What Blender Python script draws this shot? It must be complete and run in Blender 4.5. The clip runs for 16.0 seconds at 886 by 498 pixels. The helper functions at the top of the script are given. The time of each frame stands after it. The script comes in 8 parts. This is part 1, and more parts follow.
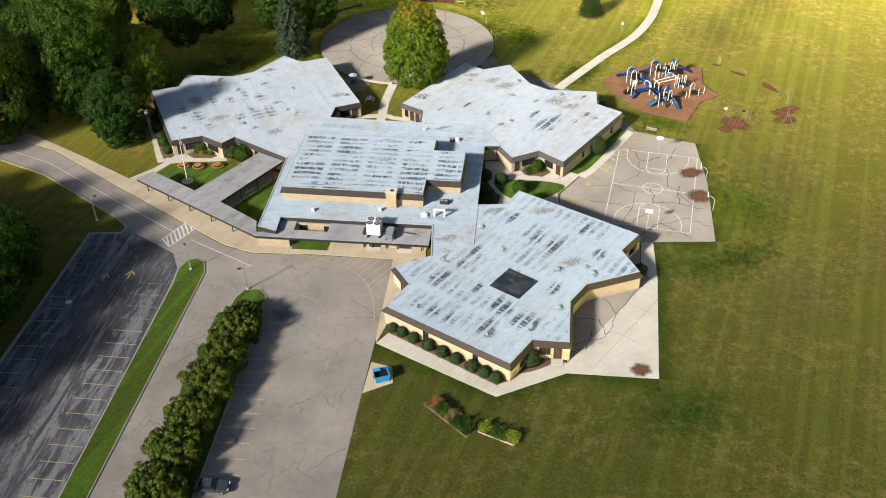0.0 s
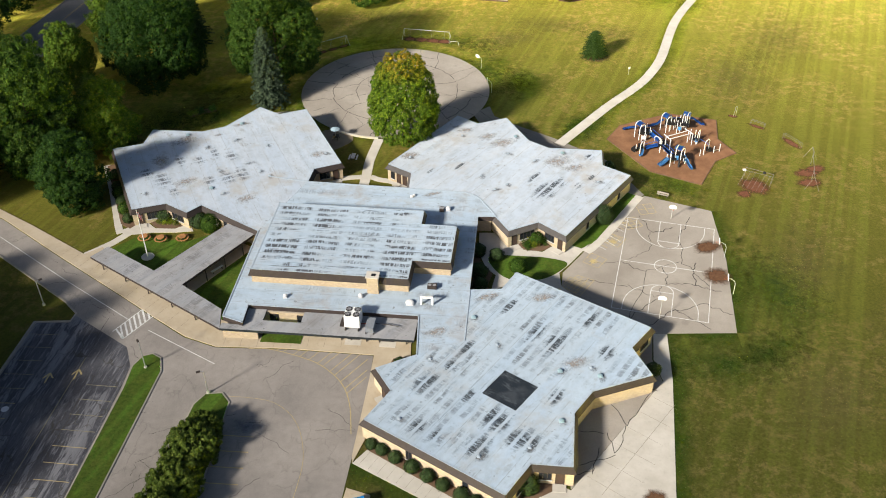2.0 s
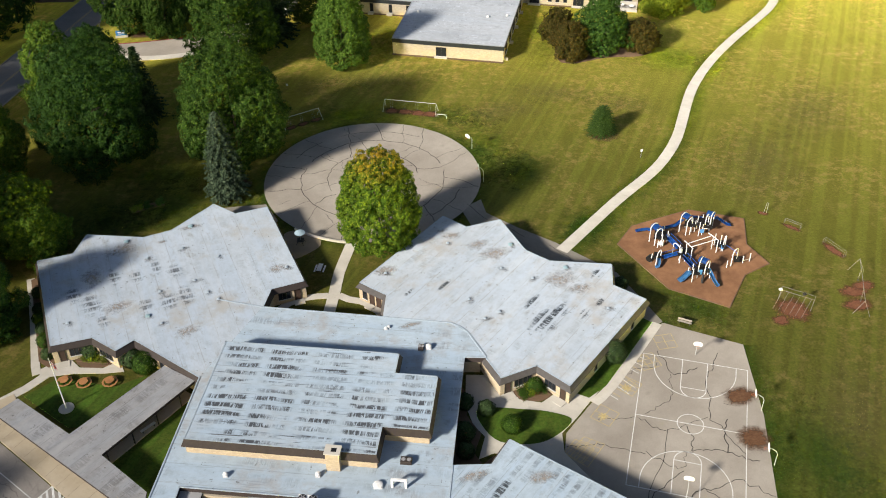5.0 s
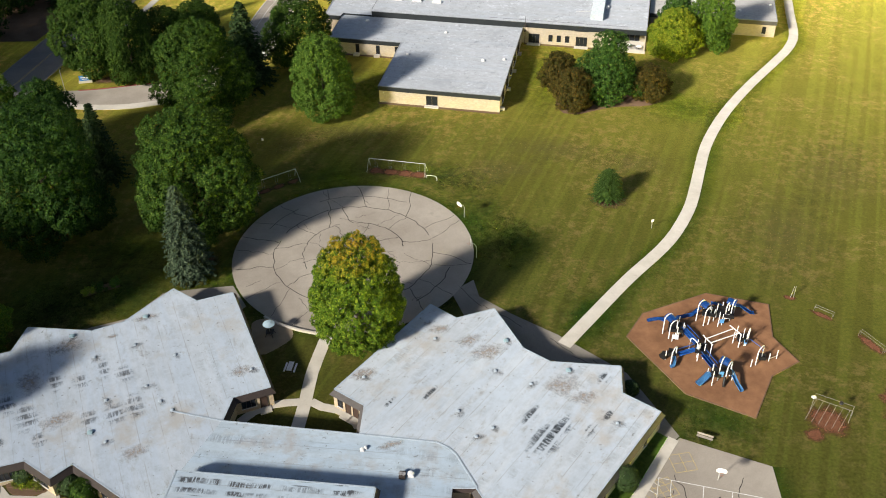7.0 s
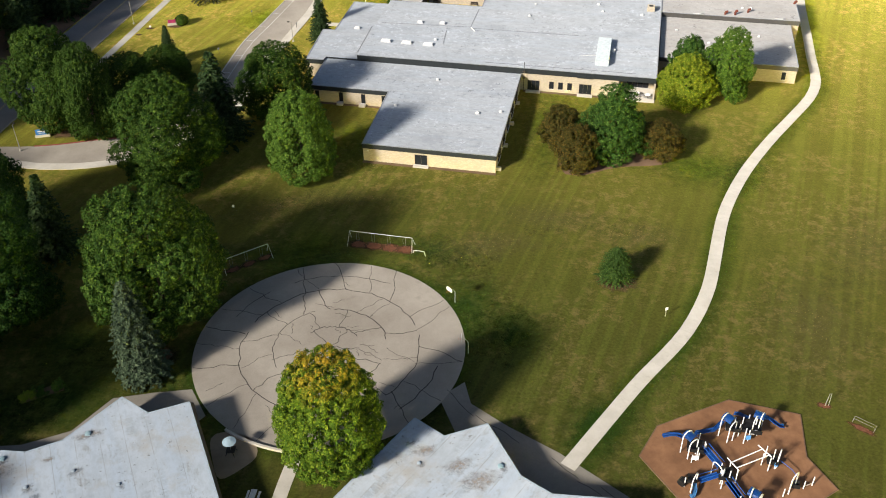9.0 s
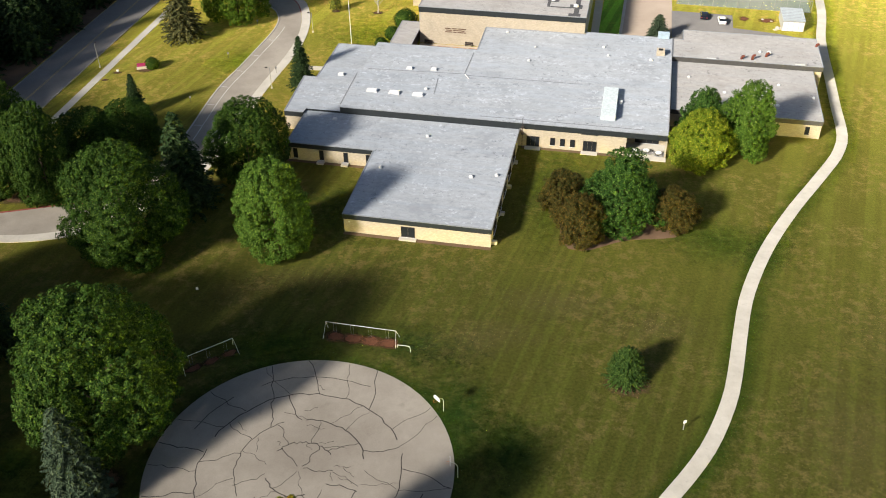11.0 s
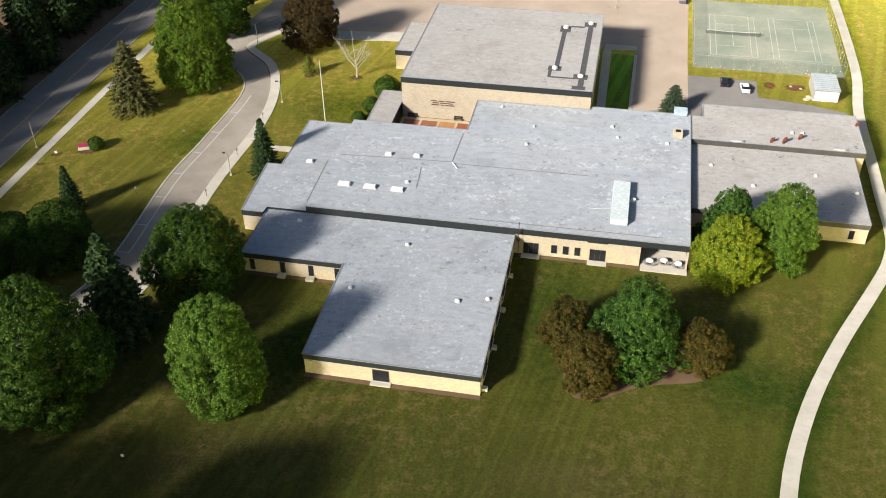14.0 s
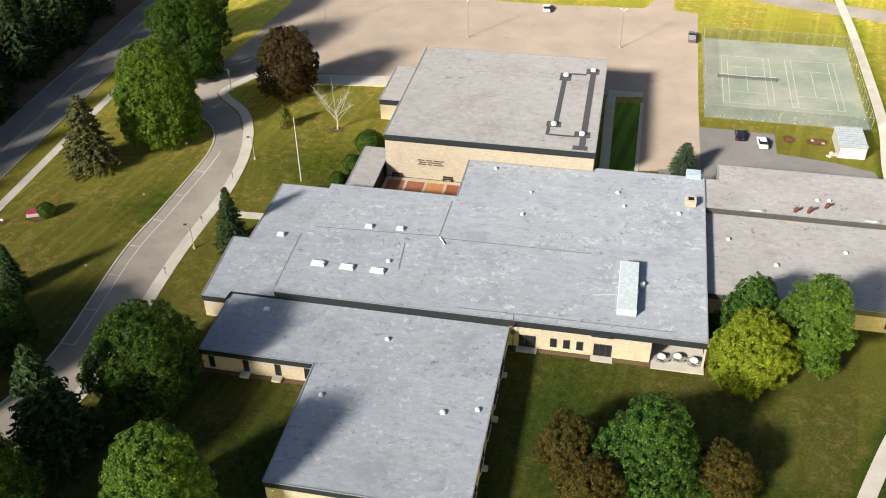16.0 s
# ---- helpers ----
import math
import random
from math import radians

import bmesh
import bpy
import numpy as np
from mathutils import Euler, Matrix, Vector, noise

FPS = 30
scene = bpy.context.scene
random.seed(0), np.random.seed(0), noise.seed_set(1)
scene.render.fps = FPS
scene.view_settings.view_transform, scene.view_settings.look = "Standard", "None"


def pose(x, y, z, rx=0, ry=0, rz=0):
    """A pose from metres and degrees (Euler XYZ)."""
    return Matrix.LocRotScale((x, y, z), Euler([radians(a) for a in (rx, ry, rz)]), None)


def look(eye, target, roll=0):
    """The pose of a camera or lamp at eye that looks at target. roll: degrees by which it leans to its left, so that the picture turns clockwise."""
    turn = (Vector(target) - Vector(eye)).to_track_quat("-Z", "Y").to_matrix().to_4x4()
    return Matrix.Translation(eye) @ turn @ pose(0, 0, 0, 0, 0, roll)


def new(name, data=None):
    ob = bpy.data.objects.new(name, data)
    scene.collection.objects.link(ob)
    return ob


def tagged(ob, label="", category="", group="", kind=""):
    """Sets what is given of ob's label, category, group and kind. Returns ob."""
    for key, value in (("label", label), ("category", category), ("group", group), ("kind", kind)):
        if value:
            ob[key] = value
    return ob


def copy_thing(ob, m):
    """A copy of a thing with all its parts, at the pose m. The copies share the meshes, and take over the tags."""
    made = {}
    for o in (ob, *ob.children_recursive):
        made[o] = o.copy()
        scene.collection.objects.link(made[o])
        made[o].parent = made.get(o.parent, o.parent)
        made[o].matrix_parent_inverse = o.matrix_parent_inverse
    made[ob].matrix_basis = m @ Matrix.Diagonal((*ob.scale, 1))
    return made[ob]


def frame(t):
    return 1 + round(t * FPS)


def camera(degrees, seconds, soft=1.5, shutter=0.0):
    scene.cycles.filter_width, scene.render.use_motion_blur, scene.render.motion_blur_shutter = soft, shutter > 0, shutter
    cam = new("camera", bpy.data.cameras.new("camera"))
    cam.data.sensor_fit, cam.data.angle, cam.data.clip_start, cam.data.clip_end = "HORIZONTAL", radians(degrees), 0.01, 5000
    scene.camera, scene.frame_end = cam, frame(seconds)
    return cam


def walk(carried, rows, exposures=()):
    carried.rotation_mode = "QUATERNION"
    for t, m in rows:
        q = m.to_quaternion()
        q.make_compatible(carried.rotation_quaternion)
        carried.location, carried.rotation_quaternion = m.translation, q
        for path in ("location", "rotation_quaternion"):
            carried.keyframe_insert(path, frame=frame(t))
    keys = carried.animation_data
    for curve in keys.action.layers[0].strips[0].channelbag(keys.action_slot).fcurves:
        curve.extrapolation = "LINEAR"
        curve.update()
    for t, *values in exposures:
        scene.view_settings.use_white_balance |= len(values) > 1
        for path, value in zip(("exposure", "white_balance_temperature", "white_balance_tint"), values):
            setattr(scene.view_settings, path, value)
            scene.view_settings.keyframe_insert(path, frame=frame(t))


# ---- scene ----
# A drone flies level and straight at 100 m over two school buildings.
cam = camera(50.11, 16.0, soft=1.0)
# seconds, x, y, z, yaw, pitch, roll
ROWS = [
    (0.0, 0.000, 0.000, 100.413, -0.000, -37.580, -0.728),
    (0.5, 0.512, 5.760, 100.424, 0.001, -37.555, -0.735),
    (1.0, 1.039, 11.541, 100.433, 0.004, -37.534, -0.742),
    (1.5, 1.580, 17.342, 100.441, 0.008, -37.518, -0.750),
    (2.0, 2.131, 23.159, 100.448, 0.013, -37.506, -0.757),
    (2.5, 2.689, 28.990, 100.454, 0.018, -37.495, -0.764),
    (3.0, 3.252, 34.833, 100.459, 0.024, -37.487, -0.771),
    (3.5, 3.819, 40.685, 100.463, 0.031, -37.479, -0.778),
    (4.0, 4.387, 46.546, 100.466, 0.038, -37.472, -0.785),
    (4.5, 4.954, 52.413, 100.467, 0.045, -37.464, -0.792),
    (5.0, 5.520, 58.284, 100.468, 0.053, -37.456, -0.800),
    (5.5, 6.083, 64.159, 100.467, 0.061, -37.446, -0.807),
    (6.0, 6.641, 70.035, 100.465, 0.069, -37.435, -0.814),
    (6.5, 7.195, 75.911, 100.463, 0.076, -37.422, -0.821),
    (7.0, 7.744, 81.787, 100.459, 0.083, -37.407, -0.828),
    (7.5, 8.287, 87.661, 100.454, 0.090, -37.390, -0.835),
    (8.0, 8.825, 93.533, 100.447, 0.096, -37.370, -0.843),
    (8.5, 9.357, 99.402, 100.440, 0.102, -37.348, -0.850),
    (9.0, 9.885, 105.267, 100.432, 0.107, -37.323, -0.857),
    (9.5, 10.408, 111.129, 100.422, 0.111, -37.297, -0.864),
    (10.0, 10.928, 116.987, 100.412, 0.114, -37.267, -0.871),
    (10.5, 11.446, 122.842, 100.400, 0.116, -37.236, -0.878),
    (11.0, 11.963, 128.692, 100.387, 0.116, -37.204, -0.885),
    (11.5, 12.481, 134.539, 100.374, 0.116, -37.170, -0.893),
    (12.0, 13.001, 140.383, 100.359, 0.113, -37.135, -0.900),
    (12.5, 13.526, 146.224, 100.343, 0.109, -37.099, -0.907),
    (13.0, 14.058, 152.064, 100.325, 0.104, -37.064, -0.914),
    (13.5, 14.599, 157.902, 100.307, 0.096, -37.029, -0.921),
    (14.0, 15.152, 163.741, 100.288, 0.087, -36.996, -0.928),
    (14.5, 15.721, 169.580, 100.267, 0.075, -36.965, -0.936),
    (15.0, 16.307, 175.423, 100.246, 0.061, -36.937, -0.943),
    (15.5, 16.916, 181.269, 100.223, 0.045, -36.912, -0.950),
    (16.0, 17.549, 187.120, 100.199, 0.026, -36.892, -0.957),
]
walk(cam, [(t, pose(x, y, z, 0, 0, yaw) @ pose(0, 0, 0, 90 + pitch) @ pose(0, 0, 0, 0, 0, roll)) for t, x, y, z, yaw, pitch, roll in ROWS],
     exposures=[(0.0, 0.6), (16.0, 0.6)])

# ---- world and sun: low morning sun from behind, to the left ----
SUN_EL, SUN_AZ = radians(26.6), radians(222.5)  # direction towards the sun, measured from +x to +y
world = bpy.data.worlds.new("sky")
scene.world = world
world.use_nodes = True
wn = world.node_tree.nodes
sky = wn.new("ShaderNodeTexSky")
sky.sky_type, sky.sun_disc = "NISHITA", False
sky.sun_elevation, sky.sun_rotation = SUN_EL, math.pi / 2 - SUN_AZ
sky.air_density, sky.dust_density = 1.0, 1.6
wn["Background"].inputs[1].default_value = 0.058
world.node_tree.links.new(sky.outputs[0], wn["Background"].inputs[0])
sun = bpy.data.lights.new("sun", "SUN")
sun.energy, sun.angle, sun.color = 4.5, radians(6.0), (1.0, 0.925, 0.81)
sun_ob = new("sun", sun)
toward = Vector((math.cos(SUN_EL) * math.cos(SUN_AZ), math.cos(SUN_EL) * math.sin(SUN_AZ), math.sin(SUN_EL)))
sun_ob.matrix_world = look(toward * 400, (0, 0, 0))


# ---- materials ----
class Mat:
    """Small helper to wire a procedural material."""

    def __init__(self, name, rough=0.8, spec=0.3):
        self.m = bpy.data.materials.new(name)
        self.m.use_nodes = True
        self.t = self.m.node_tree
        self.b = self.t.nodes["Principled BSDF"]
        self.b.inputs["Roughness"].default_value = rough
        self.b.inputs["Specular IOR Level"].default_value = spec
        self.b.inputs["Diffuse Roughness"].default_value = 0.8
        self.geo = self.t.nodes.new("ShaderNodeNewGeometry")
        self.pos = self.geo.outputs["Position"]

    def node(self, kind):
        return self.t.nodes.new(kind)

    def link(self, a, b):
        self.t.links.new(a, b)

    def put(self, socket, value):
        if isinstance(value, bpy.types.NodeSocket):
            self.link(value, socket)
        else:
            socket.default_value = value

    def mapped(self, scale=(1, 1, 1), turn=0.0, source=None, move=(0, 0, 0)):
        """Coordinates turned by -turn degrees about z, then stretched."""
        r = self.node("ShaderNodeVectorRotate")
        r.rotation_type = "Z_AXIS"
        self.link(source or self.pos, r.inputs["Vector"])
        r.inputs["Angle"].default_value = radians(-turn)
        n = self.node("ShaderNodeMapping")
        n.inputs["Scale"].default_value = scale
        n.inputs["Location"].default_value = move
        self.link(r.outputs[0], n.inputs["Vector"])
        return n.outputs[0]

    def noise(self, scale, vec=None, detail=3.0, rough=0.55, dist=0.0):
        n = self.node("ShaderNodeTexNoise")
        self.link(vec or self.pos, n.inputs["Vector"])
        n.inputs["Scale"].default_value, n.inputs["Detail"].default_value = scale, detail
        n.inputs["Roughness"].default_value, n.inputs["Distortion"].default_value = rough, dist
        return n.outputs[0]

    def ramp(self, fac, lo, hi):
        n = self.node("ShaderNodeMapRange")
        n.clamp = True
        self.put(n.inputs[0], fac)
        n.inputs[1].default_value, n.inputs[2].default_value = lo, hi
        return n.outputs[0]

    def math(self, op, a, b=0.0):
        n = self.node("ShaderNodeMath")
        n.operation = op
        self.put(n.inputs[0], a)
        self.put(n.inputs[1], b)
        return n.outputs[0]

    def mix(self, fac, a, b, blend="MIX"):
        n = self.node("ShaderNodeMix")
        n.data_type, n.blend_type = "RGBA", blend
        self.put(n.inputs[0], fac)
        self.put(n.inputs[6], (*a, 1) if isinstance(a, tuple) else a)
        self.put(n.inputs[7], (*b, 1) if isinstance(b, tuple) else b)
        return n.outputs[2]

    def color(self, c):
        self.put(self.b.inputs["Base Color"], (*c, 1) if isinstance(c, tuple) else c)
        return self

    def bump(self, height, strength=0.3, distance=0.02):
        n = self.node("ShaderNodeBump")
        n.inputs["Strength"].default_value, n.inputs["Distance"].default_value = strength, distance
        self.put(n.inputs["Height"], height)
        self.link(n.outputs[0], self.b.inputs["Normal"])
        return self

    def slant_sheen(self, weight, tint):
        """A sheen that paints extra brightness onto the surface, seen at a slant."""
        self.b.inputs["Sheen Weight"].default_value = weight
        self.b.inputs["Sheen Roughness"].default_value = 0.2
        self.b.inputs["Sheen Tint"].default_value = (*tint, 1)
        return self

    def island(self):
        return self.geo.outputs["Random Per Island"]

    def axis(self, name, source=None):
        n = self.node("ShaderNodeSeparateXYZ")
        self.link(source or self.pos, n.inputs[0])
        return n.outputs[name]


def plain(name, c, rough=0.6, spec=0.3, metal=0.0, vary=0.12, scale=1.5):
    """Paint or metal with slight dirt at two scales."""
    k = Mat(name, rough, spec)
    k.b.inputs["Metallic"].default_value = metal
    dirt = k.math("MULTIPLY", k.noise(scale), k.noise(scale * 9))
    k.color(k.mix(k.ramp(dirt, 0.12, 0.42), tuple(v * (1 - 2 * vary) for v in c), tuple(min(1, v * (1 + vary)) for v in c)))
    return k.m


def grass_material(name, lush, dry, bare, east=0.0, slant_tint=(26.0, 23.0, 5.5)):
    """Mown lawn: lush and dry drifts, mowing swaths, bare blotches. east: how much drier it grows towards the open
    field; the sheen tint paints in brightness at a slant.
    """
    k = Mat(name, 0.85, 0.12)
    big = k.noise(0.022, detail=4)
    mid = k.noise(0.16, detail=8, rough=0.74)
    fine = k.noise(2.2, detail=4, rough=0.7)
    drift = k.math("ADD", k.math("MULTIPLY", big, 0.6), k.math("MULTIPLY", mid, 0.4))
    if east:
        field = k.ramp(k.math("ADD", k.axis("X"), k.math("MULTIPLY", big, 60.0)), 45.0, 110.0)
        drift = k.math("ADD", drift, k.math("MULTIPLY", field, east))
    c = k.mix(k.ramp(drift, 0.43, 0.64), lush, dry)
    c = k.mix(k.math("MULTIPLY", k.ramp(k.noise(0.33, detail=7, rough=0.75), 0.5, 0.64), 0.6), c, tuple(v * 0.75 for v in lush))
    # mowing swaths: long, fading in and out
    swath = k.noise(1.0, k.mapped((0.55, 0.014, 1), 2), detail=2)
    c = k.mix(k.math("MULTIPLY", k.ramp(swath, 0.47, 0.58), 0.3), c, tuple(v * 1.5 for v in dry))
    # narrower tracks of the mower, along the winding path, here plain and there faint
    track = k.noise(1.0, k.mapped((0.62, 0.008, 1), -22), detail=1)
    plain_here = k.ramp(k.noise(0.025, detail=3), 0.32, 0.48)
    c = k.mix(k.math("MULTIPLY", k.math("MULTIPLY", k.ramp(track, 0.5, 0.55), plain_here), 0.55), c, tuple(v * 0.5 for v in dry))
    c = k.mix(k.math("MULTIPLY", k.math("MULTIPLY", k.ramp(track, 0.48, 0.43), plain_here), 0.42), c, tuple(v * 1.8 for v in dry))
    cross = k.noise(1.0, k.mapped((0.5, 0.02, 1), -14), detail=2)
    c = k.mix(k.math("MULTIPLY", k.ramp(cross, 0.5, 0.64), 0.12), c, tuple(v * 0.6 for v in lush))
    blotch = k.math("MULTIPLY", k.ramp(k.noise(0.5, detail=9, rough=0.82), 0.49, 0.57), k.ramp(k.noise(0.06, detail=4, rough=0.65), 0.42, 0.56))
    c = k.mix(k.math("MULTIPLY", blotch, 0.62), c, bare)
    broad = c
    tuft = k.ramp(k.noise(0.9, detail=7, rough=0.8), 0.38, 0.62)
    c = k.mix(tuft, k.mix(0.5, c, tuple(v * 0.36 for v in lush)), c)
    c = k.mix(k.ramp(fine, 0.25, 0.75), k.mix(0.45, c, (0.012, 0.02, 0.004)), k.mix(0.18, c, (0.28, 0.25, 0.05)))
    k.color(c)
    k.b.inputs["Diffuse Roughness"].default_value = 1.0
    # sheen tint far above one: sunlit brightness painted in where seen at a slant
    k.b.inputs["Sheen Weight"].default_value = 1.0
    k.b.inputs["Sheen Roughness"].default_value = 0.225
    k.put(k.b.inputs["Sheen Tint"], k.mix(0.5, k.mix(1.0, k.mix(0.15, broad, c), (685.0, 527.0, 455.0), "MULTIPLY"), slant_tint))
    k.bump(k.math("ADD", fine, k.math("MULTIPLY", mid, 2.0)), 0.22, 0.08)
    return k.m


def asphalt_material(name, dark, light, patch=0.0, turn=83, worn=0.5, cracks=0.0):
    k = Mat(name, 0.85, 0.25)
    c = k.mix(k.ramp(k.noise(0.09, detail=5, rough=0.6), 0.35, 0.65), dark, light)
    c = k.mix(k.math("MULTIPLY", k.ramp(k.noise(0.9, detail=4, rough=0.7), 0.4, 0.75), worn * 0.5), c, tuple(v * 0.6 for v in dark))
    if patch:
        # sealant worn off in long streaks along the lanes
        s = k.noise(1.0, k.mapped((0.55, 0.09, 1), turn - 90), detail=6, rough=0.72, dist=0.7)
        where = k.ramp(k.noise(1.0, k.mapped((0.16, 0.02, 1), turn - 90), detail=3, rough=0.6), 0.40, 0.54)
        c = k.mix(k.math("MULTIPLY", k.math("MULTIPLY", k.ramp(s, 0.49, 0.54), where), patch), k.mix(0.6, c, dark), light)
        thin = k.noise(1.0, k.mapped((2.6, 0.22, 1), turn - 90), detail=5, rough=0.7, dist=0.9)
        c = k.mix(k.math("MULTIPLY", k.ramp(thin, 0.56, 0.62), 0.6), c, tuple(v * 1.25 for v in light))
        c = k.mix(k.math("MULTIPLY", k.ramp(thin, 0.44, 0.38), 0.6), c, tuple(v * 0.8 for v in dark))
    oil = k.ramp(k.noise(0.28, detail=2), 0.66, 0.78)
    c = k.mix(k.math("MULTIPLY", oil, 0.35), c, tuple(v * 0.35 for v in dark))
    if cracks:
        # a net of hairline cracks, open here and closed there
        v = k.node("ShaderNodeTexVoronoi")
        v.feature = "DISTANCE_TO_EDGE"
        bent = k.mapped((0.36, 0.2, 1), turn - 90)
        add = k.node("ShaderNodeVectorMath")
        add.operation = "ADD"
        nz = k.node("ShaderNodeTexNoise")
        nz.inputs["Scale"].default_value, nz.inputs["Detail"].default_value = 0.8, 4
        k.link(k.pos, nz.inputs["Vector"])
        sc = k.node("ShaderNodeVectorMath")
        sc.operation = "SCALE"
        sc.inputs["Scale"].default_value = 0.45
        k.link(nz.outputs["Color"], sc.inputs[0])
        k.link(bent, add.inputs[0])
        k.link(sc.outputs[0], add.inputs[1])
        k.link(add.outputs[0], v.inputs["Vector"])
        v.inputs["Scale"].default_value = 1.0
        open_ = k.ramp(k.noise(0.16, detail=3), 0.44, 0.6)
        net_ = k.math("MULTIPLY", k.math("SUBTRACT", 1.0, k.ramp(v.outputs["Distance"], 0.008, 0.026)), open_)
        c = k.mix(k.math("MULTIPLY", net_, cracks), c, (0.03, 0.028, 0.026))
        pale = k.ramp(k.noise(0.2, detail=6, rough=0.7), 0.58, 0.7)
        c = k.mix(k.math("MULTIPLY", pale, 0.35), c, tuple(min(0.6, v_ * 1.2) for v_ in light))
    fine = k.noise(9.0, detail=3, rough=0.7)
    c = k.mix(k.ramp(fine, 0.3, 0.7), k.mix(0.12, c, (0.0, 0.0, 0.0)), k.mix(0.06, c, (0.8, 0.75, 0.65)))
    k.color(c).bump(fine, 0.25, 0.01).slant_sheen(0.35, light)
    return k.m


def concrete_material(name, c0, c1):
    k = Mat(name, 0.85, 0.25)
    c = k.mix(k.ramp(k.noise(0.25, detail=5, rough=0.65), 0.35, 0.65), c0, c1)
    stain = k.ramp(k.noise(1.3, detail=4, rough=0.7), 0.55, 0.75)
    c = k.mix(k.math("MULTIPLY", stain, 0.3), c, tuple(v * 0.55 for v in c0))
    oi = k.node("ShaderNodeObjectInfo")
    c = k.mix(k.math("MULTIPLY", oi.outputs["Random"], 0.1), c, tuple(v * 0.62 for v in c0))
    k.color(c).bump(k.noise(12.0), 0.2, 0.01).slant_sheen(0.3, c1)
    return k.m


def roof_material(name, base, stain, streak, turn, bands, amount, dirty, fine=1.0, flakes=0.0):
    """Coated membrane roof: lap seams, brown ponding stains, scuffs, and dark dashes where the coat wore off in bands.
    turn: the way the bands run, in degrees; bands: metres from band to band; amount, dirty: 0 to 1."""
    k = Mat(name, 0.55, 0.4)
    c = k.mix(k.ramp(k.noise(0.09, detail=5, rough=0.6), 0.32, 0.68), base, tuple(v * 0.84 for v in base))
    sheet = k.noise(1.0, k.mapped((0.03, 0.6, 1), turn), detail=1)
    c = k.mix(k.math("MULTIPLY", k.ramp(sheet, 0.42, 0.6), 0.35), c, (base[0] * 0.8, base[1] * 0.88, base[2] * 0.97))
    smear = k.noise(1.0, k.mapped((0.55, 0.9, 1), turn), detail=8, rough=0.78)
    c = k.mix(k.math("MULTIPLY", k.ramp(smear, 0.44, 0.64), 0.55), c, (base[0] * 0.68, base[1] * 0.68, base[2] * 0.68))
    pond = k.math("MULTIPLY", k.ramp(k.noise(0.13, detail=7, rough=0.7), 0.52, 0.66), dirty)
    c = k.mix(pond, c, stain)
    scuff = k.math("MULTIPLY", k.ramp(k.noise(0.7, k.mapped((0.5, 1.0, 1), turn), detail=6, rough=0.75), 0.57, 0.70), dirty * 0.8)
    c = k.mix(scuff, c, tuple(v * 0.6 for v in stain))
    spots = k.math("MULTIPLY", k.ramp(k.noise(1.6, detail=3, rough=0.6), 0.66, 0.72), dirty)
    c = k.mix(spots, c, tuple(v * 0.35 for v in stain))
    if amount:
        # hatched strokes across each band, grouped in patches, with pale gaps where sheets cross
        along_ = k.mapped((1, 1, 1), turn)
        stroke = k.noise(1.0, k.mapped((3.4 * fine, 0.55 * fine, 1), turn), detail=5, rough=0.7, dist=0.3)
        w = k.node("ShaderNodeTexWave")
        w.wave_type, w.bands_direction, w.wave_profile = "BANDS", "Y", "SIN"
        k.link(along_, w.inputs["Vector"])
        w.inputs["Scale"].default_value, w.inputs["Distortion"].default_value = 0.314 / bands, 1.6
        w.inputs["Detail"].default_value, w.inputs["Detail Scale"].default_value = 3.0, 2.0
        gap = k.node("ShaderNodeTexWave")
        gap.wave_type, gap.bands_direction, gap.wave_profile = "BANDS", "X", "SIN"
        k.link(along_, gap.inputs["Vector"])
        gap.inputs["Scale"].default_value, gap.inputs["Distortion"].default_value = 0.314 / 6.5, 0.3
        zone = k.noise(1.0, k.mapped((0.11, 0.3, 1), turn), detail=4, rough=0.62, dist=0.3)
        m = k.math("MULTIPLY", k.math("MULTIPLY", k.ramp(stroke, 0.42, 0.51), k.ramp(w.outputs["Fac"], 0.32, 0.68)), k.ramp(zone, 0.38, 0.5))
        m = k.math("MULTIPLY", m, k.ramp(gap.outputs["Fac"], 0.02, 0.2))
        m = k.math("MULTIPLY", m, k.ramp(k.noise(0.085, detail=4, rough=0.6), 0.42, 0.56))
        m = k.math("MULTIPLY", m, k.math("ADD", 0.45, k.math("MULTIPLY", k.ramp(k.noise(0.22, detail=5, rough=0.7), 0.4, 0.58), 1.1)))
        c = k.mix(k.math("MULTIPLY", m, amount), c, streak)
        line = k.noise(1.0, k.mapped((0.16, 3.2, 1), turn), detail=3, rough=0.6)
        lm = k.math("MULTIPLY", k.ramp(line, 0.60, 0.66), k.ramp(k.noise(0.14, detail=2), 0.46, 0.6))
        c = k.mix(k.math("MULTIPLY", lm, amount), c, streak)
    if flakes:
        # remains of a paler coat
        f1 = k.noise(1.0, detail=8, rough=0.7)
        f2 = k.noise(1.0, k.mapped((0.07, 0.16, 1), turn), detail=4, rough=0.65)
        fm = k.math("MULTIPLY", k.ramp(f1, 0.55, 0.6), k.ramp(f2, 0.44, 0.55))
        c = k.mix(k.math("MULTIPLY", fm, flakes), c, tuple(min(0.7, v * 1.38) for v in base))
        grime = k.math("MULTIPLY", k.ramp(k.noise(1.0, k.mapped((0.7, 1.1, 1), turn), detail=7, rough=0.75), 0.48, 0.66), 0.5)
        c = k.mix(grime, c, tuple(v * 0.62 for v in base))
        # runs of dirt down the fall of the roof, and black specks where the coat blistered
        run = k.math("MULTIPLY", k.ramp(k.noise(1.0, k.mapped((0.5, 0.35, 1), turn), detail=7, rough=0.76), 0.52, 0.62), k.ramp(k.noise(0.07, detail=4, rough=0.6), 0.46, 0.6))
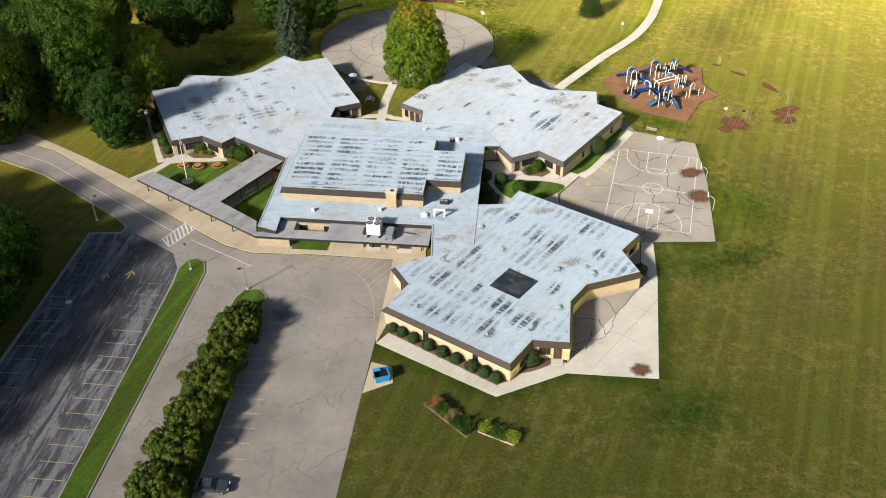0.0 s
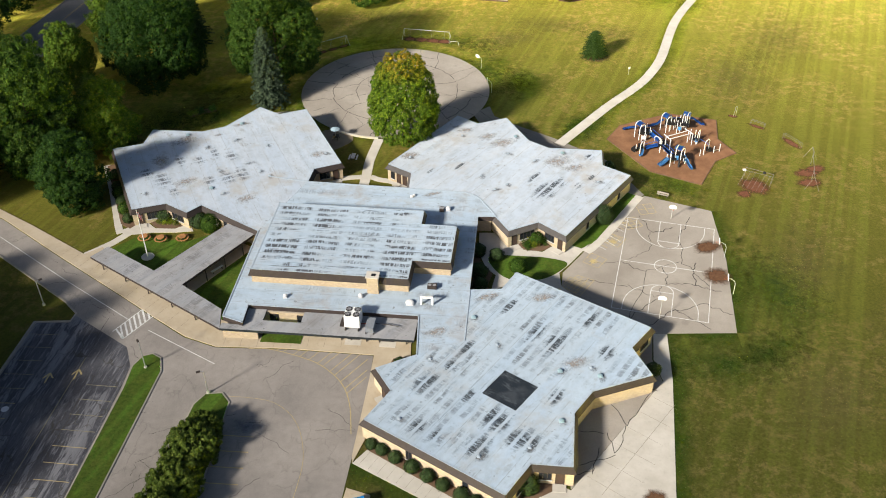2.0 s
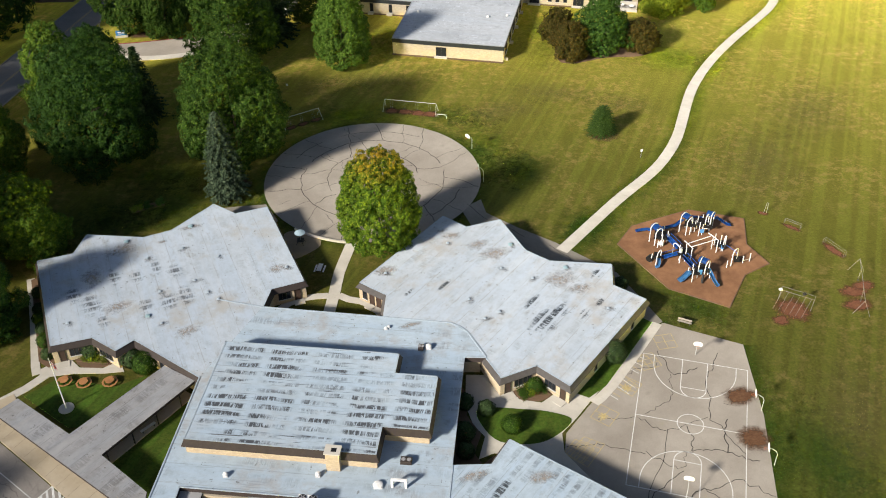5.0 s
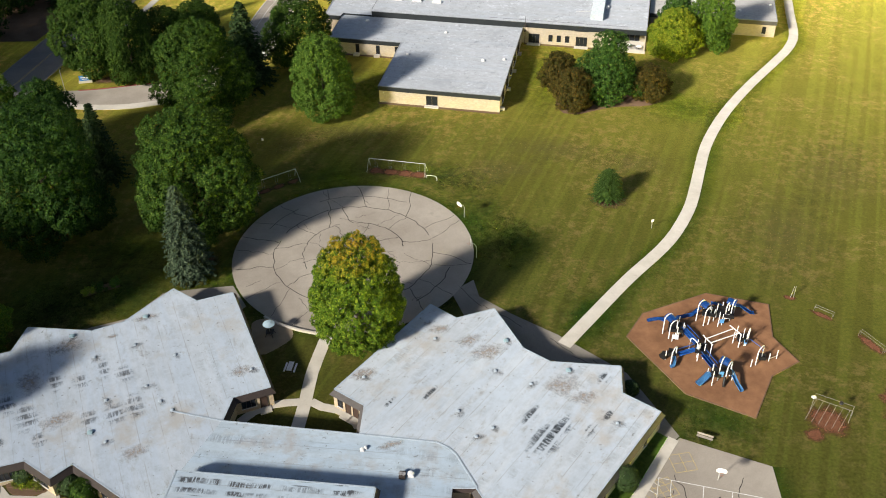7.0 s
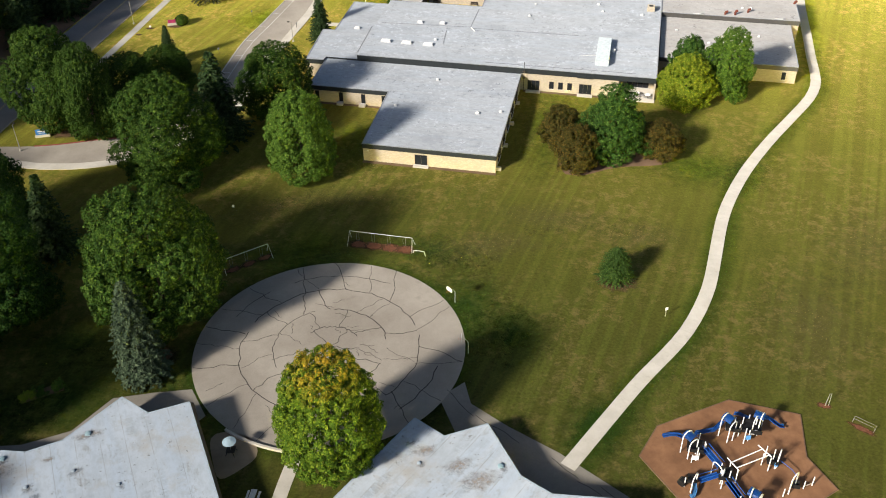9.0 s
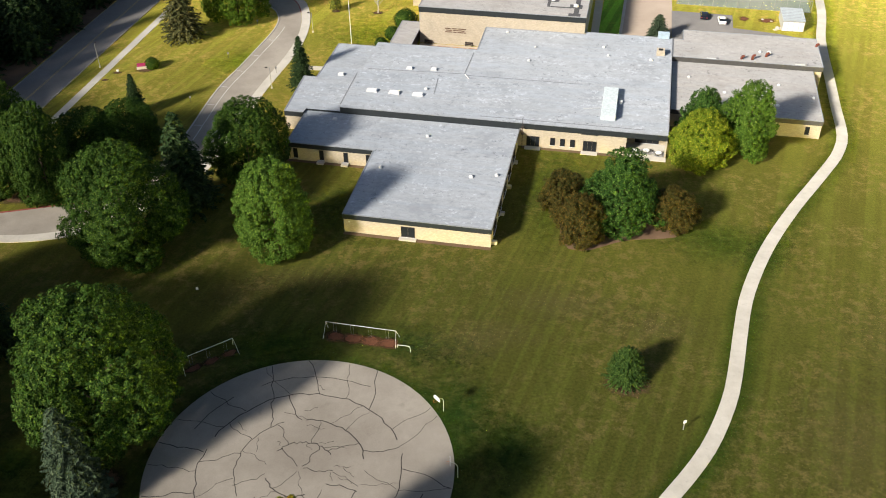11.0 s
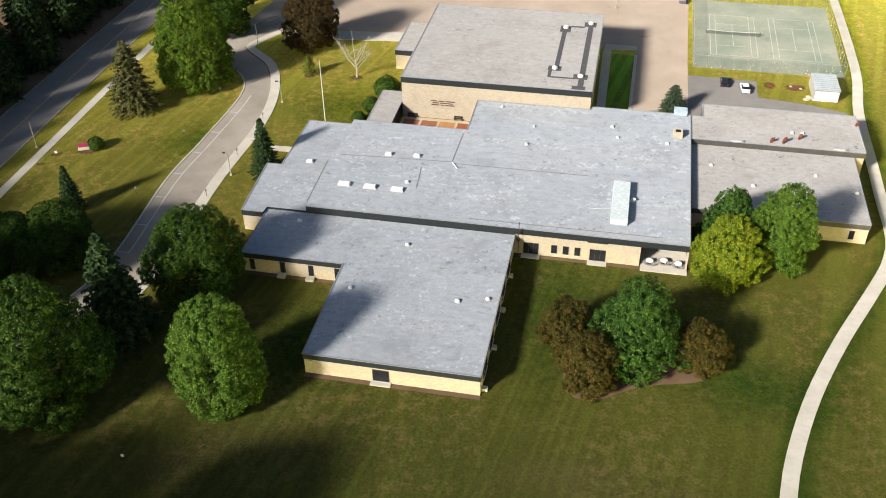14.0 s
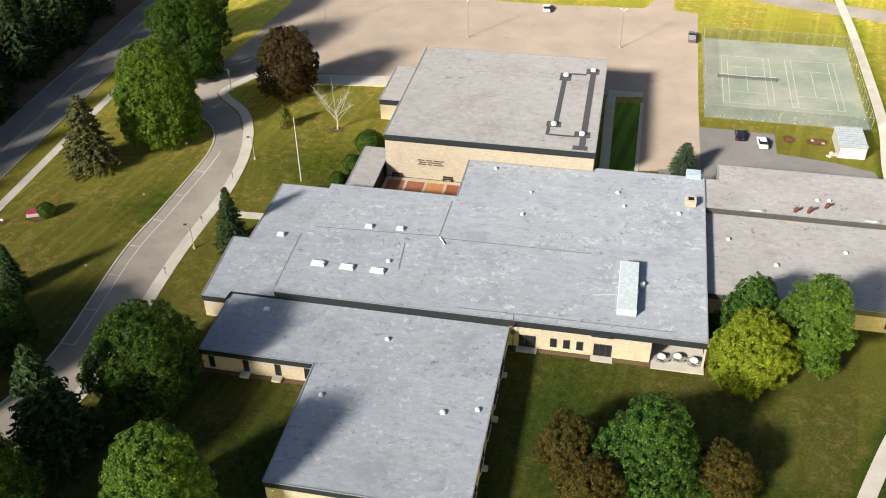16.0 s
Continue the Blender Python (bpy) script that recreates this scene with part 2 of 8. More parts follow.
        c = k.mix(k.math("MULTIPLY", run, 0.35), c, tuple(v * 0.5 for v in base))
        speck = k.math("MULTIPLY", k.ramp(k.noise(0.7, detail=9, rough=0.8), 0.575, 0.61), k.ramp(k.noise(0.11, detail=4, rough=0.65), 0.44, 0.58))
        c = k.mix(k.math("MULTIPLY", speck, 0.75), c, tuple(v * 0.25 for v in base))
    # lap seams between the sheets
    w = k.node("ShaderNodeTexWave")
    w.wave_type, w.bands_direction, w.wave_profile = "BANDS", "Y", "SAW"
    k.link(k.mapped((1, 1, 1), turn), w.inputs["Vector"])
    w.inputs["Scale"].default_value, w.inputs["Distortion"].default_value = 0.1, 0.15
    seam = k.math("MULTIPLY", k.ramp(w.outputs["Fac"], 0.955, 0.975), k.ramp(k.noise(0.4, detail=2), 0.35, 0.6))
    c = k.mix(k.math("MULTIPLY", seam, 0.12 if flakes else 0.4), c, tuple(v * 0.5 for v in stain))
    # sheen tint above one puts sunlit brightness into the roof colour at a slant
    k.color(c).bump(k.noise(0.5, detail=5), 0.15, 0.05).slant_sheen(1.0 if flakes else 0.6, (9.0, 8.5, 7.9) if flakes else (2.6, 2.4, 2.2))
    return k.m


def brick_material(name, turn, c0, c1, mortar):
    k = Mat(name, 0.85, 0.2)
    # bricks run along the wall: distance along it is taken from x and y alike
    sep = k.mapped((1, 1, 1), turn)
    x, y, z = k.axis("X", sep), k.axis("Y", sep), k.axis("Z")
    comb = k.node("ShaderNodeCombineXYZ")
    k.link(k.math("ADD", x, y), comb.inputs[0])
    k.link(z, comb.inputs[1])
    b = k.node("ShaderNodeTexBrick")
    k.link(comb.outputs[0], b.inputs["Vector"])
    b.inputs["Color1"].default_value, b.inputs["Color2"].default_value, b.inputs["Mortar"].default_value = (*c0, 1), (*c1, 1), (*mortar, 1)
    b.inputs["Scale"].default_value, b.inputs["Brick Width"].default_value, b.inputs["Row Height"].default_value = 1.0, 0.4, 0.2
    b.inputs["Mortar Size"].default_value = 0.016
    soot = k.ramp(k.noise(0.5, detail=4), 0.5, 0.75)
    k.color(k.mix(k.math("MULTIPLY", soot, 0.25), b.outputs["Color"], tuple(v * 0.6 for v in c0)))
    k.bump(b.outputs["Fac"], -0.3, 0.01)
    return k.m


def leaf_material(name, c0, c1, c2, top=None):
    """Leaves vary bough by bough and a little leaf by leaf; top: colour and height span of turning leaves."""
    k = Mat(name, 0.6, 0.1)
    k.b.inputs["Diffuse Roughness"].default_value = 0.0
    c = k.mix(k.ramp(k.noise(0.45, detail=3), 0.35, 0.65), c0, c1)
    c = k.mix(k.ramp(k.island(), 0.6, 1.0), c, tuple(v * 1.3 for v in c2))
    if top:
        tc, lo, hi = top
        turned_ = k.math("MULTIPLY", k.ramp(k.axis("Z"), lo, hi), k.ramp(k.math("ADD", k.noise(0.7, detail=2), k.math("MULTIPLY", k.island(), 0.3)), 0.5, 0.8))
        c = k.mix(turned_, c, tc)
    k.color(c)
    return k.m


GRASS = grass_material("lawn_grass", (0.006, 0.0235, 0.003), (0.0285, 0.041, 0.0062), (0.13, 0.1, 0.045), 0.16, slant_tint=(44.0, 34.2, 4.8))
LUSH = grass_material("island_grass", (0.018, 0.066, 0.006), (0.03, 0.085, 0.008), (0.05, 0.075, 0.012), slant_tint=(3.0, 6.0, 1.0))
ASPHALT = asphalt_material("drive_asphalt", (0.22, 0.2, 0.186), (0.315, 0.286, 0.262), cracks=0.25)
ASPHALT_LOT = asphalt_material("sealed_asphalt", (0.02, 0.023, 0.038), (0.165, 0.168, 0.19), patch=1.0, turn=82, cracks=0.9)
ASPHALT_STREET = asphalt_material("street_asphalt", (0.16, 0.155, 0.155), (0.22, 0.21, 0.205), worn=0.3)
ASPHALT_COURT = asphalt_material("court_asphalt", (0.27, 0.24, 0.205), (0.37, 0.335, 0.29), worn=0.35)
ASPHALT_DARK = asphalt_material("path_asphalt", (0.2, 0.185, 0.16), (0.28, 0.255, 0.225))
ASPHALT_PINK = asphalt_material("far_lot_asphalt", (0.36, 0.29, 0.235), (0.44, 0.36, 0.295), worn=0.2)
TENNIS = asphalt_material("tennis_surface", (0.22, 0.26, 0.205), (0.34, 0.35, 0.285), worn=0.7)
CONCRETE = concrete_material("concrete", (0.46, 0.43, 0.375), (0.56, 0.53, 0.475))
CONCRETE_TAN = concrete_material("tan_concrete", (0.42, 0.35, 0.25), (0.5, 0.43, 0.33))
JOINT = plain("paving_joint", (0.24, 0.21, 0.17), 0.9)
CRACK = plain("crack_filler", (0.045, 0.04, 0.035), 0.8)
WHITE_LINE = plain("white_road_paint", (0.72, 0.72, 0.7), 0.7, vary=0.18, scale=3)
FADED_LINE = plain("faded_court_paint", (0.55, 0.57, 0.52), 0.7, vary=0.25, scale=2)
PALE_YELLOW = plain("worn_yellow_paint", (0.27, 0.245, 0.16), 0.7, vary=0.3, scale=2)
YELLOW_LINE = plain("yellow_road_paint", (0.5, 0.4, 0.19), 0.7, vary=0.2, scale=3)
WHITE = (0.45, 0.54, 0.625)
ROOF_S = roof_material("roof_white_s", WHITE, (0.38, 0.37, 0.35), (0.075, 0.085, 0.095), 53, 1.5, 0.5, 0.5, 1.0)
ROOF_E = roof_material("roof_white_e", (0.52, 0.575, 0.635), (0.4, 0.36, 0.31), (0.1, 0.11, 0.12), 53, 2.3, 0.16, 0.6, 1.2)
ROOF_W = roof_material("roof_white_w", (0.49, 0.55, 0.62), (0.38, 0.36, 0.33), (0.14, 0.15, 0.16), 113, 2.2, 0.16, 0.7, 1.0)
ROOF_G = roof_material("roof_white_gym", WHITE, (0.44, 0.42, 0.4), (0.07, 0.078, 0.09), -7, 1.55, 1.0, 0.25, 1.0)
ROOF_C = roof_material("roof_white_low", WHITE, (0.33, 0.3, 0.28), (0.16, 0.16, 0.17), -7, 3.0, 0.35, 0.65)
ROOF_K = roof_material("roof_canopy", (0.36, 0.36, 0.37), (0.21, 0.2, 0.19), (0.1, 0.1, 0.1), 53, 3.0, 0.3, 0.7)
ROOF_N = roof_material("roof_grey", (0.415, 0.445, 0.49), (0.23, 0.25, 0.285), (0.15, 0.155, 0.16), -12, 2.4, 0.0, 0.55, 0.7, 0.62)
ROOF_N2 = roof_material("roof_pale_grey", (0.42, 0.405, 0.395), (0.29, 0.27, 0.255), (0.2, 0.19, 0.19), -12, 3.0, 0.0, 0.75, 0.6, 0.3)
BRICK_S = brick_material("buff_block", -7, (0.43, 0.345, 0.235), (0.53, 0.43, 0.3), (0.38, 0.33, 0.26))
BRICK_N = brick_material("cream_brick", -11.8, (0.43, 0.375, 0.29), (0.53, 0.462, 0.36), (0.4, 0.36, 0.3))
FASCIA_S = plain("brown_fascia", (0.055, 0.043, 0.04), 0.6, 0.2)
FASCIA_E = plain("grey_fascia", (0.1, 0.092, 0.09), 0.6, 0.2)
FASCIA_EAST = plain("grey_brown_fascia", (0.085, 0.082, 0.078), 0.5)
FASCIA_N = plain("charcoal_fascia", (0.026, 0.032, 0.036), 0.5)
COPING_S = plain("coated_coping", (0.4, 0.47, 0.54), 0.5)
KERB = concrete_material("kerb_concrete", (0.26, 0.24, 0.2), (0.36, 0.33, 0.28))
COPING_N = plain("grey_coping", (0.3, 0.315, 0.34), 0.45)
COPING = plain("pale_coping", (0.6, 0.61, 0.63), 0.45)
SOFFIT = plain("soffit", (0.35, 0.31, 0.26), 0.8)
GLASS = plain("window_glass", (0.02, 0.024, 0.03), 0.08, 0.5, vary=0.05)
FRAME = plain("dark_frame", (0.05, 0.04, 0.035), 0.5)
PANEL = plain("white_panel", (0.7, 0.69, 0.66), 0.5)
DOOR = plain("brown_door", (0.07, 0.045, 0.035), 0.5)
MULCH = concrete_material("bark_mulch", (0.12, 0.075, 0.045), (0.17, 0.11, 0.07))
CHIPS = concrete_material("wood_chips", (0.165, 0.082, 0.042), (0.26, 0.135, 0.07))


def earth_material(name, c0, c1, cover=1.0, slant_tint=None):
    """Bare ground, litter or a drift of grass that thins out at its edges; a sheen tint, if given, paints in brightness
    at a slant.
    """
    k = Mat(name, 0.9, 0.1)
    c = k.mix(k.ramp(k.noise(1.2, detail=6, rough=0.75), 0.35, 0.65), c0, c1)
    c = k.mix(k.ramp(k.noise(5.0, detail=4, rough=0.7), 0.3, 0.7), k.mix(0.5, c, (0.02, 0.015, 0.01)), c)
    k.color(c)
    if slant_tint:
        k.slant_sheen(1.0, slant_tint)
    uv = k.node("ShaderNodeUVMap")
    sep = k.node("ShaderNodeSeparateXYZ")
    k.link(uv.outputs[0], sep.inputs[0])
    thin = k.math("ADD", sep.outputs[1], k.math("MULTIPLY", k.math("SUBTRACT", k.noise(1.1 if cover == 1.0 else 0.6, detail=9, rough=0.86), 0.5), 1.3 if cover == 1.0 else 3.0))
    k.put(k.b.inputs["Alpha"], k.math("MULTIPLY", k.math("SUBTRACT", 1.0, k.ramp(thin, 0.45 if cover == 1.0 else -0.1, 0.95)), cover))
    return k.m


def wear_material(name, c0, c1, turn, dashes):
    """Roof coat worn thin: combs of dark dashes across the sheets, or a mottled stain; both fade out at the rim."""
    k = Mat(name, 0.6, 0.3)
    k.color(k.mix(k.ramp(k.noise(1.5, detail=5, rough=0.7), 0.35, 0.65), c0, c1))
    uv_ = k.node("ShaderNodeUVMap")
    sep = k.node("ShaderNodeSeparateXYZ")
    k.link(uv_.outputs[0], sep.inputs[0])
    ragged = k.math("ADD", sep.outputs[1], k.math("MULTIPLY", k.math("SUBTRACT", k.noise(0.7, detail=6, rough=0.75), 0.5), 1.4))
    cover = k.math("SUBTRACT", 1.0, k.ramp(ragged, 0.3, 0.9))
    if dashes:
        along_ = k.mapped((1, 1, 1), turn)
        stroke = k.noise(1.0, k.mapped((4.4, 0.6, 1), turn), detail=5, rough=0.72, dist=0.35)
        w = k.node("ShaderNodeTexWave")
        w.wave_type, w.bands_direction, w.wave_profile = "BANDS", "Y", "SIN"
        k.link(along_, w.inputs["Vector"])
        w.inputs["Scale"].default_value, w.inputs["Distortion"].default_value = 0.314 / 1.5, 1.2
        m = k.math("MULTIPLY", k.ramp(stroke, 0.42, 0.51), k.ramp(w.outputs["Fac"], 0.12, 0.4))
        cover = k.math("MULTIPLY", cover, m)
    else:
        cover = k.math("MULTIPLY", cover, k.math("ADD", 0.35, k.math("MULTIPLY", k.ramp(k.noise(1.8, detail=7, rough=0.78), 0.42, 0.6), 0.65)))
    k.put(k.b.inputs["Alpha"], k.math("MULTIPLY", cover, dashes or 0.7))
    k.slant_sheen(0.3, (1.6, 1.5, 1.4))
    return k.m


EARTH = earth_material("worn_earth", (0.14, 0.055, 0.03), (0.22, 0.1, 0.055))
LITTER = earth_material("leaf_litter", (0.11, 0.055, 0.03), (0.19, 0.1, 0.055))
RED_KERB = plain("faded_red_paint", (0.32, 0.09, 0.07), 0.7, vary=0.25, scale=3)
GREEN_DRIFT = earth_material("green_drift", (0.008, 0.046, 0.004), (0.018, 0.07, 0.006), 0.66, (1.5, 2.1, 0.3))
DRY_DRIFT = earth_material("dry_drift", (0.13, 0.115, 0.04), (0.22, 0.18, 0.075), 0.34)
MULCH_THIN = earth_material("thin_mulch", (0.1, 0.06, 0.035), (0.18, 0.11, 0.06))
BARK = plain("bark", (0.11, 0.085, 0.06), 0.9, vary=0.3, scale=6)
STEEL = plain("galvanised_steel", (0.5, 0.5, 0.5), 0.4, 0.5, 0.6)
WHITE_METAL = plain("white_metal", (0.8, 0.8, 0.79), 0.4)
GREY_METAL = plain("grey_metal", (0.3, 0.3, 0.31), 0.45)
BLACK = plain("black_plastic", (0.015, 0.015, 0.016), 0.5)
BLUE = plain("blue_plastic", (0.02, 0.11, 0.42), 0.35, 0.5)
RED = plain("red_kerb_paint", (0.5, 0.07, 0.05), 0.6)


def fringe_material():
    """Lush unworn grass that thins out into the lawn."""
    k = Mat("fringe_grass", 0.85, 0.1)
    c = k.mix(k.ramp(k.noise(0.8, detail=5, rough=0.7), 0.35, 0.65), (0.014, 0.052, 0.004), (0.03, 0.08, 0.007))
    c = k.mix(k.ramp(k.noise(3.0, detail=4, rough=0.7), 0.3, 0.7), k.mix(0.4, c, (0.008, 0.02, 0.003)), c)
    k.color(c)
    uv = k.node("ShaderNodeUVMap")
    sep = k.node("ShaderNodeSeparateXYZ")
    k.link(uv.outputs[0], sep.inputs[0])
    thin = k.math("ADD", sep.outputs[1], k.math("MULTIPLY", k.math("SUBTRACT", k.noise(0.35, detail=6, rough=0.7), 0.5), 1.5))
    k.put(k.b.inputs["Alpha"], k.math("MULTIPLY", k.math("SUBTRACT", 1.0, k.ramp(thin, 0.0, 0.9)), 0.5))
    k.slant_sheen(1.0, (1.4, 1.9, 0.3))
    return k.m


FRINGE = fringe_material()
L_MAPLE = leaf_material("leaves_maple", (0.04, 0.088, 0.006), (0.08, 0.142, 0.0095), (0.155, 0.205, 0.016), ((0.37, 0.25, 0.02), 15.8, 19.6))
L_OVAL = leaf_material("leaves_linden", (0.0344, 0.0811, 0.0084), (0.0636, 0.1257, 0.014), (0.1198, 0.1825, 0.0281))
L_GREEN = leaf_material("leaves_green", (0.0125, 0.037, 0.0034), (0.029, 0.068, 0.0067), (0.074, 0.118, 0.0175))
L_BRIGHT = leaf_material("leaves_bright", (0.034, 0.084, 0.006), (0.07, 0.13, 0.01), (0.125, 0.165, 0.018))
L_DARK = leaf_material("leaves_dark", (0.0081, 0.0291, 0.0038), (0.0181, 0.051, 0.0063), (0.0403, 0.0801, 0.0126))
L_OLIVE = leaf_material("leaves_olive", (0.075, 0.095, 0.013), (0.11, 0.13, 0.02), (0.16, 0.165, 0.03))
L_HEDGE = leaf_material("leaves_hedge", (0.0346, 0.0624, 0.0072), (0.0614, 0.0915, 0.0115), (0.0998, 0.1248, 0.0216))
L_LIME = leaf_material("leaves_lime", (0.085, 0.145, 0.008), (0.15, 0.21, 0.014), (0.29, 0.29, 0.028))
L_BROWN = leaf_material("leaves_brown", (0.026, 0.032, 0.006), (0.05, 0.045, 0.009), (0.115, 0.07, 0.014))
L_PURPLE = leaf_material("leaves_purple", (0.0276, 0.02, 0.0079), (0.0499, 0.0333, 0.0122), (0.0806, 0.0541, 0.018))
L_SPRUCE = leaf_material("needles_spruce", (0.012, 0.03, 0.009), (0.023, 0.046, 0.014), (0.05, 0.075, 0.026))
L_BLUE = leaf_material("needles_blue", (0.0307, 0.0499, 0.0288), (0.0461, 0.0707, 0.0396), (0.0768, 0.104, 0.0612))
L_TAN = leaf_material("needles_tan", (0.05, 0.06, 0.02), (0.085, 0.085, 0.03), (0.13, 0.115, 0.045))
L_PINE = leaf_material("leaves_spreading", (0.015, 0.045, 0.006), (0.032, 0.08, 0.012), (0.08, 0.14, 0.026))
L_SHRUB2 = leaf_material("needles_round_spruce", (0.02, 0.05, 0.009), (0.038, 0.076, 0.014), (0.07, 0.11, 0.024))
L_SHRUB = leaf_material("leaves_shrub", (0.022, 0.042, 0.014), (0.035, 0.06, 0.02), (0.05, 0.08, 0.03))


# ---- building blocks ----
def mesh_of(name, bm, material):
    me = bpy.data.meshes.new(name)
    bmesh.ops.recalc_face_normals(bm, faces=bm.faces)
    bm.to_mesh(me)
    bm.free()
    for m in material if isinstance(material, (list, tuple)) else [material]:
        me.materials.append(m)
    return me


def part(name, bm, material, parent=None, label=""):
    """One mesh object from a bmesh, under a thing or a part."""
    ob = new(name, mesh_of(name, bm, material))
    if parent is not None:
        ob.parent = parent
    return tagged(ob, label) if label else ob


def thing(name, x, y, z, rz, label, category, group="", kind=""):
    """An empty at a thing's base, which carries its parts."""
    ob = new(name)
    ob.empty_display_size = 0.3
    ob.matrix_world = pose(x, y, z, 0, 0, rz)
    return tagged(ob, label, category, group, kind)


def setting(name, bm, material, label, category):
    return tagged(part(name, bm, material), label, category, kind="structure")


def prism(points, z0, z1, bm=None, top=0, side=0):
    """A slab over an outline, from z0 to z1."""
    bm = bm or bmesh.new()
    area = sum(a[0] * b[1] - b[0] * a[1] for a, b in zip(points, points[1:] + points[:1]))
    if area < 0:
        points = points[::-1]
    lo = [bm.verts.new((x, y, z0)) for x, y in points]
    hi = [bm.verts.new((x, y, z1)) for x, y in points]
    cap = [bm.faces.new(hi), bm.faces.new(lo[::-1])]
    cap[0].material_index = top
    cap[1].material_index = side
    for i in range(len(points)):
        j = (i + 1) % len(points)
        bm.faces.new((lo[i], lo[j], hi[j], hi[i])).material_index = side
    for f in cap:
        f.normal_update()
    bmesh.ops.triangulate(bm, faces=cap, ngon_method="EAR_CLIP")
    return bm


def box(x0, x1, y0, y1, z0, z1, bm=None, bevel=0.0):
    bm = bm or bmesh.new()
    made = bmesh.ops.create_cube(bm, size=1.0)["verts"]
    bmesh.ops.scale(bm, verts=made, vec=(x1 - x0, y1 - y0, z1 - z0))
    bmesh.ops.translate(bm, verts=made, vec=((x0 + x1) / 2, (y0 + y1) / 2, (z0 + z1) / 2))
    if bevel:
        edges = list({e for v in made for e in v.link_edges})
        bmesh.ops.bevel(bm, geom=edges, offset=bevel, segments=1, affect="EDGES")
    return bm


def tube(path, radius, bm=None, sides=8, ends=None):
    """A round bar along a path; radius: one number, or one for each point."""
    bm = bm or bmesh.new()
    pts = [Vector(p) for p in path]
    rings = []
    for i, p in enumerate(pts):
        along = (pts[min(i + 1, len(pts) - 1)] - pts[max(i - 1, 0)]).normalized()
        q = along.to_track_quat("Z", "Y")
        r = radius[i] if isinstance(radius, (list, tuple)) else radius
        rings.append([bm.verts.new(p + q @ Vector((r * math.cos(a), r * math.sin(a), 0))) for a in (2 * math.pi * k / sides for k in range(sides))])
    for a, b in zip(rings, rings[1:]):
        for k in range(sides):
            bm.faces.new((a[k], a[(k + 1) % sides], b[(k + 1) % sides], b[k]))
    bm.faces.new(rings[0][::-1])
    bm.faces.new(rings[-1])
    return bm


def disc(x, y, z0, z1, r, bm=None, sides=16, r1=None):
    return tube([(x, y, z0), (x, y, z1)], [r, r if r1 is None else r1], bm, sides)


def smooth_line(points, step=2.0, closed=False):
    """Points along a smooth curve through those given."""
    out, n = [], len(points)
    for i in range(n if closed else n - 1):
        if closed:
            p = [Vector(points[(i + k) % n]) for k in (-1, 0, 1, 2)]
        else:
            p = [Vector(points[min(max(i + k, 0), n - 1)]) for k in (-1, 0, 1, 2)]
        m = max(1, int((p[2] - p[1]).length / step))
        for k in range(m):
            s = k / m
            out.append(0.5 * (2 * p[1] + (p[2] - p[0]) * s + (2 * p[0] - 5 * p[1] + 4 * p[2] - p[3]) * s * s + (3 * p[1] - p[0] - 3 * p[2] + p[3]) * s ** 3))
    if not closed:
        out.append(Vector(points[-1]))
    return [(v.x, v.y) for v in out]


def offset_line(line, d):
    """The line moved sideways, to its left for positive d."""
    out = []
    for i, (x, y) in enumerate(line):
        a, b = line[max(i - 1, 0)], line[min(i + 1, len(line) - 1)]
        n = Vector((a[1] - b[1], b[0] - a[0])).normalized()
        out.append((x + n.x * d, y + n.y * d))
    return out


def ribbon(line, width, z0, z1, bm=None, side=0.0):
    """A strip of that width along a line."""
    bm = bm or bmesh.new()
    a, b = offset_line(line, side + width / 2), offset_line(line, side - width / 2)
    rows = [[bm.verts.new((*p, z)) for p, z in ((p0, z1), (p1, z1), (p1, z0), (p0, z0))] for p0, p1 in zip(a, b)]
    for r, s in zip(rows, rows[1:]):
        for k in range(4):
            bm.faces.new((r[k], r[(k + 1) % 4], s[(k + 1) % 4], s[k]))
    bm.faces.new(rows[0][::-1])
    bm.faces.new(rows[-1])
    return bm


def inset(points, d):
    """An outline drawn in by d metres."""
    area = sum(a[0] * b[1] - b[0] * a[1] for a, b in zip(points, points[1:] + points[:1]))
    if area < 0:
        points = points[::-1]
    out, n = [], len(points)
    for i in range(n):
        p, q, r = (Vector(points[(i + k) % n]) for k in (-1, 0, 1))
        a, b = (q - p).normalized(), (r - q).normalized()
        na, nb = Vector((-a.y, a.x)), Vector((-b.y, b.x))
        m = na + nb
        m = m / max(0.35, 1 + na.dot(nb))
        out.append((q.x + m.x * d, q.y + m.y * d))
    return out


def along(a, b, s, out=0.0):
    """The point s metres from a towards b, moved out to the right of that way."""
    v = (Vector(b) - Vector(a)).normalized()
    return (a[0] + v.x * s + v.y * out, a[1] + v.y * s - v.x * out)


def turned(x, y, ox, oy, deg):
    """From a building's own axes into the world."""
    c, s = math.cos(radians(deg)), math.sin(radians(deg))
    return (ox + x * c - y * s, oy + x * s + y * c)


def arc(cx, cy, r, a0, a1, n):
    return [(cx + r * math.cos(radians(a0 + (a1 - a0) * k / n)), cy + r * math.sin(radians(a0 + (a1 - a0) * k / n))) for k in range(n + 1)]


def blob(r, seed, jitter=0.12, squash=1.0, sub=3):
    bm = bmesh.new()
    bmesh.ops.create_icosphere(bm, subdivisions=sub, radius=r)
    for v in bm.verts:
        k = 1 + jitter * 2 * noise.noise(v.co * (1.6 / r) + Vector((seed * 7.3, seed, 0)))
        v.co = Vector((v.co.x * k, v.co.y * k, v.co.z * k * squash))
    return bm


